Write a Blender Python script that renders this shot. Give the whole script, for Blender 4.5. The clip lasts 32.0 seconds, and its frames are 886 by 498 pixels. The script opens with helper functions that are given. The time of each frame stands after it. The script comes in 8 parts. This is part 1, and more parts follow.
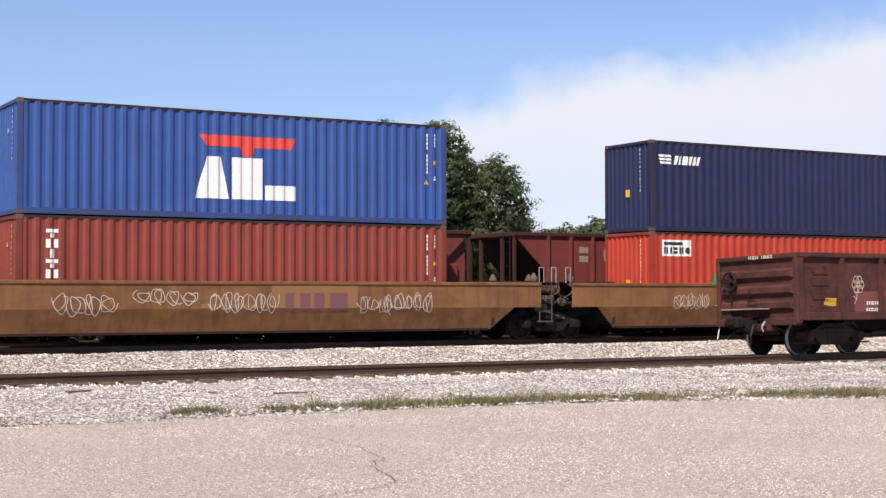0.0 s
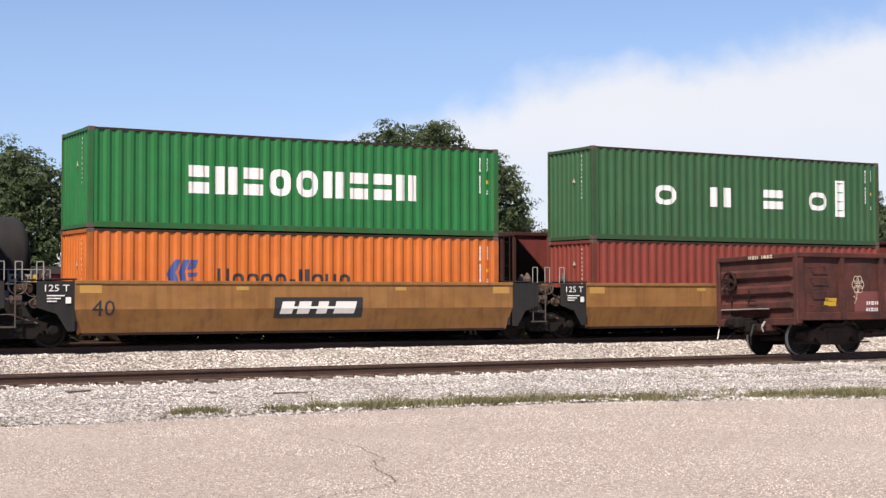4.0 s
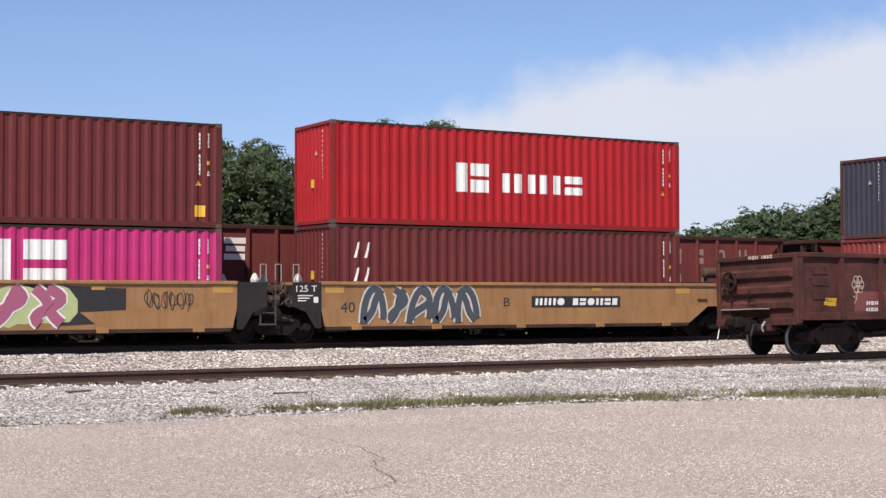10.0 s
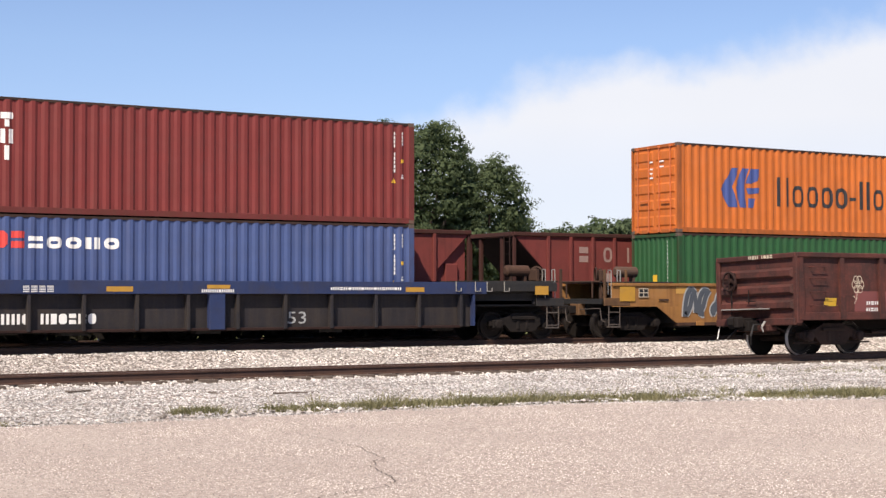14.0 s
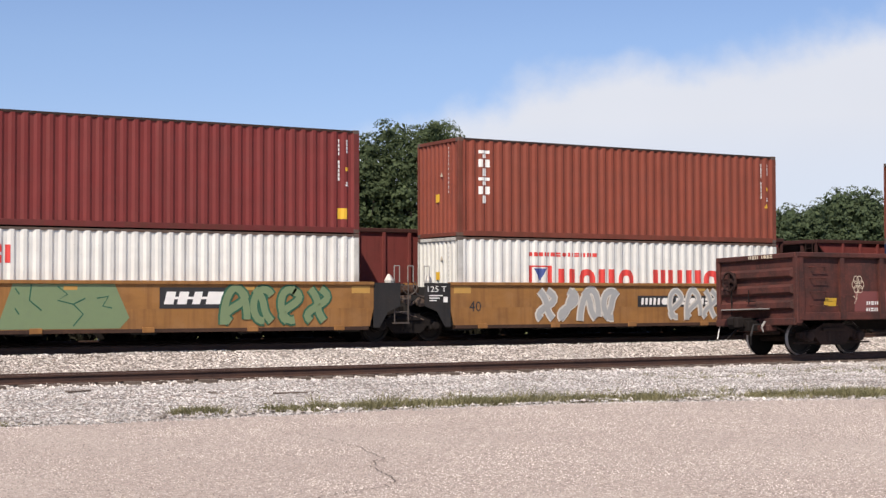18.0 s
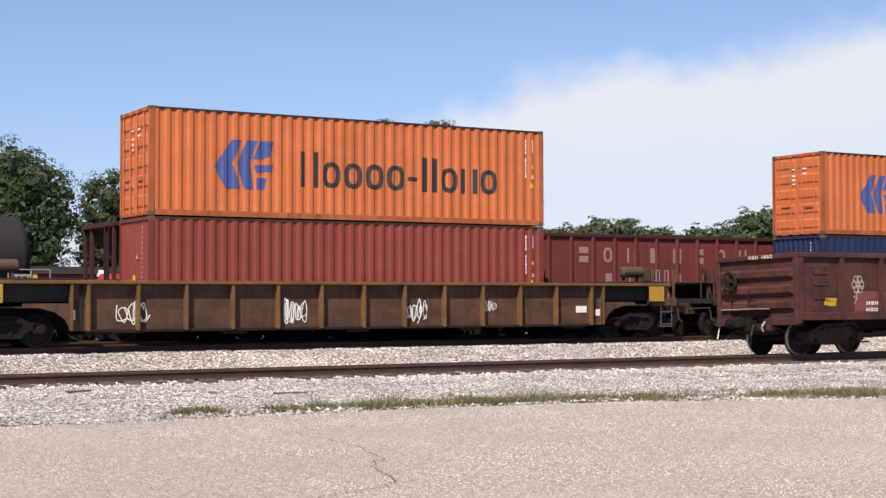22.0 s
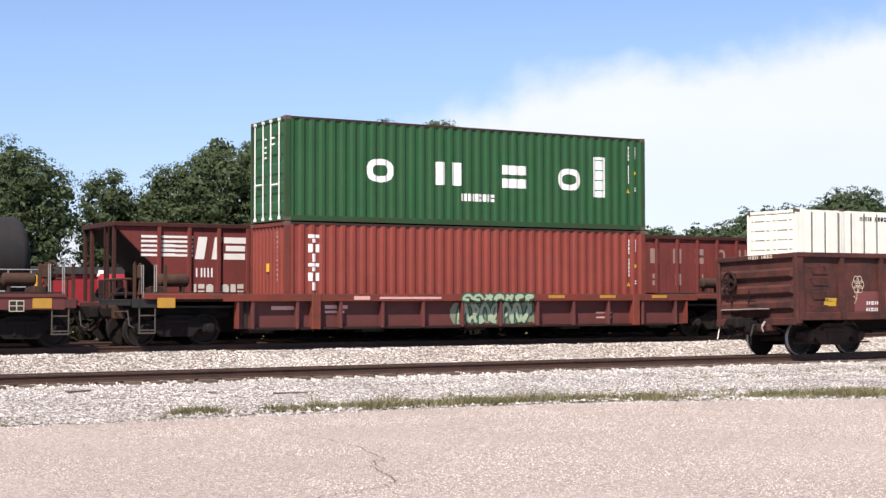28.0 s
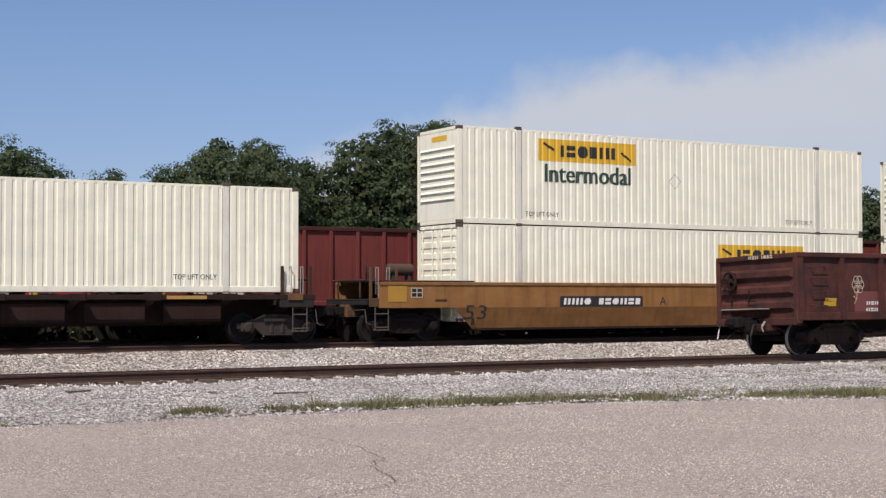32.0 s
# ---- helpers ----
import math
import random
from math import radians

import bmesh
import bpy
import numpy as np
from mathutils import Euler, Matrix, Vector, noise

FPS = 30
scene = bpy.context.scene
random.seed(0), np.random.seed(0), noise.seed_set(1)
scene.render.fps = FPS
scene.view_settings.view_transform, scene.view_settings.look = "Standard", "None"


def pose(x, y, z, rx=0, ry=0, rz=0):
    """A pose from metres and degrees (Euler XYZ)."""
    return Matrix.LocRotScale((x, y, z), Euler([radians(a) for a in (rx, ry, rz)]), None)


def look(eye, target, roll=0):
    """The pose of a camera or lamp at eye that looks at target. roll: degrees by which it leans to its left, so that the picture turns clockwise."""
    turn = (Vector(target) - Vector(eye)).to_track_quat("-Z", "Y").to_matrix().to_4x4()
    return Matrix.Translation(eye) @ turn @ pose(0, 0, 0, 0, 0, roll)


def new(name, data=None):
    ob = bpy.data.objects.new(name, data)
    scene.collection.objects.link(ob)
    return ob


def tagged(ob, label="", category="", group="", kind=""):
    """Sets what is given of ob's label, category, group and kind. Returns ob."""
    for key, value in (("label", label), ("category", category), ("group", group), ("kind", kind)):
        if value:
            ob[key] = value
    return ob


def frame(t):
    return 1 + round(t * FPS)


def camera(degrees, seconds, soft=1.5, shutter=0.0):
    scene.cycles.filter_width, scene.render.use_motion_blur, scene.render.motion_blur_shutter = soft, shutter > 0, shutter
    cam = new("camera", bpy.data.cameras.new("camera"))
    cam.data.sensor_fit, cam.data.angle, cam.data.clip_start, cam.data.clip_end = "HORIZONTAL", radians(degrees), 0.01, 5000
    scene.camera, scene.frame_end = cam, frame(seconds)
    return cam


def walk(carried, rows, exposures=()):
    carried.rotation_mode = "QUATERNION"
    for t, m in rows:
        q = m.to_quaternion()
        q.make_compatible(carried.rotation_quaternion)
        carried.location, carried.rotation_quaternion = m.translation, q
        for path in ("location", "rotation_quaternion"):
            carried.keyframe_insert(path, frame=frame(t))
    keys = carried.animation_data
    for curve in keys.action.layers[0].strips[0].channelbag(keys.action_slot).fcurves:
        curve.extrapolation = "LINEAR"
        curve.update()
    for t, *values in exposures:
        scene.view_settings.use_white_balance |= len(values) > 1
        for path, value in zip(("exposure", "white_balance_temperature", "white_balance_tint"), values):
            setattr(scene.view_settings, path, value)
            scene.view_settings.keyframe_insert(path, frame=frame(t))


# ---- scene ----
# ---- camera ----
EYE = Vector((0.0, -38.03, 1.22))
YAW, PITCH = 0.5264, 0.0339
AIM = EYE + Vector((math.sin(YAW) * math.cos(PITCH), math.cos(YAW) * math.cos(PITCH), math.sin(PITCH)))
SHOT = look(EYE, AIM, -0.08)
cam = camera(33.5, 32.0, soft=1.4)
walk(cam, [(0.0, SHOT), (32.0, SHOT)], exposures=[(0.0, 0.13, 6720, 13), (1.0, 0.08, 6870, 13), (2.0, 0.21, 6970, 13), (3.0, 0.23, 6970, 13), (6.0, -0.04, 6520, 13), (7.0, 0.06, 6620, 13), (8.0, 0.03, 6720, 13), (9.0, 0.00, 6620, 13), (10.0, -0.05, 6470, 13), (11.0, 0.26, 6620, 13), (12.0, 0.18, 6720, 13), (13.0, -0.12, 6700, 13), (14.0, 0.19, 6920, 13), (17.0, 0.11, 6920, 13), (18.0, -0.01, 6720, 13), (19.0, 0.00, 6620, 13), (20.0, 0.25, 6620, 13), (21.0, -0.06, 6620, 13), (22.0, 0.07, 6720, 13), (23.0, 0.17, 6620, 13), (24.0, 0.25, 6620, 13), (25.0, 0.22, 6620, 13), (28.0, 0.31, 6620, 13), (29.0, -0.05, 6520, 13), (29.5, -0.20, 6500, 13), (30.0, -0.22, 6450, 13), (30.6, 0.05, 6420, 13), (31.0, -0.10, 6620, 13), (32.0, -0.44, 6470, 13)])

# ---- world and sun ----
SUN_ELEV, SUN_AZ = radians(51), radians(231)  # azimuth clockwise from +y: ahead-left of the trains' near sides
world = bpy.data.worlds.new("sky_world")
scene.world = world
world.use_nodes = True
wn, wl = world.node_tree.nodes, world.node_tree.links
bg = wn["Background"]
sky = wn.new("ShaderNodeTexSky")
sky.sky_type = "NISHITA"
sky.sun_disc = False
sky.sun_elevation, sky.sun_rotation = SUN_ELEV, SUN_AZ
sky.air_density, sky.dust_density, sky.ozone_density = 1.0, 0.0, 4.0
wtc = wn.new("ShaderNodeTexCoord")
wnoise = wn.new("ShaderNodeTexNoise")
wnoise.inputs["Scale"].default_value = 9.0
wnoise.inputs["Detail"].default_value = 9.0
wnoise.inputs["Roughness"].default_value = 0.55
wl.new(wtc.outputs["Generated"], wnoise.inputs["Vector"])
wsoft = wn.new("ShaderNodeTexNoise")
wsoft.inputs["Scale"].default_value = 3.0
wsoft.inputs["Detail"].default_value = 4.0
wl.new(wtc.outputs["Generated"], wsoft.inputs["Vector"])
# the big cloud bank fills one side of a tilted great circle
ca, cb = Vector((0.5028, 0.8545, 0.1303)), Vector((0.7179, 0.6692, 0.1920))
cn = ca.cross(cb).normalized()
if cn.z > 0:
    cn = -cn
wdot = wn.new("ShaderNodeVectorMath")
wdot.operation = "DOT_PRODUCT"
wdot.inputs[1].default_value = cn
wl.new(wtc.outputs["Generated"], wdot.inputs[0])
wma = wn.new("ShaderNodeMath")
wma.operation = "MULTIPLY_ADD"
wl.new(wnoise.outputs["Fac"], wma.inputs[0])
wma.inputs[1].default_value = 0.12
wma.inputs[2].default_value = -0.06
wadd = wn.new("ShaderNodeMath")
wadd.operation = "ADD"
wl.new(wdot.outputs["Value"], wadd.inputs[0])
wl.new(wma.outputs[0], wadd.inputs[1])
wmr = wn.new("ShaderNodeMapRange")
wmr.interpolation_type = "SMOOTHSTEP"
wmr.inputs["From Min"].default_value = -0.008
wmr.inputs["From Max"].default_value = 0.030
wl.new(wadd.outputs[0], wmr.inputs["Value"])
# towards the ground the bank thins into haze
wsep = wn.new("ShaderNodeSeparateXYZ")
wl.new(wtc.outputs["Generated"], wsep.inputs[0])
wthin = wn.new("ShaderNodeMapRange")
wthin.inputs["From Min"].default_value = 0.03
wthin.inputs["From Max"].default_value = 0.12
wthin.inputs["To Min"].default_value = 0.45
wthin.inputs["To Max"].default_value = 0.93
wl.new(wsep.outputs["Z"], wthin.inputs["Value"])
wcl = wn.new("ShaderNodeMath")
wcl.operation = "MULTIPLY"
wl.new(wmr.outputs[0], wcl.inputs[0])
wl.new(wthin.outputs[0], wcl.inputs[1])
wcr = wn.new("ShaderNodeMapRange")
wcr.inputs["To Min"].default_value = 0.80
wcr.inputs["To Max"].default_value = 1.06
wl.new(wsoft.outputs["Fac"], wcr.inputs["Value"])
SKY_GAIN = 0.115
wsk = wn.new("ShaderNodeMixRGB")
wsk.blend_type = "MULTIPLY"
wsk.inputs[0].default_value = 1.0
wsk.inputs[2].default_value = (SKY_GAIN, SKY_GAIN * 0.98, SKY_GAIN * 1.09, 1)
# the air stays deep blue low down
wlow = wn.new("ShaderNodeMapRange")
wlow.inputs["From Min"].default_value = 0.02
wlow.inputs["From Max"].default_value = 0.17
wl.new(wsep.outputs["Z"], wlow.inputs["Value"])
wtint = wn.new("ShaderNodeMixRGB")
wtint.inputs[1].default_value = (0.74, 0.76, 0.90, 1)
wtint.inputs[2].default_value = (1, 1, 1, 1)
wl.new(wlow.outputs[0], wtint.inputs[0])
wair = wn.new("ShaderNodeMixRGB")
wair.blend_type = "MULTIPLY"
wair.inputs[0].default_value = 1.0
wl.new(sky.outputs[0], wair.inputs[1])
wl.new(wtint.outputs[0], wair.inputs[2])
wl.new(wair.outputs[0], wsk.inputs[1])
wcc = wn.new("ShaderNodeMixRGB")
wcc.blend_type = "MULTIPLY"
wcc.inputs[0].default_value = 1.0
wcc.inputs[1].default_value = (0.83, 0.88, 0.96, 1)
wl.new(wcr.outputs[0], wcc.inputs[2])
wmix = wn.new("ShaderNodeMixRGB")
wl.new(wcl.outputs[0], wmix.inputs[0])
wl.new(wsk.outputs[0], wmix.inputs[1])
wl.new(wcc.outputs[0], wmix.inputs[2])
wl.new(wmix.outputs[0], bg.inputs["Color"])
bg.inputs["Strength"].default_value = 1.0
sun = new("sun", bpy.data.lights.new("sun", "SUN"))
sun.data.energy, sun.data.angle, sun.data.color = 6.2, radians(0.53), (1.0, 0.93, 0.82)
sd = Vector((math.sin(SUN_AZ) * math.cos(SUN_ELEV), math.cos(SUN_AZ) * math.cos(SUN_ELEV), math.sin(SUN_ELEV)))
sun.matrix_world = look(sd * 100, (0, 0, 0))

# ---- materials ----
MATS, PAINT_RGB = {}, {}
TONE = 0.71  # depth of the saturated paints


def node_mat(name):
    m = bpy.data.materials.new(name)
    m.use_nodes = True
    return m, m.node_tree.nodes, m.node_tree.links, m.node_tree.nodes["Principled BSDF"]


def tex_noise(n, l, vec, scale, detail=4.0, rough=0.55, squash=(1, 1, 1)):
    mp = n.new("ShaderNodeMapping")
    mp.inputs["Scale"].default_value = squash
    l.new(vec, mp.inputs["Vector"])
    t = n.new("ShaderNodeTexNoise")
    t.inputs["Scale"].default_value = scale
    t.inputs["Detail"].default_value = detail
    t.inputs["Roughness"].default_value = rough
    l.new(mp.outputs[0], t.inputs["Vector"])
    return t.outputs["Fac"]


def ramp(n, l, fac, lo, hi, a=0.0, b=1.0):
    r = n.new("ShaderNodeMapRange")
    r.inputs["From Min"].default_value, r.inputs["From Max"].default_value = lo, hi
    r.inputs["To Min"].default_value, r.inputs["To Max"].default_value = a, b
    l.new(fac, r.inputs["Value"])
    return r.outputs[0]


def mixc(n, l, fac, c1, c2, mode="MIX"):
    m = n.new("ShaderNodeMixRGB")
    m.blend_type = mode
    for i, c in ((0, fac), (1, c1), (2, c2)):
        if isinstance(c, (int, float)):
            m.inputs[i].default_value = c
        elif isinstance(c, tuple):
            m.inputs[i].default_value = (*c, 1)
        else:
            l.new(c, m.inputs[i])
    return m.outputs[0]


def coords(n, l, random_shift=True):
    tc = n.new("ShaderNodeTexCoord")
    if not random_shift:
        return tc.outputs["Object"]
    oi = n.new("ShaderNodeObjectInfo")
    mm = n.new("ShaderNodeMath")
    mm.operation = "MULTIPLY"
    mm.inputs[1].default_value = 37.0
    l.new(oi.outputs["Random"], mm.inputs[0])
    va = n.new("ShaderNodeVectorMath")
    va.operation = "ADD"
    l.new(tc.outputs["Object"], va.inputs[0])
    l.new(mm.outputs[0], va.inputs[1])
    return va.outputs[0]


def bump(n, l, p, fac, strength, dist):
    b = n.new("ShaderNodeBump")
    b.inputs["Strength"].default_value, b.inputs["Distance"].default_value = strength, dist
    l.new(fac, b.inputs["Height"])
    l.new(b.outputs[0], p.inputs["Normal"])


def paint(name, rgb, rough=0.5, fade=0.25, dirt=0.3, rust=0.12, dirt_rgb=(0.10, 0.075, 0.055), metal=0.0, blotch=0.12):
    """Weathered paint: chalky fading, streaks that run down, small rust specks."""
    if name in MATS:
        return MATS[name]
    PAINT_RGB[name] = rgb
    lum = 0.3 * rgb[0] + 0.55 * rgb[1] + 0.15 * rgb[2]
    if lum < 0.45:
        rgb = tuple(c * TONE for c in rgb)
    m, n, l, p = node_mat(name)
    v = coords(n, l)
    big = ramp(n, l, tex_noise(n, l, v, 0.7, 5.0), 0.3, 0.75)
    pale = tuple(min(0.85, c * 0.86 + 0.14 * lum * TONE + 0.010) for c in rgb)
    deep = tuple(c * (0.82 if lum < 0.45 else 0.95) for c in rgb)
    c = mixc(n, l, big, deep, rgb)
    c = mixc(n, l, ramp(n, l, tex_noise(n, l, v, 2.3, 6.0), 0.45, 0.8, 0, fade), c, pale)
    streak = tex_noise(n, l, v, 1.0, 6.0, 0.6, (5.0, 5.0, 0.32))
    c = mixc(n, l, ramp(n, l, streak, 0.47, 0.70, 0, dirt), c, tuple(0.5 * q + 0.22 * c0 for q, c0 in zip(dirt_rgb, rgb)))
    stain = tex_noise(n, l, v, 0.9, 7.0, 0.62, (1.0, 1.0, 1.8))
    c = mixc(n, l, ramp(n, l, stain, 0.45, 0.63, 0, blotch), c, tuple(x * 0.35 + y * 0.25 for x, y in zip(rgb, dirt_rgb)))
    speck = tex_noise(n, l, v, 16.0, 3.0, 0.6)
    c = mixc(n, l, ramp(n, l, speck, 0.68, 0.74, 0, rust), c, (0.13, 0.05, 0.025))
    l.new(c, p.inputs["Base Color"])
    l.new(ramp(n, l, speck, 0.3, 0.7, rough - 0.08, rough + 0.12), p.inputs["Roughness"])
    p.inputs["Metallic"].default_value = metal
    p.inputs["Specular IOR Level"].default_value = 0.27
    bump(n, l, p, tex_noise(n, l, v, 2.6, 6.0), 0.22, 0.025)
    MATS[name] = m
    return m


def rusty(name, rgb, rust_rgb=(0.16, 0.06, 0.03), amount=0.5, rough=0.75):
    if name in MATS:
        return MATS[name]
    m, n, l, p = node_mat(name)
    v = coords(n, l)
    a = tex_noise(n, l, v, 1.4, 7.0, 0.65)
    b = tex_noise(n, l, v, 1.0, 6.0, 0.6, (6.0, 6.0, 0.5))
    c = mixc(n, l, ramp(n, l, a, 0.4, 0.66, 0, amount), rgb, rust_rgb)
    c = mixc(n, l, ramp(n, l, b, 0.5, 0.75, 0, 0.5), c, tuple(x * 0.45 for x in rgb))
    c = mixc(n, l, ramp(n, l, tex_noise(n, l, v, 22.0, 4.0), 0.55, 0.75, 0, 0.3), c, tuple(min(1, x * 1.7 + 0.002) for x in rust_rgb))
    l.new(c, p.inputs["Base Color"])
    p.inputs["Roughness"].default_value = rough
    p.inputs["Specular IOR Level"].default_value = 0.25
    bump(n, l, p, tex_noise(n, l, v, 18.0, 5.0), 0.25, 0.012)
    MATS[name] = m
    return m


def decal_mat(name, rgb, wear=0.25):
    if name in MATS:
        return MATS[name]
    m, n, l, p = node_mat(name)
    v = coords(n, l)
    w = ramp(n, l, tex_noise(n, l, v, 5.0, 6.0, 0.65), 0.45, 0.75, 0, wear)
    l.new(mixc(n, l, w, rgb, tuple(x * 0.55 + 0.04 for x in rgb)), p.inputs["Base Color"])
    p.inputs["Roughness"].default_value = 0.6
    MATS[name] = m
    return m


def gravel_mat():
    m, n, l, p = node_mat("gravel")
    v = coords(n, l, False)
    vo = n.new("ShaderNodeTexVoronoi")
    vo.inputs["Scale"].default_value = 14.0
    l.new(v, vo.inputs["Vector"])
    sep = n.new("ShaderNodeSeparateColor")
    l.new(vo.outputs["Color"], sep.inputs[0])
    c = mixc(n, l, sep.outputs[0], (0.27, 0.235, 0.21), (0.86, 0.78, 0.71))
    c = mixc(n, l, ramp(n, l, sep.outputs[1], 0.8, 0.9, 0, 0.7), c, (0.26, 0.17, 0.13))
    gap = ramp(n, l, vo.outputs["Distance"], 0.30, 0.62, 0, 0.85)
    c = mixc(n, l, gap, c, (0.10, 0.085, 0.075))
    c = mixc(n, l, ramp(n, l, tex_noise(n, l, v, 0.35, 5.0), 0.5, 0.7, 0, 0.45), c, (0.43, 0.41, 0.38))
    c = mixc(n, l, ramp(n, l, tex_noise(n, l, v, 0.9, 5.0, 0.6, (0.4, 1, 1)), 0.6, 0.72, 0, 0.5), c, (0.25, 0.18, 0.14))
    # beyond the yard: dry grass and soil
    tc = n.new("ShaderNodeSeparateXYZ")
    l.new(v, tc.inputs[0])
    wob = n.new("ShaderNodeMath")
    wob.operation = "MULTIPLY_ADD"
    l.new(tex_noise(n, l, v, 0.4, 5.0), wob.inputs[0])
    wob.inputs[1].default_value = 6.0
    l.new(tc.outputs["Y"], wob.inputs[2])
    far = ramp(n, l, wob.outputs[0], 15.0, 18.0)
    grass = mixc(n, l, tex_noise(n, l, v, 1.5, 7.0, 0.7), (0.055, 0.075, 0.022), (0.16, 0.15, 0.06))
    c = mixc(n, l, far, c, grass)
    l.new(c, p.inputs["Base Color"])
    p.inputs["Roughness"].default_value = 0.92
    p.inputs["Specular IOR Level"].default_value = 0.15
    bump(n, l, p, vo.outputs["Distance"], 0.9, -0.03)
    return m


def asphalt_mat():
    m, n, l, p = node_mat("asphalt")
    v = coords(n, l, False)
    vo = n.new("ShaderNodeTexVoronoi")
    vo.inputs["Scale"].default_value = 30.0
    l.new(v, vo.inputs["Vector"])
    sep = n.new("ShaderNodeSeparateColor")
    l.new(vo.outputs["Color"], sep.inputs[0])
    c = mixc(n, l, sep.outputs[0], (0.30, 0.245, 0.205), (0.54, 0.465, 0.40))
    c = mixc(n, l, ramp(n, l, tex_noise(n, l, v, 24.0, 5.0, 0.8), 0.40, 0.58), (0.22, 0.17, 0.15), c)
    big = ramp(n, l, tex_noise(n, l, v, 0.5, 6.0, 0.6), 0.35, 0.7)
    c = mixc(n, l, ramp(n, l, big, 0, 1, 0, 0.35), c, (0.39, 0.315, 0.275))
    c = mixc(n, l, ramp(n, l, tex_noise(n, l, v, 0.25, 4.0), 0.5, 0.75, 0, 0.3), c, (0.55, 0.485, 0.42))
    l.new(c, p.inputs["Base Color"])
    p.inputs["Roughness"].default_value = 0.88
    p.inputs["Specular IOR Level"].default_value = 0.2
    bump(n, l, p, vo.outputs["Distance"], 0.6, 0.008)
    return m


def island_mat(name, dark, light, rough=0.85, trans=0.0):
    m, n, l, p = node_mat(name)
    g = n.new("ShaderNodeNewGeometry")
    v = coords(n, l, False)
    c = mixc(n, l, g.outputs["Random Per Island"], dark, light)
    c = mixc(n, l, ramp(n, l, tex_noise(n, l, v, 0.5, 3.0), 0.35, 0.7, 0, 0.5), c, tuple(x * 0.6 for x in dark))
    l.new(c, p.inputs["Base Color"])
    p.inputs["Roughness"].default_value = rough
    p.inputs["Specular IOR Level"].default_value = 0.2
    if trans:
        p.inputs["Transmission Weight"].default_value = 0.0
        tr = n.new("ShaderNodeBsdfTranslucent")
        l.new(c, tr.inputs["Color"])
        mx = n.new("ShaderNodeMixShader")
        mx.inputs[0].default_value = trans
        l.new(p.outputs[0], mx.inputs[1])
        l.new(tr.outputs[0], mx.inputs[2])
        l.new(mx.outputs[0], n["Material Output"].inputs["Surface"])
    return m


GRAVEL, ASPHALT = gravel_mat(), asphalt_mat()
STONES = island_mat("crushed_stone", (0.15, 0.125, 0.105), (0.92, 0.84, 0.77), 0.9)
ROADSTONE = island_mat("road_stone", (0.11, 0.09, 0.08), (0.86, 0.755, 0.68), 0.9)
FINES = island_mat("fine_grey_gravel", (0.22, 0.20, 0.185), (0.78, 0.745, 0.71), 0.9)
LEAVES = island_mat("leaves", (0.070, 0.098, 0.047), (0.130, 0.164, 0.080), 0.8, 0.40)
LEAVES_FAR = island_mat("far_leaves", (0.055, 0.080, 0.042), (0.115, 0.150, 0.072), 0.75, 0.3)
GRASS = island_mat("grass_blades", (0.13, 0.125, 0.055), (0.40, 0.36, 0.20), 0.8, 0.35)
# near-black leaf colour that carries the shade seen below the cars
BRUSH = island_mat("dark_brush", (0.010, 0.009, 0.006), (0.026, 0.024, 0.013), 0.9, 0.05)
TREAD = rusty("worn_tread", (0.50, 0.47, 0.44), (0.25, 0.20, 0.17), 0.3, 0.35)
BARK = rusty("bark", (0.07, 0.05, 0.04), (0.10, 0.085, 0.07), 0.5, 0.95)
RAIL = rusty("rail_steel", (0.055, 0.031, 0.024), (0.085, 0.043, 0.029), 0.6, 0.6)
SHINE = rusty("rail_head", (0.13, 0.10, 0.085), (0.09, 0.06, 0.048), 0.5, 0.4)
TIE = rusty("tie_wood", (0.10, 0.075, 0.06), (0.16, 0.13, 0.11), 0.6, 0.95)
# greasy grime and wheel steel, taken near black to hold the shade under cars
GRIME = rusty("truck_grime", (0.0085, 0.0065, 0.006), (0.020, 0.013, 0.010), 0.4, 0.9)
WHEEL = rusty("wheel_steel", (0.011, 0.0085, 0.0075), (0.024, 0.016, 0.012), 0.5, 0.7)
DARK = rusty("dark_grey_steel", (0.020, 0.020, 0.021), (0.040, 0.030, 0.024), 0.4, 0.75)
SOOT = rusty("brake_soot", (0.042, 0.023, 0.016), (0.085, 0.042, 0.026), 0.55, 0.85)
CRACK = rusty("crack_dirt", (0.10, 0.08, 0.07), (0.17, 0.135, 0.115), 0.5, 0.95)
STEP = paint("dull_step_steel", (0.12, 0.098, 0.085), 0.6, 0.3, 0.5, 0.4)
GALV = paint("galvanised_steel", (0.42, 0.40, 0.37), 0.5, 0.3, 0.4, 0.3)
TTX = paint("weathered_yellow", (0.44, 0.208, 0.064), 0.6, 0.6, 0.65, 0.4, dirt_rgb=(0.17, 0.070, 0.030), blotch=0.4)
TTX_OLD = paint("rusty_yellow", (0.34, 0.155, 0.060), 0.65, 0.6, 0.75, 0.5, dirt_rgb=(0.13, 0.052, 0.026), blotch=0.55)
TTX_NEW = paint("cleaner_yellow", (0.52, 0.275, 0.115), 0.55, 0.5, 0.45, 0.25, dirt_rgb=(0.20, 0.095, 0.045), blotch=0.22)
TTX_DIRTY = paint("grimy_yellow", (0.27, 0.13, 0.042), 0.65, 0.35, 0.65, 0.5, blotch=0.7)
OXIDE = paint("oxide_red", (0.155, 0.042, 0.033), 0.65, 0.3, 0.35, 0.3, blotch=0.45)
MINERAL = paint("mineral_brown", (0.118, 0.029, 0.026), 0.65, 0.25, 0.35, 0.3, blotch=0.45)
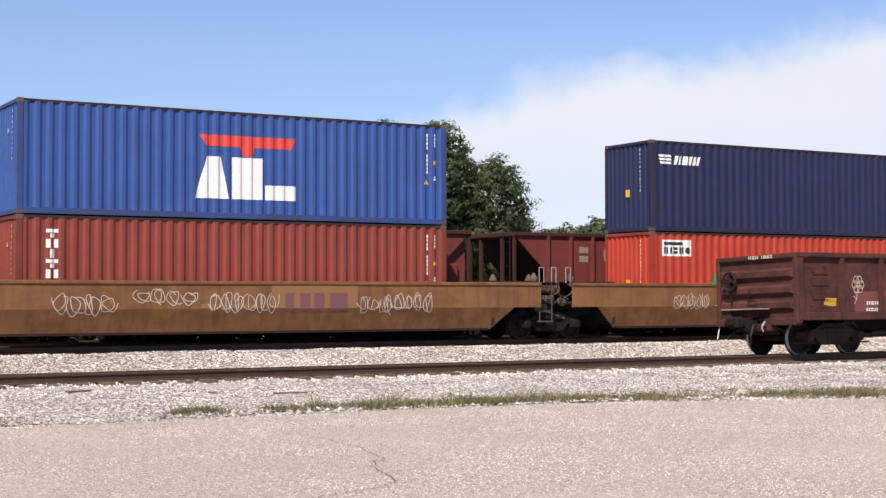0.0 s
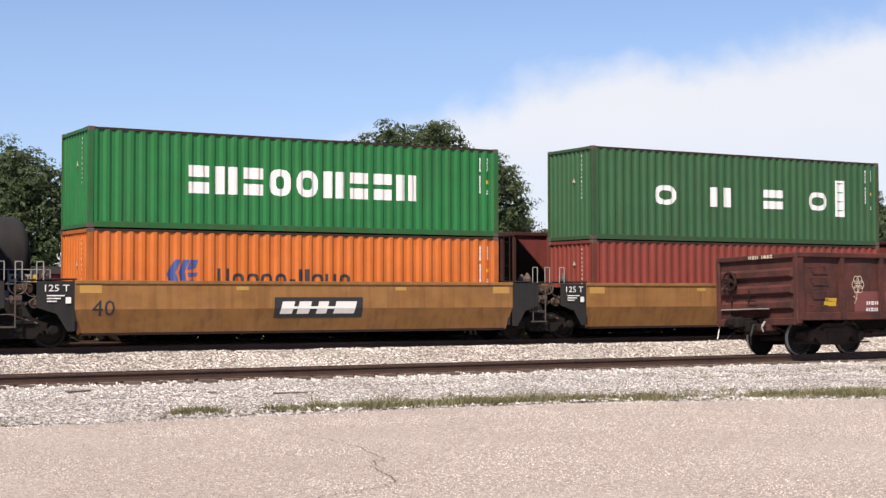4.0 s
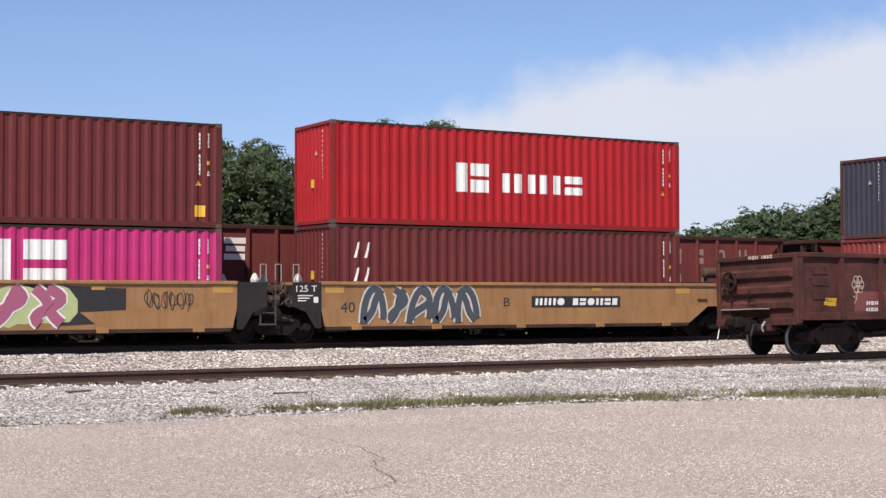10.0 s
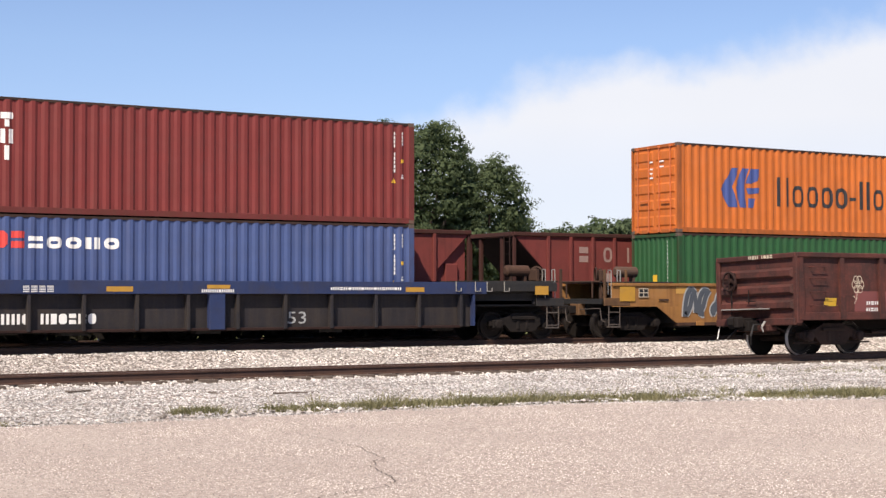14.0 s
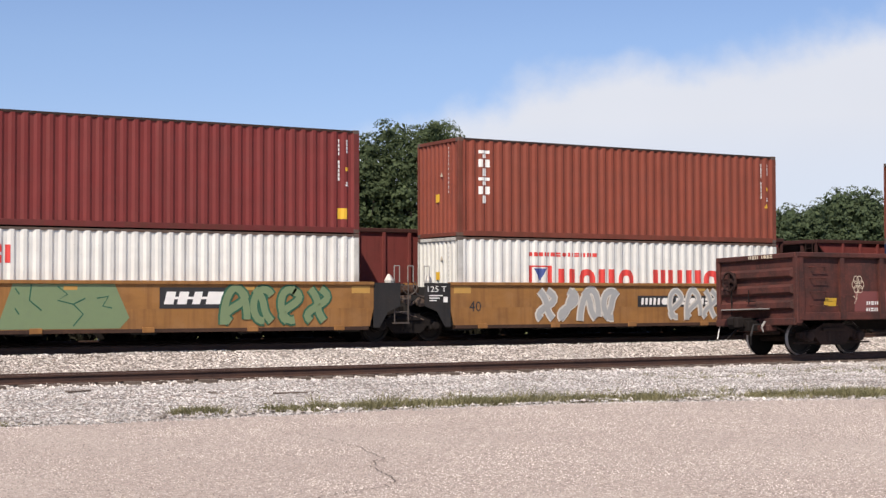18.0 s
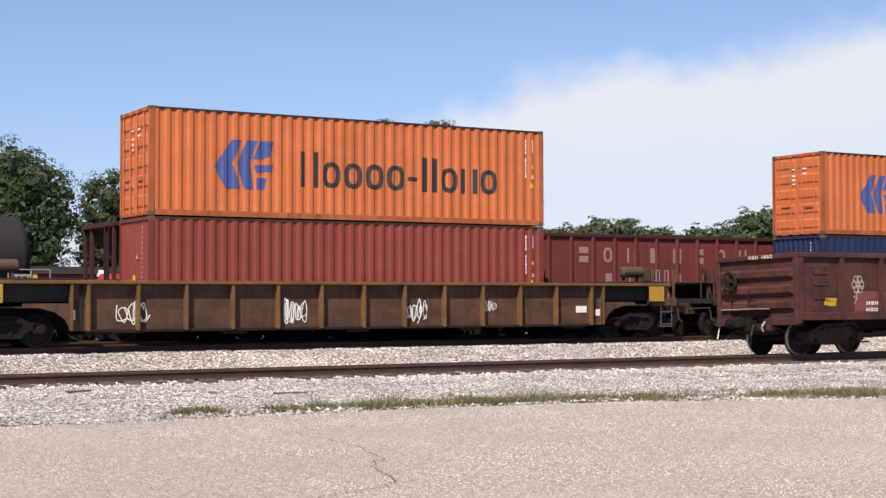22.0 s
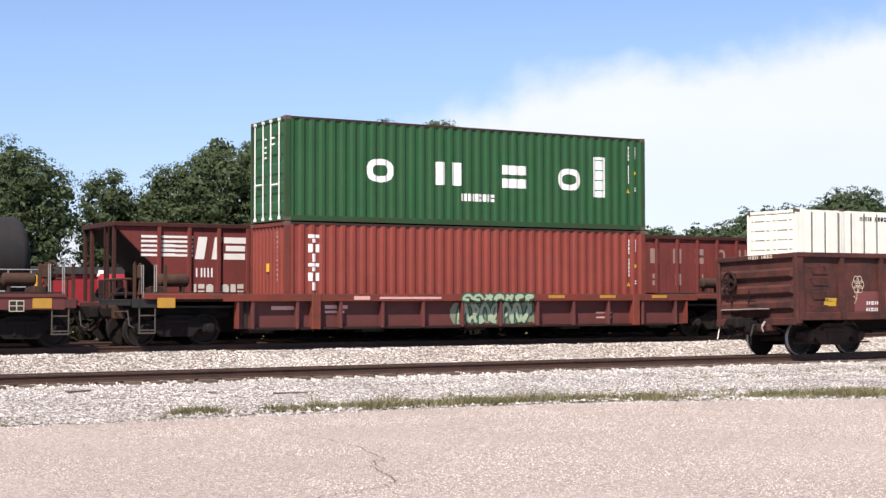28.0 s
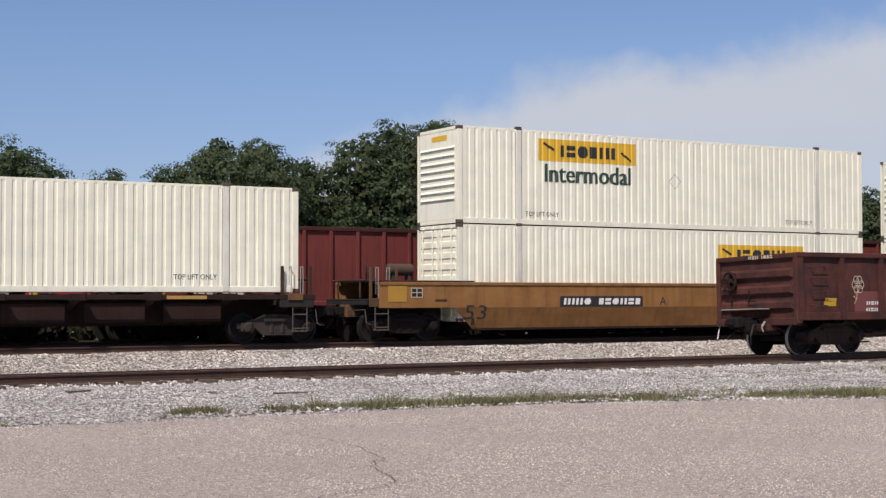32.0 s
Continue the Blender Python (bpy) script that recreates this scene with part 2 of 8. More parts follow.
FADED_RED = paint("faded_red", (0.28, 0.055, 0.035), 0.65, 0.4, 0.55, 0.4, blotch=0.7)
MAROON_CAR = paint("maroon_car", (0.180, 0.053, 0.048), 0.6, 0.3, 0.3, 0.25, blotch=0.45)
BLUE_CAR = paint("dark_blue_car", (0.032, 0.053, 0.145), 0.6, 0.3, 0.35, 0.2, blotch=0.45)
GREY_CAR = paint("dirty_blue_grey", (0.031, 0.027, 0.031), 0.7, 0.4, 0.6, 0.3, blotch=0.7)
SPINE = rusty("spine_brown", (0.020, 0.011, 0.009), (0.045, 0.022, 0.015), 0.5, 0.85)
RIM = rusty("hopper_rim", (0.060, 0.020, 0.016), (0.035, 0.018, 0.014), 0.6, 0.8)
HOPPER = rusty("hopper_red", (0.168, 0.037, 0.032), (0.115, 0.032, 0.026), 0.6, 0.75)
# dark rust; the shade under the hopper slopes is put into this colour
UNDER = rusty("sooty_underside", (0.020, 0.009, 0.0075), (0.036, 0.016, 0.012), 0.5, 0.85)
GOND = rusty("gondola_brown", (0.044, 0.020, 0.017), (0.125, 0.036, 0.027), 0.75, 0.75)
BOX = dict(
    blue=paint("royal_blue_paint", (0.050, 0.125, 0.42), 0.5, 0.3, 0.2, 0.15),
    navy=paint("navy_paint", (0.026, 0.036, 0.105), 0.5, 0.25, 0.15, 0.12),
    cma=paint("sea_blue_paint", (0.034, 0.063, 0.142), 0.5, 0.3, 0.25, 0.2),
    royal=paint("deep_blue_paint", (0.018, 0.036, 0.115), 0.5, 0.25, 0.2, 0.12),
    steelblue=paint("steel_blue_paint", (0.086, 0.132, 0.315), 0.55, 0.35, 0.25, 0.2),
    slate=paint("slate_paint", (0.062, 0.060, 0.088), 0.6, 0.3, 0.3, 0.2),
    talblue=paint("grey_blue_paint", (0.050, 0.105, 0.175), 0.55, 0.35, 0.3, 0.25),
    brown=paint("red_brown_paint", (0.34, 0.068, 0.048), 0.55, 0.3, 0.2, 0.15),
    triton=paint("orange_brown_paint", (0.36, 0.088, 0.052), 0.55, 0.3, 0.2, 0.15),
    maroon=paint("maroon_paint", (0.27, 0.046, 0.041), 0.5, 0.3, 0.2, 0.15),
    rosy=paint("faded_maroon_paint", (0.31, 0.080, 0.078), 0.6, 0.35, 0.2, 0.12),
    crimson=paint("crimson_paint", (0.36, 0.062, 0.056), 0.55, 0.3, 0.2, 0.12),
    wine=paint("wine_paint", (0.195, 0.033, 0.032), 0.5, 0.25, 0.15, 0.12),
    red=paint("red_paint", (0.46, 0.040, 0.034), 0.5, 0.3, 0.2, 0.12),
    kred=paint("bright_red_paint", (0.58, 0.018, 0.024), 0.45, 0.2, 0.12, 0.08),
    hmm=paint("vermilion_paint", (0.68, 0.075, 0.040), 0.5, 0.25, 0.2, 0.12),
    orange=paint("orange_paint", (0.84, 0.215, 0.040), 0.5, 0.3, 0.25, 0.2),
    amber=paint("amber_paint", (0.84, 0.215, 0.040), 0.5, 0.3, 0.2, 0.2),
    peach=paint("faded_orange_paint", (0.84, 0.225, 0.072), 0.55, 0.35, 0.25, 0.2),
    uasc=paint("dark_green_paint", (0.030, 0.130, 0.045), 0.5, 0.3, 0.2, 0.12),
    oldgreen=paint("faded_green_paint", (0.055, 0.165, 0.068), 0.55, 0.35, 0.3, 0.15),
    ever=paint("bright_green_paint", (0.025, 0.235, 0.065), 0.5, 0.25, 0.2, 0.1),
    mint=paint("mint_paint", (0.115, 0.37, 0.27), 0.5, 0.3, 0.2, 0.12),
    pink=paint("magenta_paint", (0.72, 0.045, 0.235), 0.45, 0.2, 0.1, 0.05),
    cream=paint("cream_paint", (0.76, 0.72, 0.58), 0.5, 0.3, 0.55, 0.5, dirt_rgb=(0.16, 0.10, 0.06), blotch=0.3),
    white=paint("off_white_paint", (0.72, 0.71, 0.66), 0.5, 0.2, 0.25, 0.2),
    jbh=paint("white_panel_paint", (0.90, 0.86, 0.70), 0.4, 0.15, 0.15, 0.08),
    emp=paint("dull_white_paint", (0.90, 0.87, 0.75), 0.45, 0.2, 0.25, 0.15),
)


def worn(m):
    """The same paint on posts and rails: scuffed, rust-stained."""
    rgb = PAINT_RGB[m.name]
    return paint(m.name + "_worn", tuple(c * 0.74 + 0.006 for c in rgb), 0.6, 0.4, 0.7, 0.5, dirt_rgb=(0.12, 0.055, 0.03), blotch=0.45)


FLOORWOOD = rusty("container_underside", (0.06, 0.05, 0.045), (0.1, 0.07, 0.05), 0.4, 0.9)
CAST = rusty("casting_steel", (0.09, 0.07, 0.06), (0.15, 0.08, 0.05), 0.5, 0.7)
WHITE_L, BLACK_L = decal_mat("white_marking", (0.78, 0.76, 0.72)), decal_mat("black_marking", (0.022, 0.021, 0.022))
YELLOW_L, RED_L = decal_mat("yellow_marking", (0.72, 0.42, 0.03)), decal_mat("red_marking", (0.62, 0.05, 0.04))
BLUE_L, GREEN_L = decal_mat("blue_marking", (0.048, 0.078, 0.25)), decal_mat("green_marking", (0.03, 0.22, 0.10))
SKY_L, TEAL_L = decal_mat("sky_blue_marking", (0.24, 0.37, 0.52)), decal_mat("teal_marking", (0.11, 0.25, 0.26))
PURPLE_L = decal_mat("purple_marking", (0.16, 0.065, 0.07))
LIME_L, GREY_L = decal_mat("lime_marking", (0.43, 0.48, 0.22)), decal_mat("grey_marking", (0.34, 0.34, 0.33))
MOSS_L, GOLD_L = decal_mat("moss_marking", (0.16, 0.22, 0.11)), decal_mat("gold_marking", (0.45, 0.25, 0.06))
SAND_L = decal_mat("sand_marking", (0.52, 0.44, 0.33))
SAGE_L, SAGE_DIM_L = decal_mat("sage_marking", (0.36, 0.42, 0.29)), decal_mat("dull_sage_marking", (0.20, 0.22, 0.15))
ROSE_L = decal_mat("rose_marking", (0.62, 0.36, 0.32))
DARKGREEN_L = decal_mat("bottle_green_marking", (0.02, 0.10, 0.055))
FAINT_L = decal_mat("faint_marking", (0.30, 0.20, 0.175), 0.5)
INK_L = decal_mat("dark_slate_marking", (0.03, 0.06, 0.045))
NIGHT_L = decal_mat("charcoal_marking", (0.06, 0.07, 0.085))
DIRTWHITE_L = decal_mat("chalky_marking", (0.58, 0.54, 0.48), 0.5)


# ---- mesh helpers ----
class Build:
    """Collects boxes, prisms and tubes into one mesh."""

    def __init__(self):
        self.v, self.f = [], []

    def add(self, vs, fs):
        k = len(self.v)
        self.v += [tuple(p) for p in vs]
        self.f += [tuple(i + k for i in q) for q in fs]
        return self

    def box(self, x0, x1, y0, y1, z0, z1, b=0.0):
        if b <= 0:
            vs = [(x, y, z) for z in (z0, z1) for y in (y0, y1) for x in (x0, x1)]
            return self.add(vs, [(0, 2, 3, 1), (4, 5, 7, 6), (0, 1, 5, 4), (2, 6, 7, 3), (0, 4, 6, 2), (1, 3, 7, 5)])
        vs, ix = [], {}
        for i, (x, sx) in enumerate(((x0, 1), (x1, -1))):
            for j, (y, sy) in enumerate(((y0, 1), (y1, -1))):
                for k, (z, sz) in enumerate(((z0, 1), (z1, -1))):
                    for a in range(3):
                        ix[i, j, k, a] = len(vs)
                        d = [b, b, b]
                        d[a] = 0
                        vs.append((x + sx * d[0], y + sy * d[1], z + sz * d[2]))
        fs = []
        for i in (0, 1):
            fs.append([ix[i, 0, 0, 0], ix[i, 1, 0, 0], ix[i, 1, 1, 0], ix[i, 0, 1, 0]][:: 1 if i else -1])
            fs.append([ix[0, i, 0, 1], ix[1, i, 0, 1], ix[1, i, 1, 1], ix[0, i, 1, 1]][:: -1 if i else 1])
            fs.append([ix[0, 0, i, 2], ix[1, 0, i, 2], ix[1, 1, i, 2], ix[0, 1, i, 2]][:: 1 if i else -1])
            for j in (0, 1):
                fs.append([ix[i, j, 0, 0], ix[i, j, 1, 0], ix[i, j, 1, 1], ix[i, j, 0, 1]])
                fs.append([ix[i, 0, j, 0], ix[i, 1, j, 0], ix[i, 1, j, 2], ix[i, 0, j, 2]])
                fs.append([ix[0, i, j, 1], ix[1, i, j, 1], ix[1, i, j, 2], ix[0, i, j, 2]])
                for k in (0, 1):
                    fs.append([ix[i, j, k, 0], ix[i, j, k, 1], ix[i, j, k, 2]])
        return self.add(vs, fs)

    def prism(self, poly, y0, y1):
        """A polygon in x, z drawn out from y0 to y1; y may be a function of z."""
        fa = y0 if callable(y0) else (lambda z: y0)
        fb = y1 if callable(y1) else (lambda z: y1)
        n = len(poly)
        vs = [(x, fa(z), z) for x, z in poly] + [(x, fb(z), z) for x, z in poly]
        fs = [tuple(range(n)), tuple(range(2 * n - 1, n - 1, -1))]
        fs += [((i + 1) % n, i, i + n, (i + 1) % n + n) for i in range(n)]
        return self.add(vs, fs)

    def slab(self, poly, x0, x1):
        """A polygon in y, z drawn out from x0 to x1."""
        n = len(poly)
        vs = [(x0, y, z) for y, z in poly] + [(x1, y, z) for y, z in poly]
        fs = [tuple(range(n)), tuple(range(2 * n - 1, n - 1, -1))]
        fs += [((i + 1) % n, i, i + n, (i + 1) % n + n) for i in range(n)]
        return self.add(vs, fs)

    def tube(self, a, b, r, n=8, r2=None):
        a, b = Vector(a), Vector(b)
        q = (b - a).to_track_quat("Z", "Y")
        r2 = r if r2 is None else r2
        vs = []
        for c, rr in ((a, r), (b, r2)):
            for i in range(n):
                w = 2 * math.pi * i / n
                vs.append(c + q @ Vector((rr * math.cos(w), rr * math.sin(w), 0)))
        fs = [(i, (i + 1) % n, (i + 1) % n + n, i + n) for i in range(n)]
        fs += [tuple(range(n - 1, -1, -1)), tuple(range(n, 2 * n))]
        return self.add(vs, fs)

    def lathe(self, centre, axis, prof, n=20):
        """prof: (distance along axis, radius) pairs, turned round the axis."""
        c, q = Vector(centre), Vector(axis).to_track_quat("Z", "Y")
        vs, fs = [], []
        for d, r in prof:
            for i in range(n):
                w = 2 * math.pi * i / n
                vs.append(c + q @ Vector((r * math.cos(w), r * math.sin(w), d)))
        for j in range(len(prof) - 1):
            for i in range(n):
                fs.append((j * n + i, j * n + (i + 1) % n, (j + 1) * n + (i + 1) % n, (j + 1) * n + i))
        return self.add(vs, fs)

    def mesh(self, name, smooth=False):
        me = bpy.data.meshes.new(name)
        me.from_pydata(self.v, [], self.f)
        bm = bmesh.new()
        bm.from_mesh(me)
        bmesh.ops.recalc_face_normals(bm, faces=bm.faces)
        bm.to_mesh(me)
        bm.free()
        me.materials.append(None)
        if smooth:
            for p in me.polygons:
                p.use_smooth = True
        return me


def part(name, me, mat, parent, label="", at=None):
    ob = new(name, me)
    ob.parent = parent
    if at is not None:
        ob.matrix_basis = at
    if not len(me.materials):
        me.materials.append(None)
    ob.material_slots[0].link = "OBJECT"
    ob.material_slots[0].material = mat
    if label:
        tagged(ob, label)
    return ob


CACHE = {}


def cached(key, fn):
    if key not in CACHE:
        CACHE[key] = fn()
    return CACHE[key]


def thing(name, at, label, category, group="", kind=""):
    ob = new(name)
    ob.empty_display_size = 0.2
    ob.matrix_basis = at
    return tagged(ob, label, category, group, kind)


# flat markings that follow the surface on which they are painted
class Skin:
    def __init__(self, fn, bx=(), bz=()):
        self.fn, self.bx, self.bz = fn, list(bx), list(bz)


def rect(x0, z0, x1, z1):
    return [(x0, z0), (x1, z0), (x1, z1), (x0, z1)]


ONE_BY_ONE = ("name_shape", "logo_shape", "graffiti_fill", "repaint_block", "graffiti_shadow", "side_lid", "yellow_mark", "yellow_patch", "white_label", "print_bar", "seam_strip")
TINY = ("code_marking", "end_code_marking", "car_number", "white_scrawl", "scribble", "print_code", "small_print", "panel_mark")


def grouped(q):
    """True for a shape made of several polygons."""
    return isinstance(q[0][0], (tuple, list))


def lay(name, polys, mat, parent, skin, label="", lift=0.005):
    """Paints polygons on a surface; large shapes become parts of their own."""
    if name in ONE_BY_ONE and len(polys) > 1:
        obs = [lay_one(name, q if grouped(q) else [q], mat, parent, skin, label, lift + 0.0004 * (i % 5)) for i, q in enumerate(polys)]
        return obs
    ob = lay_one(name, [r for q in polys for r in (q if grouped(q) else [q])], mat, parent, skin, label, lift)
    if ob and name in TINY:
        tagged(ob, kind="stuff")
    return ob


def raise_by(obs, d):
    """Sets markings out from the paint below them."""
    for o in obs if isinstance(obs, list) else [obs]:
        o.location.y -= d


def lay_one(name, polys, mat, parent, skin, label="", lift=0.005):
    bm = bmesh.new()
    seen = {}
    for k, poly in enumerate(polys):
        vs = []
        for x, z in poly:
            key = (round(x, 4), round(z, 4))
            if key not in seen:
                seen[key] = bm.verts.new((x, min(k, 400) * 1.2e-6, z))
            if seen[key] not in vs:
                vs.append(seen[key])
        try:
            bm.faces.new(vs)
        except ValueError:
            continue
    if not bm.faces:
        bm.free()
        return None
    xs, zs = [v.co.x for v in bm.verts], [v.co.z for v in bm.verts]
    x0, x1, z0, z1 = min(xs), max(xs), min(zs), max(zs)
    for cut, no, lo, hi in ((skin.bx, (1, 0, 0), x0, x1), (skin.bz, (0, 0, 1), z0, z1)):
        for c in cut:
            if lo + 1e-4 < c < hi - 1e-4:
                bmesh.ops.bisect_plane(bm, geom=bm.verts[:] + bm.edges[:] + bm.faces[:], plane_co=Vector(no) * c, plane_no=no)
    for v in bm.verts:
        v.co.y = skin.fn(v.co.x, v.co.z) - lift - v.co.y * 20
    bm.normal_update()
    for fc in bm.faces:
        if fc.normal.y > 0:
            fc.normal_flip()
    me = bpy.data.meshes.new(name)
    bm.to_mesh(me)
    bm.free()
    return part(name, me, mat, parent, label)


def stroke(pts, w, closed=False):
    """A line of some width as quads with shared edges."""
    n = len(pts)
    P = [Vector((p[0], p[1])) for p in pts]
    L, R = [], []
    for i in range(n):
        a = P[i - 1] if (i or closed) else P[i]
        b = P[(i + 1) % n] if (i < n - 1 or closed) else P[i]
        d = b - a
        d = d.normalized() if d.length > 1e-6 else Vector((1, 0))
        q = Vector((-d.y, d.x)) * w / 2
        L.append(P[i] + q)
        R.append(P[i] - q)
    return [[tuple(L[i]), tuple(L[(i + 1) % n]), tuple(R[(i + 1) % n]), tuple(R[i])] for i in range(n if closed else n - 1)]


def disc(cx, cz, rx, rz=None, n=18):
    rz = rx if rz is None else rz
    return [(cx + rx * math.cos(2 * math.pi * i / n), cz + rz * math.sin(2 * math.pi * i / n)) for i in range(n)]


def letters(x0, z0, x1, z1, code, fat=0.3, lean=0.0):
    """Plain bars and blocks in a row, one group per character: n two bars, m three bars, u, l, i one bar of some width, o a rounded block, r a rounded ring, e a bar with two stubs, b a block, - a dash."""
    wid = {"i": 0.34, "b": 0.9, "n": 0.95, "u": 0.7, "o": 0.95, "r": 0.95, "e": 0.85, "l": 0.5, "-": 0.55, " ": 0.7, "m": 1.3}
    tot = sum(wid[c.lower()] + 0.24 for c in code) - 0.24
    k = (x1 - x0) / tot
    out, x, h = [], x0, z1 - z0
    caps = code.upper() == code
    for c in code:
        w = wid[c.lower()] * k
        zt = z1 if (caps or c.isupper() or c == "i") else z0 + h * 0.74
        s = min(fat * 1.15 * k, w * 0.42)
        cl = c.lower()
        if cl in "ilub":
            out.append(rect(x, z0, x + w, zt))
        elif cl == "n":
            out += [rect(x, z0, x + s, zt), rect(x + w - s, z0, x + w, zt)]
        elif cl == "m":
            out += [rect(x, z0, x + s, zt), rect(x + w / 2 - s / 2, z0, x + w / 2 + s / 2, zt), rect(x + w - s, z0, x + w, zt)]
        elif cl == "o":
            q = w * 0.25
            out.append([(x + q, z0), (x + w - q, z0), (x + w, z0 + q), (x + w, zt - q), (x + w - q, zt), (x + q, zt), (x, zt - q), (x, z0 + q)])
        elif cl == "r":
            out.append(ring((x + x + w) / 2, (z0 + zt) / 2, w / 2, (zt - z0) / 2, min(s, h * 0.26)))
        elif cl == "e":
            zm = (z0 + zt) / 2
            g = h * 0.09
            out += [rect(x, z0, x + w, zm - g), rect(x, zm + g, x + w, zt)]
        elif cl == "-":
            out.append(rect(x, z0 + h * 0.3, x + w, z0 + h * 0.42))
        x += w + 0.24 * k
    if lean:
        tilt = lambda q: [(px + lean * (pz - z0), pz) for px, pz in q]
        out = [[tilt(g) for g in q] if grouped(q) else tilt(q) for q in out]
    return out


def ring(cx, cz, rx, rz, w, n=14):
    """A rounded ring as one shape of joined pieces."""
    edge = lambda a, b: [(cx + math.copysign(abs(math.cos(t)) ** 0.75, math.cos(t)) * a, cz + math.copysign(abs(math.sin(t)) ** 0.75, math.sin(t)) * b) for t in (2 * math.pi * (i + 0.5) / n for i in range(n))]
    o, c = edge(rx, rz), edge(max(0.02, rx - w), max(0.02, rz - w))
    return [[o[i], o[(i + 1) % n], c[(i + 1) % n], c[i]] for i in range(n)]


def words(text, x0, z0, x1, z1):
    """Real lettering in the built-in font, as polygons fitted to a box."""
    cu = bpy.data.curves.new("lettering", "FONT")
    cu.body = text
    cu.resolution_u = 2
    ob = new("lettering", cu)
    me = bpy.data.meshes.new_from_object(ob)
    P = [(v.co.x, v.co.y) for v in me.vertices]
    F = [[P[i] for i in p.vertices] for p in me.polygons]
    bpy.data.objects.remove(ob)
    bpy.data.curves.remove(cu)
    bpy.data.meshes.remove(me)
    ax, bx = min(p[0] for p in P), max(p[0] for p in P)
    az, bz = min(p[1] for p in P), max(p[1] for p in P)
    return [[(x0 + (x - ax) / (bx - ax) * (x1 - x0), z0 + (z - az) / (bz - az) * (z1 - z0)) for x, z in f] for f in F]


def scrawl(x0, z0, x1, z1, seed, w=0.03, loops=5):
    """Hand-drawn looping lines through random turning points."""
    rng = random.Random(seed)
    out, n = [], max(3, loops)
    step = (x1 - x0) / n
    for k in range(n):
        ctl = []
        a0 = rng.uniform(0, 6.28)
        for i in range(10):
            u, a = i / 9, a0 + 1.75 * i + rng.uniform(-0.4, 0.4)
            ctl.append((x0 + step * (k + 0.15 + 0.7 * u + rng.uniform(0.25, 0.55) * math.cos(a)), (z0 + z1) / 2 + (z1 - z0) * rng.uniform(0.22, 0.5) * math.sin(a)))
        pts = []
        for i in range(1, 8):
            p0, p1, p2, p3 = ctl[i - 1:i + 3]
            for j in range(6):
                t = j / 6
                pts.append(tuple(0.5 * (2 * b + (c - a) * t + (2 * a - 5 * b + 4 * c - d) * t * t + (3 * b - a - 3 * c + d) * t ** 3) for a, b, c, d in zip(p0, p1, p2, p3)))
        out += stroke(pts, w * rng.uniform(0.75, 1.1))
    return out


# ---- ground ----
def bed(y):
    pts = [(-3000, -0.56), (-16.5, -0.53), (-12.0, -0.51), (-11.2, -0.47), (-10.4, -0.455), (-7.1, -0.455), (-6.3, -0.50), (-3.9, -0.51), (-2.0, -0.17),
           (6.1, -0.17), (8.0, -0.5), (13, -0.55), (3000, -0.6)]
    for (a, za), (b, zb) in zip(pts, pts[1:]):
        if a <= y <= b:
            return za + (zb - za) * (y - a) / (b - a)
    return -0.6


def road_edge(x):
    """y of the asphalt's ragged far edge: straight at first, then bending towards the viewer."""
    e = -17.45 - 0.03 * max(0.0, min(x, 19.6) - 11.0) ** 2 - 0.516 * max(0.0, x - 19.6)
    return e + 0.13 * noise.noise(Vector((x * 0.9, 3.0, 0))) + 0.08 * noise.noise(Vector((x * 4.0, 9.0, 0)))


def build_ground():
    xs = [-3000, -800, -200, -80, -40, -20] + [i * 0.3 for i in range(-30, 190)] + [60, 75, 100, 150, 250, 500, 1000, 3000]
    ys = [-3000, -600, -150, -60, -30] + [-20 + i * 0.22 for i in range(0, 150)] + [14, 18, 25, 40, 60, 90, 150, 300, 800, 3000]
    vs = []
    for y in ys:
        for x in xs:
            z = bed(y)
            if -20 < y < 12 and -20 < x < 60:
                z += 0.035 * noise.noise(Vector((x * 0.7, y * 0.7, 0))) + 0.02 * noise.noise(Vector((x * 3, y * 3, 5)))
            if y < -16:
                z = min(z, -0.545)
            vs.append((x, y, z))
    w = len(xs)
    fs = [(j * w + i, j * w + i + 1, (j + 1) * w + i + 1, (j + 1) * w + i) for j in range(len(ys) - 1) for i in range(w - 1)]
    me = bpy.data.meshes.new("ground")
    me.from_pydata(vs, [], fs)
    me.materials.append(GRAVEL)
    for p in me.polygons:
        p.use_smooth = True
    tagged(new("ground", me), "pale crushed limestone yard ground around the railway tracks", "ground", kind="structure")


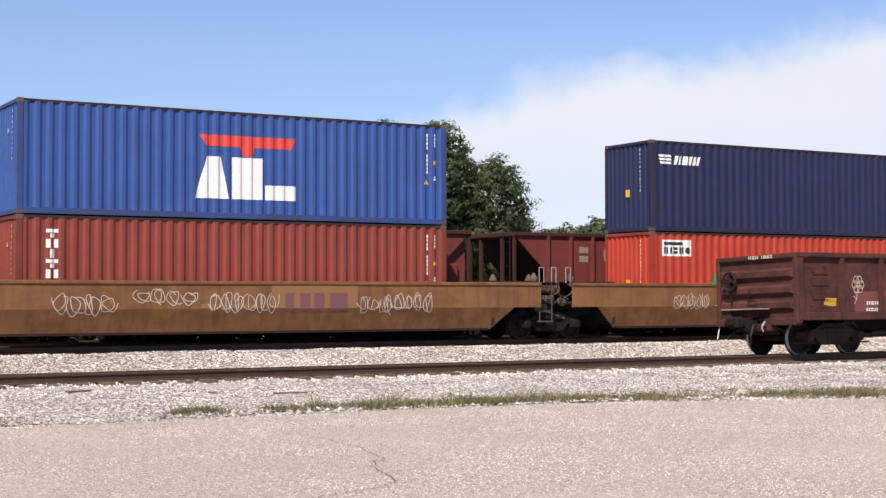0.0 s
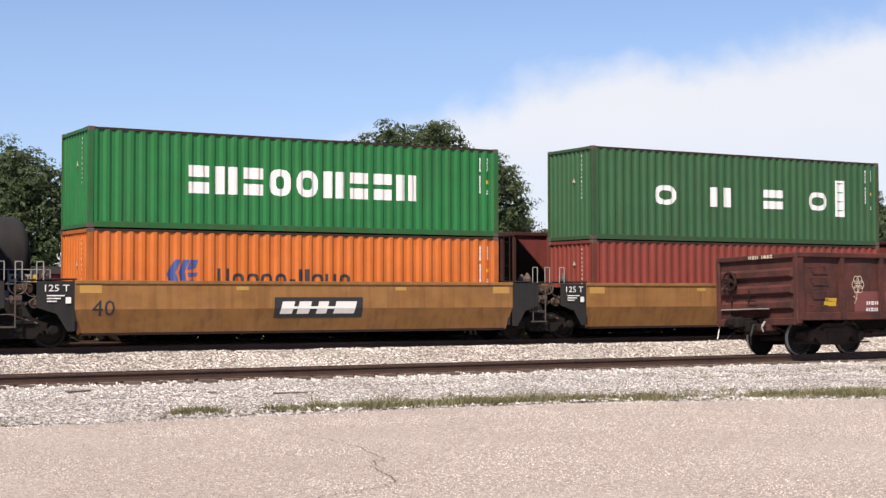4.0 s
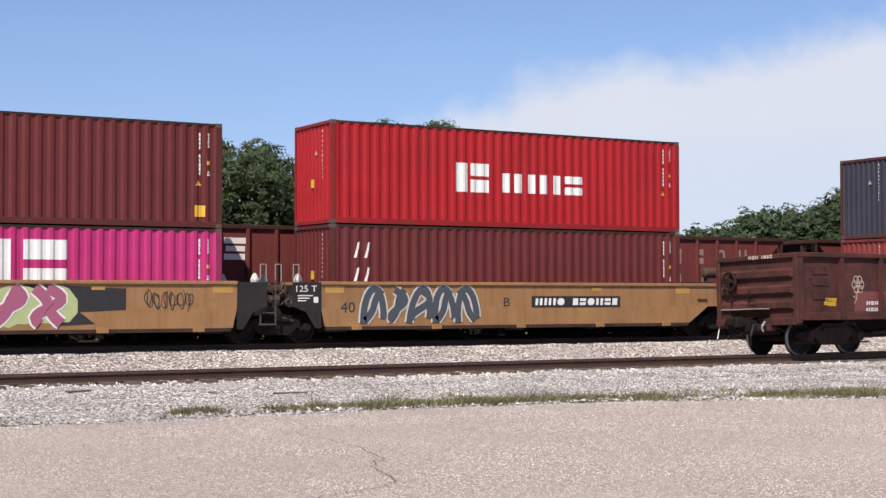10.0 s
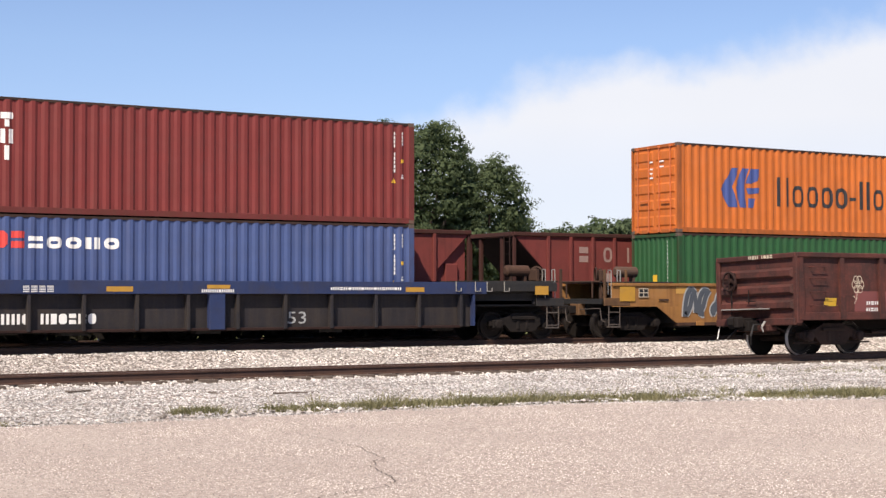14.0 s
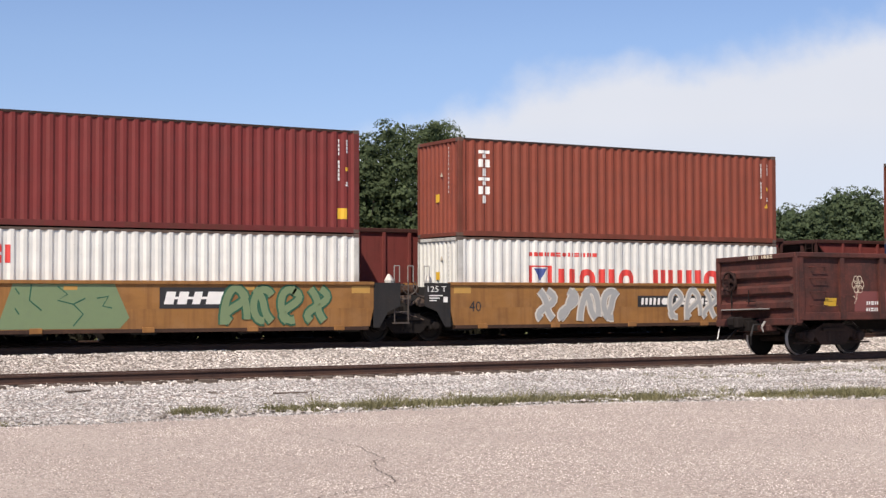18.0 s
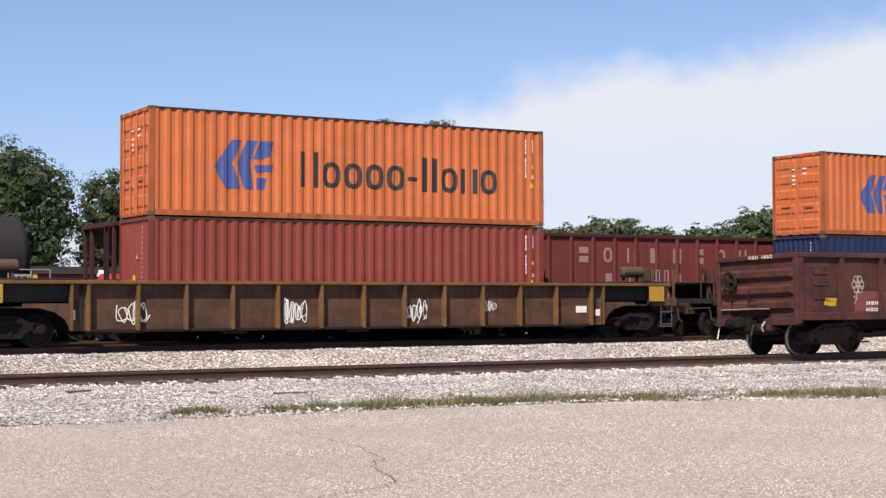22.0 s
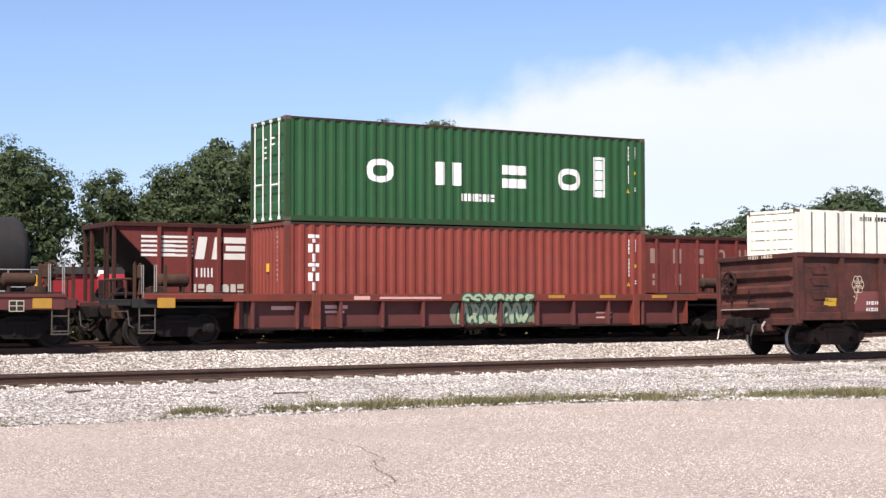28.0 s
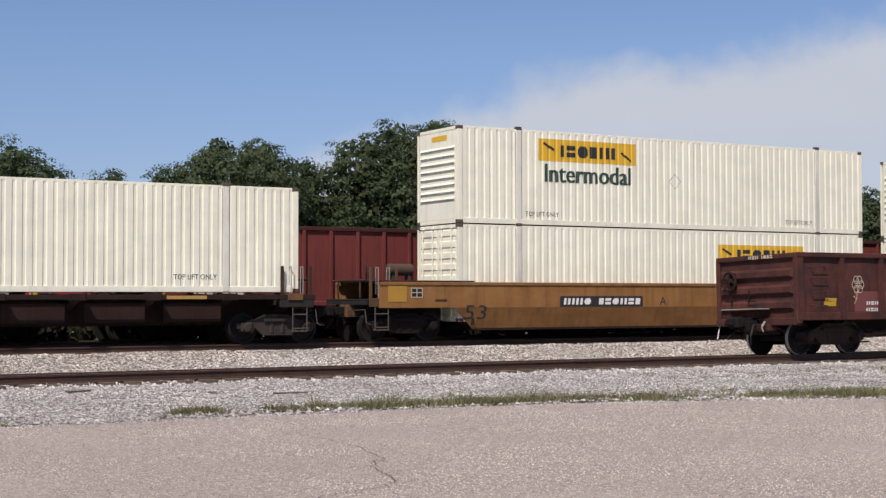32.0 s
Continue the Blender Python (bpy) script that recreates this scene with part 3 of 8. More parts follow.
def build_road():
    xs = [-600, -150, -60, -30, -15] + [i * 0.2 for i in range(-60, 300)] + [75, 110, 200, 600]
    vs, fs = [], []
    for x in xs:
        e = road_edge(min(max(x, 0), 45))
        for k, y in enumerate((-600, -60, -45, -40, -36, e - 1.2, e - 0.25, e, e + 0.03)):
            z = -0.53
            vs.append((x, y, z - (0.05 if k == 8 else 0.012 if k == 7 else 0)))
    for i in range(len(xs) - 1):
        for k in range(8):
            fs.append((i * 9 + k, (i + 1) * 9 + k, (i + 1) * 9 + k + 1, i * 9 + k + 1))
    me = bpy.data.meshes.new("road")
    me.from_pydata(vs, [], fs)
    me.materials.append(ASPHALT)
    tagged(new("road", me), "worn pinkish asphalt with exposed aggregate and cracks", "road", kind="structure")
    # hairline cracks
    rng = random.Random(5)
    for pts, w in ((((7.84, -20.02), (8.02, -20.96), (7.97, -21.78), (7.89, -22.53), (7.6, -23.57), (7.08, -24.4), (6.95, -24.95), (6.77, -25.44), (6.46, -25.9), (6.04, -25.97), (5.72, -26.15), (5.36, -26.44)), 0.012), (((11.5, -19.82), (12.05, -20.03), (12.98, -20.45)), 0.014), (((15.44, -19.53), (15.43, -20.49), (15.27, -21.54)), 0.016)):
        fine = []
        for a, b in zip(pts, pts[1:]):
            for k in range(7):
                u = k / 7
                fine.append((a[0] + (b[0] - a[0]) * u + rng.uniform(-0.03, 0.03), a[1] + (b[1] - a[1]) * u + rng.uniform(-0.06, 0.06)))
        B = Build()
        for q in stroke(fine, w):
            B.add([(x, y, -0.524) for x, y in q], [(0, 1, 2, 3)])
        me = B.mesh("crack")
        me.materials[0] = CRACK
        tagged(new("pavement_crack", me), "thin dark crack running across the asphalt", "crack", kind="structure")


def scatter(name, label, cat, n, region, size, mat, seed, fn, kind="stuff"):
    """Loose stones: squashed, turned octahedra joined into one mesh."""
    rng = np.random.RandomState(seed)
    base = np.array([(1, 0, 0), (-1, 0, 0), (0, 1, 0), (0, -1, 0), (0, 0, 1), (0, 0, -1)], float)
    tri = np.array([(0, 2, 4), (2, 1, 4), (1, 3, 4), (3, 0, 4), (2, 0, 5), (1, 2, 5), (3, 1, 5), (0, 3, 5)])
    V, F = [], []
    x0, x1, y0, y1 = region
    k = 0
    for i in range(n):
        x, y = rng.uniform(x0, x1), rng.uniform(y0, y1)
        z = fn(x, y)
        if z is None:
            continue
        s = size * rng.uniform(0.45, 1.25)
        a = rng.uniform(0, 6.28)
        c, d = math.cos(a), math.sin(a)
        p = base * (s * rng.uniform(0.7, 1.2), s * rng.uniform(0.6, 1.0), s * rng.uniform(0.45, 0.8)) * rng.uniform(0.75, 1.25, (6, 1))
        V.append(np.stack([p[:, 0] * c - p[:, 1] * d + x, p[:, 0] * d + p[:, 1] * c + y, p[:, 2] + z + s * 0.15], 1))
        F.append(tri + k)
        k += 6
    me = bpy.data.meshes.new(name)
    me.from_pydata(np.concatenate(V).tolist(), [], np.concatenate(F).tolist())
    me.materials.append(mat)
    return tagged(new(name, me), label, cat, kind=kind)


def build_grass():
    rng = np.random.RandomState(11)
    V, F, k = [], [], 0
    clumps = []

    def strip(n, x0, x1, off, sd, h0, h1, gaps=-0.35):
        """Clumps along the road's edge, off metres behind it."""
        for i in range(n):
            x = rng.uniform(x0, x1)
            if noise.noise(Vector((x * 1.1, 1.0, 0))) > gaps:
                clumps.append((x, road_edge(x) + off + rng.normal(0, sd), rng.uniform(h0, h1)))

    strip(34, 7.85, 8.55, 1.05, 0.2, 0.06, 0.13, -1)
    strip(14, 7.0, 9.4, 0.9, 0.2, 0.03, 0.08, -1)
    strip(90, 9.3, 10.8, 0.85, 0.2, 0.04, 0.12)
    strip(430, 10.6, 16.4, 0.66, 0.2, 0.06, 0.15, -0.5)
    strip(90, 16.2, 18.6, 1.0, 0.35, 0.03, 0.09)
    strip(150, 18.3, 20.3, 1.0, 0.22, 0.06, 0.15)
    strip(300, 20.0, 26.0, 1.9, 0.35, 0.05, 0.15, -0.7)
    strip(10, 4.7, 5.2, 0.35, 0.1, 0.04, 0.08, -1)
    for i in range(60):
        clumps.append((rng.uniform(20, 34), rng.uniform(-13.5, -11.5), rng.uniform(0.04, 0.11)))
    # single taller stalks
    for i in range(60):
        x = rng.uniform(10.0, 20.5)
        clumps.append((x, road_edge(x) + rng.uniform(0.7, 2.4), rng.uniform(0.12, 0.26)))
    for x, y, h in clumps:
        for b in range(rng.randint(16, 34) if h < 0.16 else rng.randint(4, 9)):
            a, r = rng.uniform(0, 6.28), abs(rng.normal(0, 0.12))
            px, py = x + r * math.cos(a), y + r * math.sin(a)
            hh, lean = h * rng.uniform(0.4, 1.3), rng.uniform(0.1, 1.1)
            q = rng.uniform(0, 6.28)
            wx, wy = 0.005 * math.cos(q), 0.005 * math.sin(q)
            dx, dy = lean * hh * math.cos(a), lean * hh * math.sin(a)
            z = bed(py) - 0.02
            V += [(px - wx, py - wy, z), (px + wx, py + wy, z), (px + dx * 0.5 + wx, py + dy * 0.5 + wy, z + hh * 0.6), (px + dx * 0.5 - wx, py + dy * 0.5 - wy, z + hh * 0.6), (px + dx, py + dy, z + hh)]
            F += [(k, k + 1, k + 2, k + 3), (k + 3, k + 2, k + 4)]
            k += 5
    me = bpy.data.meshes.new("grass")
    me.from_pydata(V, [], F)
    me.materials.append(GRASS)
    tagged(new("grass", me), "sparse dry green weeds along the edge of the gravel", "grass", kind="stuff")


def rail_mesh(x0, x1):
    prof = [(-0.07, 0), (0.07, 0), (0.07, 0.012), (0.012, 0.035), (0.012, 0.125), (0.036, 0.135), (0.036, 0.165), (0.03, 0.171), (-0.03, 0.171), (-0.036, 0.165), (-0.036, 0.135), (-0.012, 0.125), (-0.012, 0.035), (-0.07, 0.012)]
    return Build().slab(prof, x0, x1).mesh("rail")


def build_track(name, y, ztop, x0, x1, label, tie_span, cant=0.0):
    t = thing(name, pose(0, y, 0, cant), label, "track", "railway tracks", "structure")
    me = rail_mesh(x0, x1)
    hd = Build().box(x0, x1, -0.028, 0.028, 0.171, 0.1735).mesh("rail_head")
    for s in (-1, 1):
        r = part("rail", me, RAIL, t, "rusty steel rail", pose(0, s * 0.7525, ztop - 0.171))
        part("running_surface", hd, SHINE, r, "worn running surface")
    tm = Build().box(-0.11, 0.11, -1.3, 1.3, -0.18, 0, 0.01).mesh("tie")
    rng = random.Random(3)
    x = tie_span[0]
    while x < tie_span[1]:
        part("tie", tm, TIE, t, "", pose(x, rng.uniform(-0.05, 0.05), ztop - 0.171 + rng.uniform(-0.004, 0.006), 0, 0, rng.uniform(-1.2, 1.2)))
        x += 0.52 + rng.uniform(-0.02, 0.02)


YARD = 4.1  # centre of the yard track behind the main line
CANT = -1.6  # the side track dips towards the main line
build_ground()
build_road()
build_track("main_track", 0.0, 0.0, -700, 1300, "main line track with rusty rails on raised ballast", (4, 48))
build_track("near_track", -8.71, -0.26, -300, 400, "rust-brown side track half buried in gravel", (2, 42), CANT)
build_track("far_track", YARD, 0.0, -300, 400, "yard track behind the main line", (8, 60))

# ---- containers ----
WID, BOX40, BOX20 = 1.219, 12.34, 6.12
TOPRAIL = rusty("grimy_top_rail", (0.030, 0.018, 0.015), (0.07, 0.035, 0.025), 0.5, 0.8)
PALE = (BOX["cream"], BOX["white"])


def side_profile(L, n, depth, f=(0.27, 0.48, 0.76, 1.0)):
    """Breaks along x and the depth at each: a trapezoid corrugation."""
    x0, x1 = -L / 2 + 0.16, L / 2 - 0.16
    p = (x1 - x0) / n
    pts = []
    for i in range(n):
        pts += [(x0 + p * (i + 0.0), 0.0), (x0 + p * (i + f[0]), 0.0), (x0 + p * (i + f[1]), depth), (x0 + p * (i + f[2]), depth)]
    pts.append((x1, 0.0))
    return pts


def profile_fn(pts, y_out):
    xs = [p[0] for p in pts]
    ds = [p[1] for p in pts]
    return lambda x, z: y_out + float(np.interp(x, xs, ds))


def side_panel(L, h, n, depth, f=(0.27, 0.48, 0.76, 1.0)):
    pts = side_profile(L, n, depth, f)
    y0, za, zb = -WID + 0.010, 0.14, h - 0.07
    vs = [(x, y0 + d, z) for z in (za, zb) for x, d in pts] + [(x, y0 + depth + 0.02, z) for z in (za, zb) for x in (pts[0][0], pts[-1][0])]
    m = len(pts)
    fs = [(i, i + 1, m + i + 1, m + i) for i in range(m - 1)]
    fs += [(2 * m, 2 * m + 2, 2 * m + 3, 2 * m + 1), tuple(list(range(m)) + [2 * m + 1, 2 * m]), tuple(list(range(2 * m - 1, m - 1, -1)) + [2 * m + 2, 2 * m + 3])]
    return Build().add(vs, fs).mesh("side_panel")


def end_panel(h, n=9, depth=0.042):
    """Corrugated closed end, facing -x at x=0."""
    y0, y1 = -WID + 0.12, WID - 0.12
    p = (y1 - y0) / n
    pts = []
    for i in range(n):
        pts += [(y0 + p * i, 0.0), (y0 + p * (i + 0.3), 0.0), (y0 + p * (i + 0.5), depth), (y0 + p * (i + 0.8), depth)]
    pts.append((y1, 0.0))
    za, zb = 0.12, h - 0.09
    m = len(pts)
    vs = [(0.025 + d, y, z) for z in (za, zb) for y, d in pts] + [(0.09, y, z) for z in (za, zb) for y in (y0, y1)]
    fs = [(i, i + 1, m + i + 1, m + i) for i in range(m - 1)]
    fs += [(2 * m, 2 * m + 2, 2 * m + 3, 2 * m + 1), tuple(list(range(m)) + [2 * m + 1, 2 * m]), tuple(list(range(2 * m - 1, m - 1, -1)) + [2 * m + 2, 2 * m + 3])]
    return Build().add(vs, fs).mesh("end_wall")


def door_panel(h, ribs=5):
    """One door leaf with pressed ribs, y from 0 to its width, facing -x."""
    w = WID - 0.115
    za, zb = 0.13, h - 0.10
    B = Build().box(0.035, 0.075, 0.0, w, za, zb)
    hh = (zb - za) / ribs
    for i in range(ribs):
        B.add([(0.035, 0.07, za + hh * (i + 0.16)), (0.035, w - 0.07, za + hh * (i + 0.16)), (0.008, w - 0.10, za + hh * (i + 0.27)), (0.008, 0.10, za + hh * (i + 0.27)),
               (0.008, 0.10, za + hh * (i + 0.73)), (0.008, w - 0.10, za + hh * (i + 0.73)), (0.035, w - 0.07, za + hh * (i + 0.84)), (0.035, 0.07, za + hh * (i + 0.84))],
              [(0, 1, 2, 3), (3, 2, 5, 4), (4, 5, 6, 7), (0, 3, 4, 7), (1, 6, 5, 2)])
    return B.mesh("door")


def container(name, cx, z0, h, mat, label, L=BOX40, door="right", style="iso", post=None, group="stacked containers", rods=None, seed=0):
    """A freight container with its floor at z0 and its middle at cx."""
    t = thing(name, pose(cx, 0, z0), label, "container", group)
    k = (L, h, style)
    post = post or (worn(mat) if style == "iso" else mat)
    rail = worn(mat) if style == "iso" else mat
    n = {"iso": 38, "jbh": 62, "emp": 26}[style] if L > 8 else 18
    dep, f = (0.040, (0.27, 0.48, 0.76, 1.0)) if style == "iso" else (0.024, (0.55, 0.66, 0.89, 1.0)) if style == "jbh" else (-0.03, (0.84, 0.85, 0.99, 1.0))
    sp = cached(("side", *k), lambda: side_panel(L, h, n, abs(dep) if style != "emp" else 0.02, f))
    part("side_panel", sp, mat, t)
    part("side_panel", sp, mat, t, "", pose(0, 0, 0, 0, 0, 180))
    pm = cached(("post", h), lambda: Build().box(0, 0.15, 0, 0.075, 0.1, h - 0.1, 0.006).mesh("corner_post"))
    cm = cached("cast", lambda: Build().box(0, 0.178, 0, 0.162, 0, 0.118, 0.012).mesh("corner_casting"))
    for sx, sy in ((-1, -1), (1, 1)):
        rz = 0 if sx < 0 else 180
        base = pose(sx * L / 2, sy * WID, 0, 0, 0, rz)
        part("corner_post", pm, post, t, "", base)
        for z in (0, h - 0.118):
            part("corner_casting", cm, CAST, t, "", base @ pose(0, 0, z))
    pm2 = cached(("post2", h), lambda: Build().box(0, 0.15, -0.075, 0, 0.1, h - 0.1, 0.006).mesh("corner_post"))
    cm2 = cached("cast2", lambda: Build().box(0, 0.178, -0.162, 0, 0, 0.118, 0.012).mesh("corner_casting"))
    for sx, sy in ((-1, 1), (1, -1)):
        base = pose(sx * L / 2, sy * WID, 0, 0, 0, 0 if sx < 0 else 180)
        part("corner_post", pm2, post, t, "", base)
        for z in (0, h - 0.118):
            part("corner_casting", cm2, CAST, t, "", base @ pose(0, 0, z))
    tr = cached(("trail", L, h), lambda: Build().box(-L / 2 + 0.17, L / 2 - 0.17, -WID + 0.022, -WID + 0.08, h - 0.085, h - 0.012, 0.006).mesh("top_rail"))
    br = cached(("brail", L), lambda: Build().box(-L / 2 + 0.17, L / 2 - 0.17, -WID + 0.002, -WID + 0.06, 0.012, 0.165, 0.006).mesh("bottom_rail"))
    for rz in (0, 180):
        part("top_rail", tr, mat if style != "iso" else (TOPRAIL if mat not in PALE else CAST), t, "", pose(0, 0, 0, 0, 0, rz))
        part("bottom_rail", br, rail, t, "", pose(0, 0, 0, 0, 0, rz))
    rf = cached(("roof", L, h), lambda: Build().box(-L / 2 + 0.1, L / 2 - 0.1, -WID + 0.06, WID - 0.06, h - 0.05, h - 0.022).mesh("roof"))
    part("roof", rf, mat, t)
    fl = cached(("floor", L), lambda: Build().box(-L / 2 + 0.1, L / 2 - 0.1, -WID + 0.062, WID - 0.062, 0.03, 0.14).mesh("floor"))
    part("floor", fl, FLOORWOOD, t)
    hd = cached(("header", h), lambda: Build().box(0.004, 0.1, -WID + 0.16, WID - 0.16, h - 0.11, h - 0.012, 0.006).mesh("end_header"))
    sl = cached("sill", lambda: Build().box(0.004, 0.1, -WID + 0.16, WID - 0.16, 0.012, 0.13, 0.006).mesh("end_sill"))
    for rz in (0, 180):
        at = pose(-L / 2, 0, 0) if rz == 0 else pose(L / 2, 0, 0, 0, 0, 180)
        part("end_header", hd, post, t, "", at)
        part("end_sill", sl, post, t, "", at)
    ends = {"left": pose(-L / 2, 0, 0), "right": pose(L / 2, 0, 0, 0, 0, 180)}
    ew = cached(("end", h), lambda: end_panel(h))
    for side, at in ends.items():
        if side != door:
            part("end_wall", ew, mat, t, "", at)
            continue
        dm = cached(("door", h, 5 if style == "iso" else 8), lambda: door_panel(h, 5 if style == "iso" else 8))
        rod = cached(("rod", h), lambda: Build().tube((0, 0, 0.06), (0, 0, h - 0.04), 0.021, 8).box(-0.03, 0.035, -0.045, 0.045, 0.05, 0.13).box(-0.03, 0.035, -0.045, 0.045, h - 0.12, h - 0.04).mesh("lock_rod"))
        hnd = cached("handle", lambda: Build().box(-0.025, 0.0, 0.0, 0.42, 0.0, 0.045, 0.006).mesh("door_handle"))
        for s in (0, 1):
            d = part("door", dm, mat, t, "", at @ pose(0, 0.004 if s else -(WID - 0.115) - 0.004, 0))
            for q in (0.24, 0.76):
                part("lock_rod", rod, rods or WHITE_L, d, "pale locking rod", pose(-0.02, q * (WID - 0.115), 0))
            part("door_handle", hnd, rods or WHITE_L, d, "", pose(-0.045, 0.28, 1.05 if s else 1.0))
    prof = side_profile(L, n, abs(dep) if style != "emp" else 0.02, f)
    t_skin = Skin(profile_fn(prof, -WID + 0.010), [p[0] for p in prof])
    # owner codes near the far top corner: rows of small plain bars
    if style == "iso":
        rng = random.Random(seed * 7 + int(h * 100))
        cols = []
        # one long column of characters and a short one with a box below it
        z, x = h - 0.28, L / 2 - 0.62
        for i in range(rng.choice((10, 11))):
            if i not in (4, 10):
                w = rng.choice((0.022, 0.026, 0.018))
                cols.append(rect(x - w, z - 0.092, x + w, z))
            z -= 0.118 * h / 2.9
        z, x = h - 0.28, L / 2 - 0.38
        for i in range(4):
            cols.append(rect(x - 0.024, z - 0.08, x + 0.024, z))
            z -= 0.10
        zl = h * rng.uniform(0.42, 0.5)
        cols += [rect(x - 0.045, zl, x + 0.045, zl + 0.05), rect(x - 0.03, zl + 0.07, x + 0.03, zl + 0.12)]
        if rng.random() < 0.7:
            lay("height_label", [rect(x - 0.05, h * 0.6, x + 0.05, h * 0.6 + 0.10)], YELLOW_L, t, t_skin, "small yellow label")
        lay("code_marking", cols, WHITE_L, t, t_skin, "small white code characters as plain bars")
        if rng.random() < 0.75:
            x = L / 2 - rng.choice((0.42, 0.66))
            lay("warning_triangle", [[(x - 0.09, h * 0.40), (x + 0.09, h * 0.40), (x, h * 0.40 + 0.15)]], YELLOW_L, t, t_skin, "small yellow warning triangle")
        # codes on the end wall
        ecol = []
        z = h - 0.25
        while z > h * 0.45:
            hgt = rng.uniform(0.05, 0.09)
            ecol.append(rect(0.62, z - hgt * 0.8, 0.655, z))
            z -= hgt + 0.06
        if door != "left":
            eob = lay("end_code_marking", ecol, WHITE_L, t, Skin(lambda x, z: 0.0), "small white code characters as plain bars", 0.0)
            eob.matrix_basis = pose(-L / 2 + 0.018, 0, 0, 0, 0, -90)
            if rng.random() < 0.65:
                zq = h * rng.uniform(0.28, 0.62)
                eob = lay("end_label", [rect(-0.12, zq, 0.10, zq + 0.24)], YELLOW_L, t, Skin(lambda x, z: 0.0), "small yellow label", 0.0)
                eob.matrix_basis = pose(-L / 2 + 0.018, 0, 0, 0, 0, -90)
            if rng.random() < 0.6:
                zq = h * rng.uniform(0.6, 0.75)
                eob = lay("end_triangle", [[(0.14, zq), (0.30, zq), (0.22, zq + 0.14)]], SAND_L, t, Skin(lambda x, z: 0.0), "small pale warning triangle", 0.0)
                eob.matrix_basis = pose(-L / 2 + 0.018, 0, 0, 0, 0, -90)
        else:
            for s in (-1, 1):
                rows_ = [rect(s * 0.33 - 0.10 + (0.2 if s < 0 else 0), h * q, s * 0.33 + 0.16 + (0.1 if s < 0 else 0), h * q + 0.05) for q in ((0.62, 0.67, 0.72, 0.8) if s < 0 else (0.8, 0.74))]
                eob = lay("end_code_marking", rows_, WHITE_L, t, Skin(lambda x, z: 0.0), "rows of small white print as plain bars", 0.0)
                eob.matrix_basis = pose(-L / 2 + 0.003, 0, 0, 0, 0, -90)
    return t, t_skin


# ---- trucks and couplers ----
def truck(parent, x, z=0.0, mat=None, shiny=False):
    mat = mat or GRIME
    tk = new("truck")
    tk.parent = parent
    tk.empty_display_size = 0.2
    tk.matrix_basis = pose(x, 0, z)
    fr = cached("truck_frame", lambda: Build().prism([(-1.16, 0.42), (-1.16, 0.56), (-0.62, 0.66), (-0.32, 0.80), (0.32, 0.80), (0.62, 0.66), (1.16, 0.56), (1.16, 0.42), (0.62, 0.44), (0.42, 0.24), (-0.42, 0.24), (-0.62, 0.44)], -1.08, -0.92)
                .box(-1.06, -0.72, -1.13, -0.9, 0.34, 0.60, 0.03).box(0.72, 1.06, -1.13, -0.9, 0.34, 0.60, 0.03)
                .tube((-0.16, -1.02, 0.32), (-0.16, -1.02, 0.62), 0.09, 10).tube((0.16, -1.02, 0.32), (0.16, -1.02, 0.62), 0.09, 10).box(-0.40, 0.40, -1.14, -0.98, 0.60, 0.70, 0.02).mesh("side_frame"))
    cap = cached("axle_cap", lambda: Build().lathe((0, 0, 0), (0, -1, 0), [(0, 0.001), (0.0, 0.13), (0.07, 0.13), (0.09, 0.09), (0.09, 0.001)], 14).mesh("bearing_cap"))
    wh = cached("wheel", lambda: Build().lathe((0, 0, 0), (0, -1, 0), [(-0.09, 0.06), (-0.09, 0.40), (-0.075, 0.455), (-0.055, 0.455), (-0.045, 0.425), (0.05, 0.418), (0.05, 0.35), (0.0, 0.32), (-0.01, 0.16), (0.05, 0.13), (0.05, 0.001)], 28).mesh("wheel"))
    ax = cached("axle", lambda: Build().tube((0, -0.95, 0), (0, 0.95, 0), 0.075, 10).mesh("axle"))
    bo = cached("bolster", lambda: Build().box(-0.2, 0.2, -1.0, 1.0, 0.48, 0.74, 0.03).box(-0.35, 0.35, -0.3, 0.3, 0.74, 0.80, 0.03).mesh("bolster"))
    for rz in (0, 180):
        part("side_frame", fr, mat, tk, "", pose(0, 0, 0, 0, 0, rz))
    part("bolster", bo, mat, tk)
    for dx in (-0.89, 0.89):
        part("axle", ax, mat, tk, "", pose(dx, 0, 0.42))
        for s, rz in ((-1, 0), (1, 180)):
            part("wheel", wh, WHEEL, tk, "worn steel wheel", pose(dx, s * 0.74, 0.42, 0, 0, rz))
            if shiny:
                tr = cached("tread", lambda: Build().lathe((0, 0, 0), (0, -1, 0), [(-0.04, 0.4255), (-0.04, 0.4285), (0.048, 0.4215), (0.048, 0.4185)], 28).mesh("tread"))
                part("tread", tr, TREAD, tk, "bright worn tread", pose(dx, s * 0.74, 0.42, 0, 0, rz))
            part("bearing_cap", cap, mat, tk, "", pose(dx, s * 1.12, 0.46, 0, 0, rz))
    return tk


def coupler(parent, x, s, z=0.88):
    me = cached("coupler", lambda: Build().box(-0.95, -0.18, -0.10, 0.10, -0.12, 0.12, 0.02).prism([(-0.2, -0.16), (0.06, -0.16), (0.14, -0.05), (0.14, 0.10), (0.06, 0.16), (-0.2, 0.16)], -0.17, 0.05).box(-0.1, 0.12, 0.05, 0.2, -0.14, 0.14, 0.03)
                .tube((-0.3, -0.18, -0.1), (0.02, -0.3, -0.42), 0.03, 8).mesh("coupler"))
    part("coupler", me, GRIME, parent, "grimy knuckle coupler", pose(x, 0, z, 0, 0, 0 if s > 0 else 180))


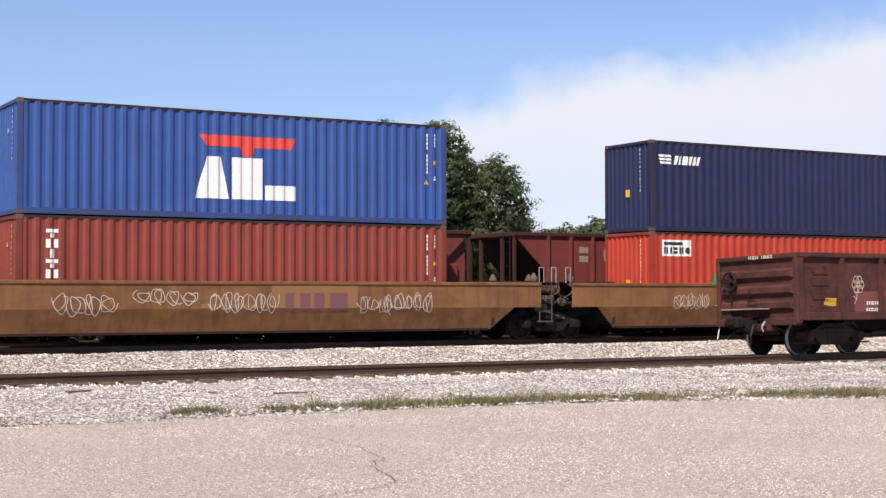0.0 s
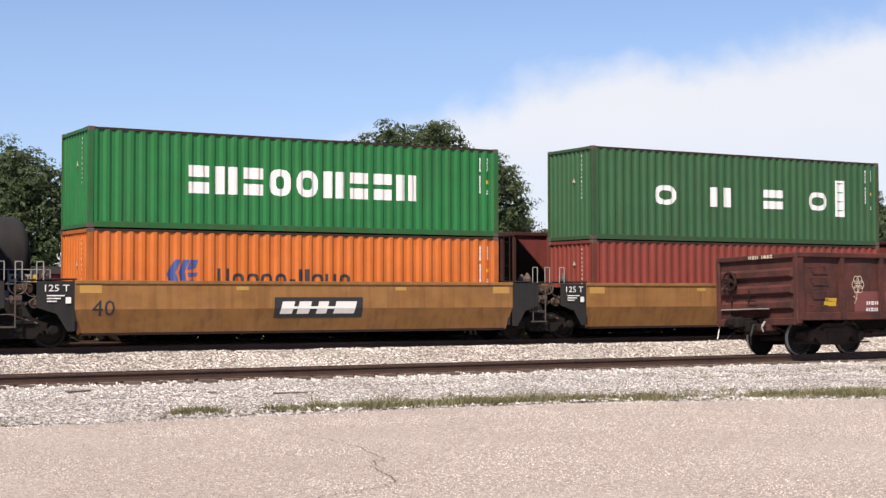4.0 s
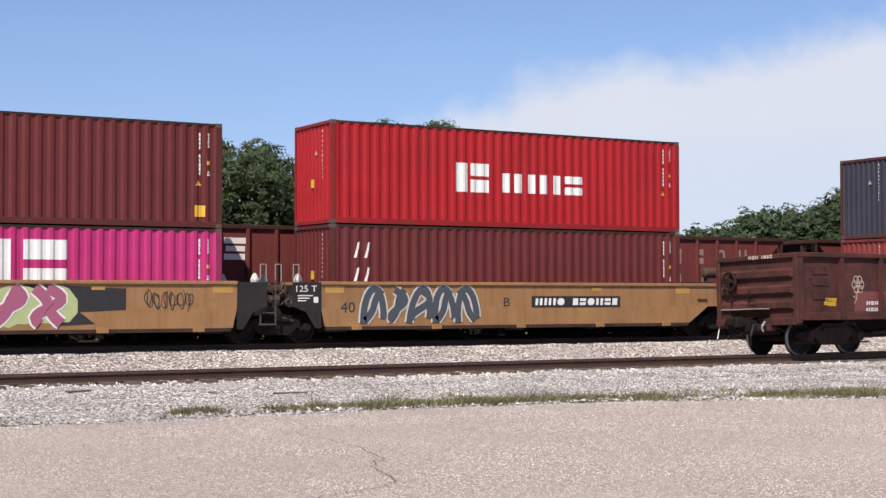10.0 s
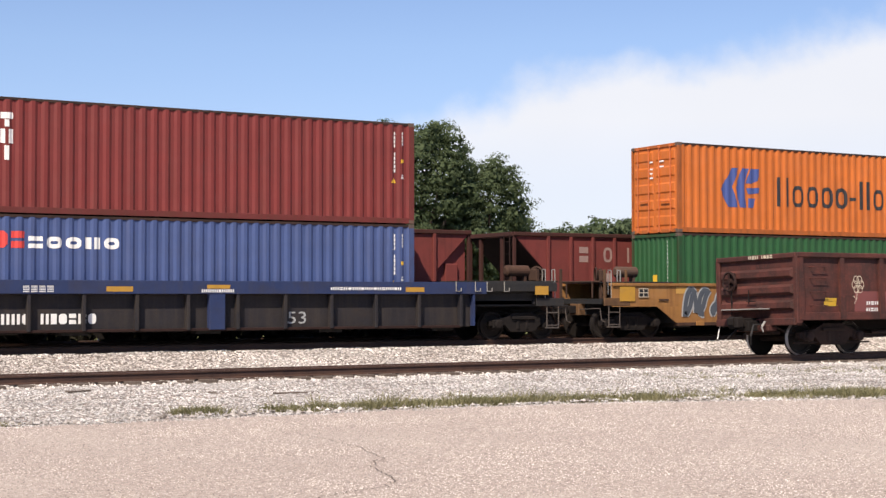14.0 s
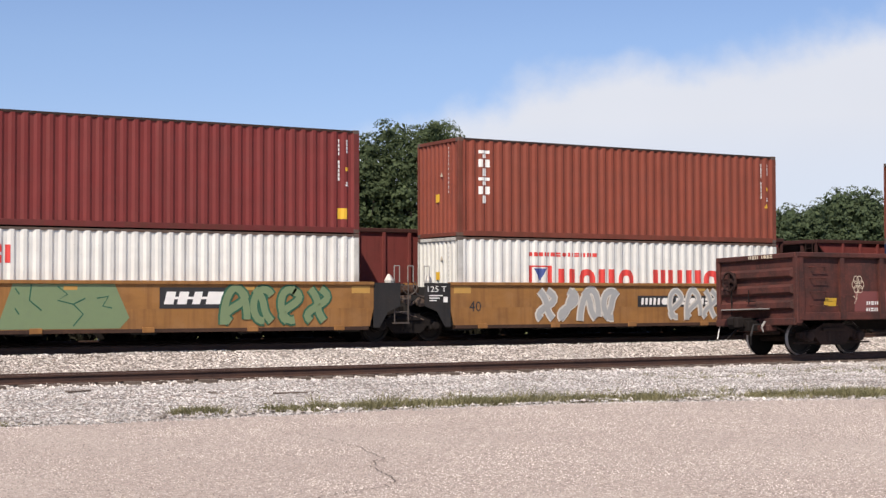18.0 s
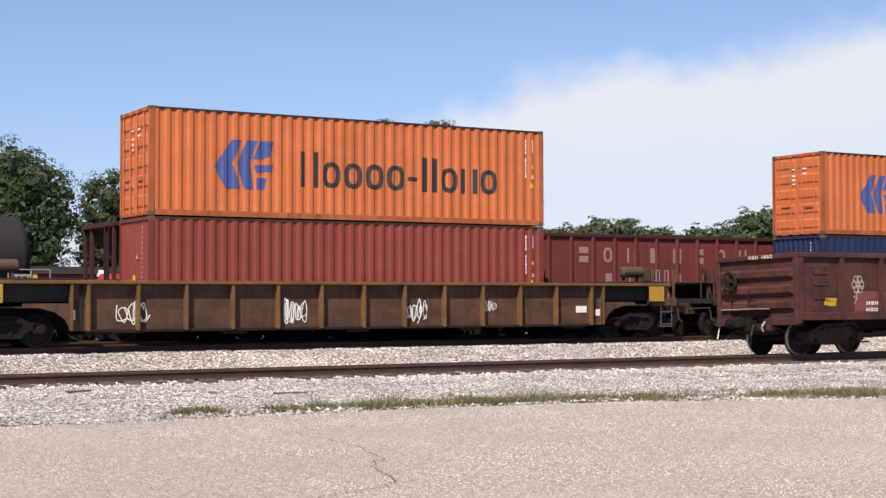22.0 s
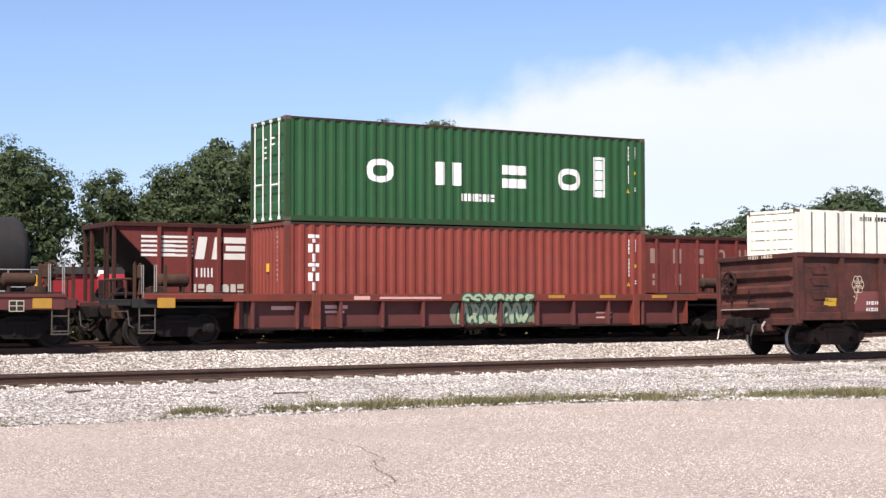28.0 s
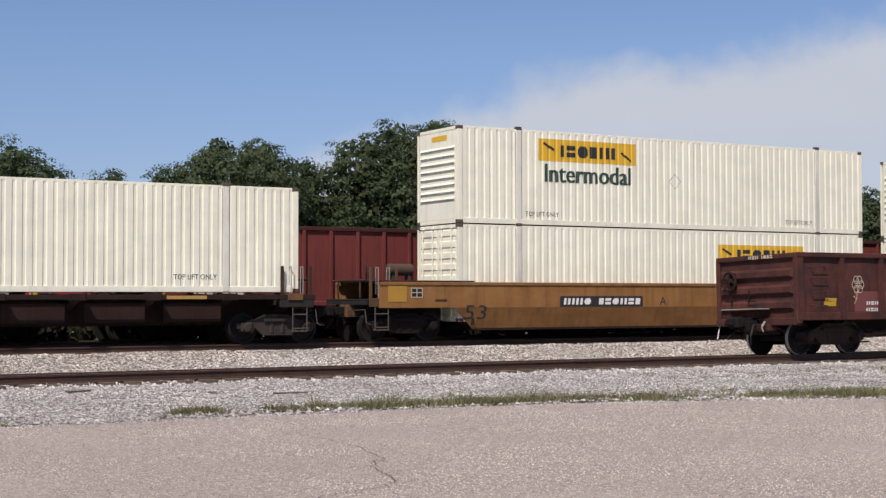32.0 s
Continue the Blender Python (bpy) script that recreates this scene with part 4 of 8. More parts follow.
GRIMY_END = paint("grimy_end_tan", (0.19, 0.098, 0.045), 0.7, 0.3, 0.7, 0.6, dirt_rgb=(0.06, 0.04, 0.03), blotch=0.8)
RES_TAN = paint("dusty_tan", (0.13, 0.075, 0.052), 0.65, 0.3, 0.6, 0.4, blotch=0.5)
END_GOLD = decal_mat("end_panel_gold", (0.42, 0.22, 0.025), 0.6)


def end_fittings(t, x, s, col, ztop, wheel=True):
    """Steps, grab irons and brake gear at a coupler end; s is the outward sign."""
    yellow = col in (TTX, TTX_OLD, TTX_NEW, TTX_DIRTY)
    trim = GRIMY_END if yellow else worn(col) if col is MAROON_CAR else DARK
    lad = cached("ladder", lambda: Build().tube((0, 0, 0.35), (0, 0, 1.22), 0.02, 6).tube((0.42, 0, 0.35), (0.42, 0, 1.22), 0.02, 6).tube((0, 0, 0.42), (0.42, 0, 0.42), 0.022, 6).tube((0, 0, 0.80), (0.42, 0, 0.80), 0.022, 6)
                 .box(0, 0.42, -0.03, 0.12, 0.33, 0.37).mesh("ladder"))
    part("ladder", lad, STEP, t, "dull steel hanging step", pose(x - 0.45 * s - 0.21, -1.36, 0))
    part("ladder", lad, SOOT, t, "", pose(x - 0.45 * s + 0.21, 1.36, 0, 0, 0, 180))
    plat = cached("platform", lambda: Build().box(-0.55, 0.55, -1.3, 1.3, -0.05, 0.0, 0.01).box(-0.55, -0.50, -1.3, 1.3, -0.16, -0.05).box(0.5, 0.55, -1.3, 1.3, -0.16, -0.05).mesh("end_platform"))
    part("end_platform", plat, DARK, t, "dark grated end platform", pose(x - 0.55 * s, 0, 1.22))
    lip = cached("platform_lip", lambda: Build().box(-0.5, 0.5, -1.39, -1.34, -0.22, 0.02, 0.01).mesh("platform_lip"))
    part("platform_lip", lip, trim, t, "painted edge of the end platform", pose(x - 0.55 * s, 0, 1.22))
    # two uprights of flat bar with a board between them, and thin pale grab rails
    post = cached("end_post", lambda: Build().box(-0.045, 0.045, -0.02, 0.02, 0.0, 1.0, 0.008).mesh("end_post"))
    part("end_post", post, trim if yellow else SOOT, t, "flat steel upright", pose(x - 0.12 * s, -1.32, 1.12))
    part("end_post", post, trim if yellow else SOOT, t, "flat steel upright", pose(x - 0.95 * s, -1.30, 1.12))
    thin = cached("end_grab", lambda: Build().tube((0, 0, 0), (0, 0, 0.85), 0.015, 6).tube((0, 0, 0.85), (0, 0.16, 0.85), 0.015, 6).tube((0, 0.16, 0.85), (0, 0.16, 0.1), 0.015, 6).mesh("grab_rail"))
    for q in (0.35, 0.7):
        part("grab_rail", thin, GALV, t, "pale bent grab rail", pose(x - q * s, -1.34, 1.25))
    if wheel:
        res = cached("reservoir", lambda: Build().lathe((-0.42, 0, 0), (1, 0, 0), [(0, 0.001), (0.0, 0.10), (0.05, 0.17), (0.80, 0.17), (0.85, 0.10), (0.85, 0.001)], 16).box(-0.3, -0.22, -0.1, 0.1, -0.36, -0.1).box(0.22, 0.3, -0.1, 0.1, -0.36, -0.1).mesh("air_reservoir"))
        part("air_reservoir", res, RES_TAN if yellow else SOOT, t, "air reservoir on brackets", pose(x - 1.35 * s, -0.75, ztop + 0.36))
        st = cached("brake_stand", lambda: Build().box(-0.04, 0.04, -0.09, 0.09, 0, 0.95, 0.015).box(-0.07, 0.07, -0.16, 0.16, 0.55, 0.9, 0.02).lathe((0.12, 0, 0.75), (1, 0, 0), [(0, 0.22), (0.03, 0.26), (0.05, 0.22), (0.03, 0.19), (0, 0.22)], 18)
                    .tube((0.12, -0.22, 0.75), (0.12, 0.22, 0.75), 0.018, 6).tube((0.12, 0, 0.53), (0.12, 0, 0.97), 0.018, 6).tube((0, 0.1, 0.5), (0, 0.5, 0.0), 0.02, 6).mesh("brake_stand"))
        part("brake_stand", st, SOOT, t, "", pose(x - 0.55 * s, -0.5, 1.22, 0, 0, 25 if s > 0 else 155))
        val = cached("valve_box", lambda: Build().box(-0.2, 0.2, -0.14, 0.14, 0, 0.34, 0.02).tube((0.05, -0.2, 0.2), (0.05, 0.5, 0.2), 0.03, 8).tube((-0.3, 0, 0.1), (0.75, 0.05, 0.02), 0.022, 6).lathe((-0.28, 0, 0.2), (0, -1, 0), [(0, 0.001), (0, 0.11), (0.12, 0.11), (0.12, 0.001)], 12).mesh("brake_valve"))
        part("brake_valve", val, SOOT, t, "", pose(x - 0.85 * s, -0.95, 1.22))
    pipe = cached("endpipe", lambda: Build().tube((0, -1.1, 0), (0, 1.1, 0), 0.03, 8).tube((0, -0.7, 0), (0, -0.7, -0.5), 0.03, 8).tube((0, 0.7, 0), (0, 0.7, -0.5), 0.03, 8).mesh("grab_rail"))
    part("grab_rail", pipe, SOOT, t, "", pose(x - 0.1 * s, 0, 1.75))
    hose = cached("endhose", lambda: Build().tube((0, -0.35, 0.95), (0.10, -0.38, 0.66), 0.028, 8).tube((0.10, -0.38, 0.66), (0.18, -0.4, 0.48), 0.028, 8).tube((0.18, -0.4, 0.48), (0.34, -0.36, 0.36), 0.028, 8).tube((-0.5, -0.5, 0.98), (0, -0.35, 0.95), 0.02, 6).mesh("air_hose"))
    part("air_hose", hose, SOOT, t, "", pose(x + 0.15 * s, 0, 0, 0, 0, 0 if s > 0 else 180))
    lever = cached("uncoupler", lambda: Build().tube((0, -1.3, 0.92), (0, -0.1, 0.88), 0.016, 6).tube((0, -1.3, 0.92), (0.03, -1.34, 0.55), 0.016, 6).tube((0.03, -1.34, 0.55), (0.16, -1.34, 0.50), 0.016, 6).mesh("cut_lever"))
    part("cut_lever", lever, STEP, t, "bent cut lever", pose(x + 0.05 * s, 0, 0))
    deep = -1.405 if col not in (BLUE_CAR, FADED_RED, TTX_DIRTY) else -1.472
    sk = Skin(lambda px, pz: deep)
    if col is SPINE:
        return
    w, h = (0.30, 0.23) if yellow else (0.24, 0.13)
    lay("end_panel_mark", [rect(x - 0.92 * s - w, ztop - 0.10 - 2 * h, x - 0.92 * s + w, ztop - 0.10)], END_GOLD, t, sk, "gold reflective end panel", 0.006)
    if col in (TTX, TTX_OLD, TTX_NEW, MAROON_CAR):
        lx = x - 1.55 * s
        lay("white_label", [rect(lx - 0.19, ztop - 0.44, lx + 0.19, ztop - 0.16)], SAND_L, t, sk, "pale framed label", 0.006)
        lay("label_core", [rect(lx - 0.165, ztop - 0.415, lx - 0.015, ztop - 0.31), rect(lx + 0.015, ztop - 0.415, lx + 0.165, ztop - 0.31), rect(lx - 0.165, ztop - 0.285, lx - 0.015, ztop - 0.185), rect(lx + 0.015, ztop - 0.285, lx + 0.165, ztop - 0.185)], DARK, t, sk, "dark centre of the label", 0.010)
        slot = [rect(x - 2.35 * s - 0.2, ztop - 0.55, x - 2.35 * s + 0.2, ztop - 0.49)]
        lay("hand_slot", slot, SOOT, t, sk, "dark hand slot with a bar", 0.006)


def joined_tubes(pts, r):
    B = Build()
    for a, b in zip(pts, pts[1:]):
        B.tube(a, b, r, 6)
    return B


# ---- well cars ----
def well_car(name, cx, mat, label, b, left, right, style="smooth", end_mat=None, ztop=1.70, group="well cars", truck_mat=None, sill_mat=None, band=0.085, arch=False):
    """b: half length of the deep well. left, right: ('J', distance to the joint) or ('E', distance to the coupler face).
    The truck of a joint hangs on the car to its left."""
    t = thing(name, pose(cx, 0, 0), label, "rail car", group)
    la = left[1] - (0.55 if left[0] == "J" else 1.05)
    ra = right[1] - (0.55 if right[0] == "J" else 1.05)
    zk = 0.97
    sill_mat = sill_mat or mat
    if style == "smooth":
        fo = lambda z: -1.40 if z >= zk else -1.40 + (zk - z) * 0.33
        skin = Skin(lambda x, z: fo(z), (), (zk,))
    else:
        yo = -1.38 if style == "flat" else -1.27
        fo = lambda z: yo
        skin = Skin(lambda x, z: fo(z))
    fi = lambda z: fo(z) + 0.03
    lx = -b - 0.12 if (left[0] == "J" and end_mat) else -la
    rx = b + 0.12 if (right[0] == "J" and end_mat) else ra
    zb = 0.33 if style == "smooth" else 0.46 if style == "flat" else 0.42
    ribbed = style == "ribbed"
    if ribbed:
        up = Build().prism([(-b - 0.3, zk), (b + 0.3, zk), (b + 0.3, ztop), (-b - 0.3, ztop)], fo, fi).mesh("side_plate")
        lo = Build().prism([(-b - 0.3, zk), (-b - 0.3, zb), (b + 0.3, zb), (b + 0.3, zk)], fo, fi).mesh("lower_side_plate")
    else:
        up = Build().prism([(lx, zk), (rx, zk), (rx, ztop), (lx, ztop)], fo, fi).mesh("side_plate")
        ll, lr = max(-b - 0.75, lx), min(b + 0.75, rx)
        lo = Build().prism([(ll, zk), (-b, zb), (b, zb), (lr, zk)], fo, fi).mesh("lower_side_plate")
    if ribbed and not arch:
        for s in (-1, 1):
            e0, e1 = sorted((s * (b + 0.75), s * (la if s < 0 else ra)))
            dk = Build().box(e0, e1, -1.46, -1.20, ztop - (0.14 if mat is FADED_RED else 0.26), ztop - 0.01, 0.008).box(e0, e1, -1.40, 1.40, ztop - 0.03, ztop + 0.02, 0.008).mesh("end_deck_edge")
            red = mat is FADED_RED
            part("end_deck_edge", dk, mat if red else DARK, t, "" if red else "dark deck edge over the truck")
            gp = cached(("deck_grab", ztop), lambda: Build().tube((0, -1.49, ztop + 0.02), (0, -1.49, ztop - 0.26), 0.016, 6).tube((0, -1.49, ztop - 0.26), (0.17, -1.49, ztop - 0.26), 0.016, 6).tube((0.17, -1.49, ztop - 0.26), (0.17, -1.49, ztop - 0.16), 0.016, 6).mesh("deck_grab"))
            for q in () if red else (-0.3, 0.35, 0.75, 1.35):
                part("deck_grab", gp, GALV, t, "white bent grab iron", pose(s * (b + q), 0, 0))
        lx, rx = max(lx, -b - 0.75), min(rx, b + 0.75)
    ch = Build().box(lx, rx, (-1.47 if style == "ribbed" else -1.43), -1.22, ztop - band, ztop + 0.005, 0.008).mesh("top_chord")
    bf = Build().box(-b + 0.05, b - 0.05, (-1.205 if style == "smooth" else -1.40), (-1.1 if style == "smooth" else -1.2), zb - (0.10 if style == "flat" else 0.03), zb + (0.0 if style == "flat" else 0.04), 0.006).mesh("bottom_flange")
    for rz in (0, 1):
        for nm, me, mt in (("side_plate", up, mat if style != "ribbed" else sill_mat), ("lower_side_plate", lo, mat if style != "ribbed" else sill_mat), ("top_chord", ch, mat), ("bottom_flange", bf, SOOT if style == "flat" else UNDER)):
            ob = part(nm, me, mt, t)
            if rz:
                ob.matrix_basis = Matrix.Diagonal((1, -1, 1, 1))
    if ribbed:
        for s, e in ((-1, la), (1, ra)):
            web = Build().box(min(s * (b + 0.3), s * e), max(s * (b + 0.3), s * e), -1.2, -1.16, 1.0, ztop - 0.05).mesh("end_web")
            part("end_web", web, DARK, t)
            part("end_web", web, DARK, t).matrix_basis = Matrix.Diagonal((1, -1, 1, 1))
            if arch:
                pl = [(b + 0.3, 0.44), (b + 0.3, 1.12), (b + 1.55, 1.12), (b + 1.55, 1.02), (b + 1.1, 1.0), (b + 0.75, 0.9), (b + 0.5, 0.72), (b + 0.38, 0.5)]
                me = Build().prism([(s * px, pz) for px, pz in pl][::s], -1.40, -1.36).mesh("arch_gusset")
                part("arch_gusset", me, sill_mat, t)
            pl = [(b + 0.3, ztop - 0.1), (b + 0.3, 0.44), (b + 0.36, 0.44), (b + 0.36, ztop - 0.1)]
            part("end_stiffener", Build().prism([(s * px, pz) for px, pz in pl][::s], -1.45, -1.24).mesh("end_stiffener"), mat, t)
    if ribbed:
        rib = cached(("rib", zb, ztop), lambda: Build().box(-0.045, 0.045, -1.45, -1.27, zb, ztop - 0.085, 0.01).mesh("side_rib"))
        nr = int(2 * b / 1.3)
        for i in range(nr + 1):
            x = -b + 0.1 + (2 * b - 0.2) * i / nr
            part("side_rib", rib, mat if arch else sill_mat, t, "", pose(x, 0, 0))
            part("side_rib", rib, sill_mat, t, "", Matrix.Diagonal((1, -1, 1, 1)) @ pose(x, 0, 0))
    if style == "flat":
        tab = cached("tab", lambda: Build().box(-0.16, 0.16, -1.43, -1.37, 0.36, 0.50, 0.01).mesh("jacking_pad"))
        for q in (-0.85, -0.45, 0.0, 0.45, 0.85):
            part("jacking_pad", tab, mat, t, "", pose(q * b, 0, 0))
    fl = Build()
    for q in (-1, -0.5, 0, 0.5, 1):
        fl.box(q * (b - 0.5) - 0.35, q * (b - 0.5) + 0.35, -1.05, 1.05, 0.30, 0.44)
    fl.box(-b, b, -0.25, 0.25, 0.34, 0.43)
    part("well_floor", fl.mesh("well_floor"), DARK, t)
    for s, (kind, dist), a in ((-1, left, la), (1, right, ra)):
        # bulkhead and deck over the truck
        B = Build().box(min(s * (b + 0.02), s * (b + 0.1)), max(s * (b + 0.02), s * (b + 0.1)), -1.3, 1.3, 0.45, ztop - 0.12)
        B.box(min(s * b, s * a), max(s * b, s * a), -1.2, 1.2, 1.05, 1.16)
        B.box(min(s * b, s * (a + 0.2)), max(s * b, s * (a + 0.2)), -0.28, 0.28, 0.72, 1.1)
        part("end_deck", B.mesh("end_deck"), DARK, t)
        if a - b > 0.9:
            g = Build().box(min(s * (b + 0.05), s * (a - 0.05)), max(s * (b + 0.05), s * (a - 0.05)), -1.36, 1.36, ztop + 0.01, ztop + 0.05, 0.008)
            part("walkway", g.mesh("walkway"), DARK if style != "flat" else (end_mat or mat), t, "flat walkway over the truck")
        if kind == "J":
            if end_mat:
                e0, e1 = b + 0.12, a + 0.15
                pl = [(e0, 0.42), (e0, ztop - 0.02), (e1, ztop - 0.02), (e1, 1.02), (e0 + 0.45, 0.86), (e0 + 0.18, 0.42)]
                if s < 0:
                    pl = [(-x, z) for x, z in pl][::-1]
                me = Build().prism(pl, -1.395, -1.36).mesh("end_block")
                part("end_block", me, end_mat, t, "dark grey end block")
                part("end_block", me, end_mat, t, "dark grey end block").matrix_basis = Matrix.Diagonal((1, -1, 1, 1))
            lk = cached("lock_cone", lambda: Build().lathe((0, 0, 0), (0, 0, 1), [(0, 0.12), (0.07, 0.13), (0.22, 0.05), (0.26, 0.001)], 8).mesh("lock_cone"))
            for y in (-1.15, 1.15) if mat in (TTX, TTX_NEW, TTX_OLD) else ():
                part("lock_cone", lk, DIRTWHITE_L if style == "flat" else CAST, t, "stacking cone on the end deck", pose(s * (a - 0.1), y, ztop + (0.05 if a - b > 0.9 else -0.02)))
            if s > 0:
                truck(t, dist, 0.0, truck_mat)
                art = cached("articulation", lambda: Build().box(-0.9, 0.9, -0.22, 0.22, 0.78, 1.02, 0.03).lathe((0, 0, 0.8), (0, 0, 1), [(0, 0.001), (0, 0.34), (0.34, 0.30), (0.34, 0.001)], 16).mesh("articulation"))
                part("articulation", art, GRIME, t, "", pose(dist, 0, 0))
                jl = cached("joint_ladder", lambda: Build().tube((-0.2, -1.32, 0.55), (-0.2, -1.32, 1.75), 0.02, 6).tube((0.24, -1.32, 0.55), (0.24, -1.32, 1.75), 0.02, 6)
                            .tube((-0.2, -1.32, 0.85), (0.24, -1.32, 0.85), 0.018, 6).tube((-0.2, -1.32, 1.22), (0.24, -1.32, 1.22), 0.018, 6).tube((-0.2, -1.32, 1.6), (0.24, -1.32, 1.6), 0.018, 6).box(-0.22, 0.26, -1.36, -1.2, 0.52, 0.56).mesh("ladder"))
                part("ladder", jl, STEP, t, "dull steel ladder beside the joint", pose(dist - 0.35, 0, 0))
                cyl = cached("brake_cylinder", lambda: Build().lathe((0, -0.5, 0), (0, 1, 0), [(0, 0.001), (0.0, 0.1), (0.05, 0.15), (0.95, 0.15), (1.0, 0.1), (1.0, 0.001)], 14).mesh("brake_cylinder"))
                part("brake_cylinder", cyl, SOOT, t, "", pose(dist + 0.3, -0.5, ztop - 0.22))
                hold = cached("joint_hold", lambda: Build().tube((0, -1.30, 0), (0, -1.30, 0.46), 0.016, 6).tube((0, -1.30, 0.46), (0.17, -1.30, 0.46), 0.016, 6).tube((0.17, -1.30, 0.46), (0.17, -1.30, 0.0), 0.016, 6).mesh("handhold"))
                linkage = cached("joint_linkage", lambda: Build().tube((-0.5, -0.95, 1.35), (0.15, -1.0, 1.05), 0.03, 6).tube((0.15, -1.0, 1.05), (0.55, -0.9, 1.3), 0.03, 6).tube((-0.2, -1.05, 0.85), (0.5, -1.1, 0.62), 0.025, 6).tube((0.1, -0.8, 1.5), (0.7, -1.05, 1.2), 0.022, 6)
                                 .box(-0.15, 0.12, -1.1, -0.85, 1.1, 1.32, 0.02).lathe((0.42, -1.0, 1.12), (0, -1, 0), [(0, 0.001), (0, 0.12), (0.14, 0.12), (0.14, 0.001)], 12).mesh("brake_linkage"))
                part("brake_linkage", linkage, CAST, t, "", pose(dist, 0, 0))
                for q, rr in ((-0.05, 0.24), (0.38, 0.30)):
                    loop = cached(("hose_loop", rr), lambda: joined_tubes([(rr * math.cos(a), -1.28 + 0.03 * math.sin(3 * a), 1.0 * rr * math.sin(a)) for a in (math.pi * (0.9 + 1.3 * i / 9) for i in range(10))], 0.017).mesh("hose_loop"))
                    part("hose_loop", loop, STEP, t, "drooping air hose", pose(dist + q, 0, ztop - 0.12))
                for q in (-0.55, -0.11, 0.42):
                    part("handhold", hold, GALV, t, "pale bent handhold", pose(dist + q, 0, ztop))
        else:
            truck(t, s * (dist - 2.05), 0.0, truck_mat)
            coupler(t, s * (dist - 0.14), s)
            end_fittings(t, s * (a + 0.35), s, mat, ztop, True)
            cb = Build().box(min(s * (a - 0.2), s * (dist - 0.6)), max(s * (a - 0.2), s * (dist - 0.6)), -0.24, 0.24, 0.70, 1.06, 0.02)
            part("draft_sill", cb.mesh("draft_sill"), GRIMY_END if mat in (TTX, TTX_OLD, TTX_NEW) else SOOT, t)
    return t, skin


# lighter copy of the truck colour, for spine car trucks that catch the sun
DUSTY = rusty("dusty_truck", (0.034, 0.027, 0.023), (0.058, 0.043, 0.035), 0.5, 0.85)


def spine_car(name, cx, label, left, right, hl):
    t = thing(name, pose(cx, 0, 0), label, "rail car", "spine cars")
    L, R = left[1] - 0.5, right[1] - 0.5
    B = Build().prism([(-L, 1.26), (-L, 0.86), (-L + 1.6, 0.78), (-L + 2.6, 0.52), (R - 2.6, 0.52), (R - 1.6, 0.78), (R, 0.86), (R, 1.26)], -0.30, 0.30).box(-L, R, -0.42, 0.42, 1.26, 1.30)
    part("centre_sill", B.mesh("centre_sill"), UNDER, t)
    arm = cached("spine_arm", lambda: Build().add([(x, y, z) for x in (-0.12, 0.12) for y, z in ((-1.27, 1.2), (-0.3, 0.9), (0.3, 0.9), (1.27, 1.2), (1.27, 1.35), (-1.27, 1.35))], [(0, 1, 2, 3, 4, 5), (11, 10, 9, 8, 7, 6), (0, 6, 7, 1), (1, 7, 8, 2), (2, 8, 9, 3), (3, 9, 10, 4), (4, 10, 11, 5), (5, 11, 6, 0)]).box(-0.22, 0.22, -1.43, -1.16, 1.19, 1.37, 0.01).box(-0.22, 0.22, 1.16, 1.43, 1.19, 1.37, 0.01).mesh("cross_arm"))
    for q in (-8.0, -6.1, -4.0, -2.0, 0.0, 2.0, 4.0, 6.1, 8.0):
        if -L < q < R:
            part("cross_arm", arm, SPINE if abs(q) < 7 else TTX_DIRTY, t, "", pose(q, 0, 0))
    sr = Build().box(-L + 0.4, R - 0.4, -1.40, -1.34, 1.21, 1.34, 0.01).box(-L + 0.4, R - 0.4, 1.34, 1.40, 1.21, 1.34, 0.01)
    part("side_rail", sr.mesh("side_rail"), SPINE, t, "brown side rail with faded yellow patches")
    for q in (-5.2, -3.1, -1.0, 1.0, 3.1, 5.2):
        for y0, y1 in ((-1.02, -0.98), (0.98, 1.02)):
            part("deck_panel", cached(("deck_panel", y0), lambda: Build().box(-0.8, 0.8, y0, y1, 0.62, 1.12, 0.01).mesh("deck_panel")), UNDER, t, "", pose(q, 0, 0))
    skin = Skin(lambda x, z: -1.40)
    lay("reflector_patch", [rect(q - 0.55, 1.225, q + 0.55, 1.315) for q in (-6.9, 4.9)], GOLD_L, t, skin, "faded yellow patch")
    for s, (kind, dist) in ((-1, left), (1, right)):
        if kind == "J":
            if s > 0:
                truck(t, dist, 0.0, DUSTY)
        else:
            truck(t, s * (dist - 1.9), 0.0, DUSTY)
            coupler(t, s * (dist - 0.14), s)
            end_fittings(t, s * (dist - 0.9), s, SPINE, 1.2, False)
    return t, skin


# ---- the train ----
HC, ST = 2.896, 2.591
WELL = 0.45
TRAIN = []  # every thing that rolls, with its x at the start


class Brush:
    """Lays markings given in heights above the rail on a container or car."""

    def __init__(self, t, skin, z0):
        self.t, self.skin, self.z0 = t, skin, z0

    def __call__(self, name, polys, mat, label=""):
        drop = lambda q: [(x, z - self.z0) for x, z in q]
        return lay(name, [[drop(r) for r in q] if grouped(q) else drop(q) for q in polys], mat, self.t, self.skin, label)


def stack_box(cx, z0, h, col, label, door="right", post=None, L=BOX40, style="iso", rods=None, dx=0.0):
    t, skin = container("container", cx + dx, z0, h, BOX[col], label, L, door, style, post, rods=rods, seed=int(cx * 10) % 997)
    TRAIN.append(t)
    return Brush(t, skin, z0)


def car(fn, *a, **k):
    t, skin = fn(*a, **k)
    TRAIN.append(t)
    return Brush(t, skin, 0.0)


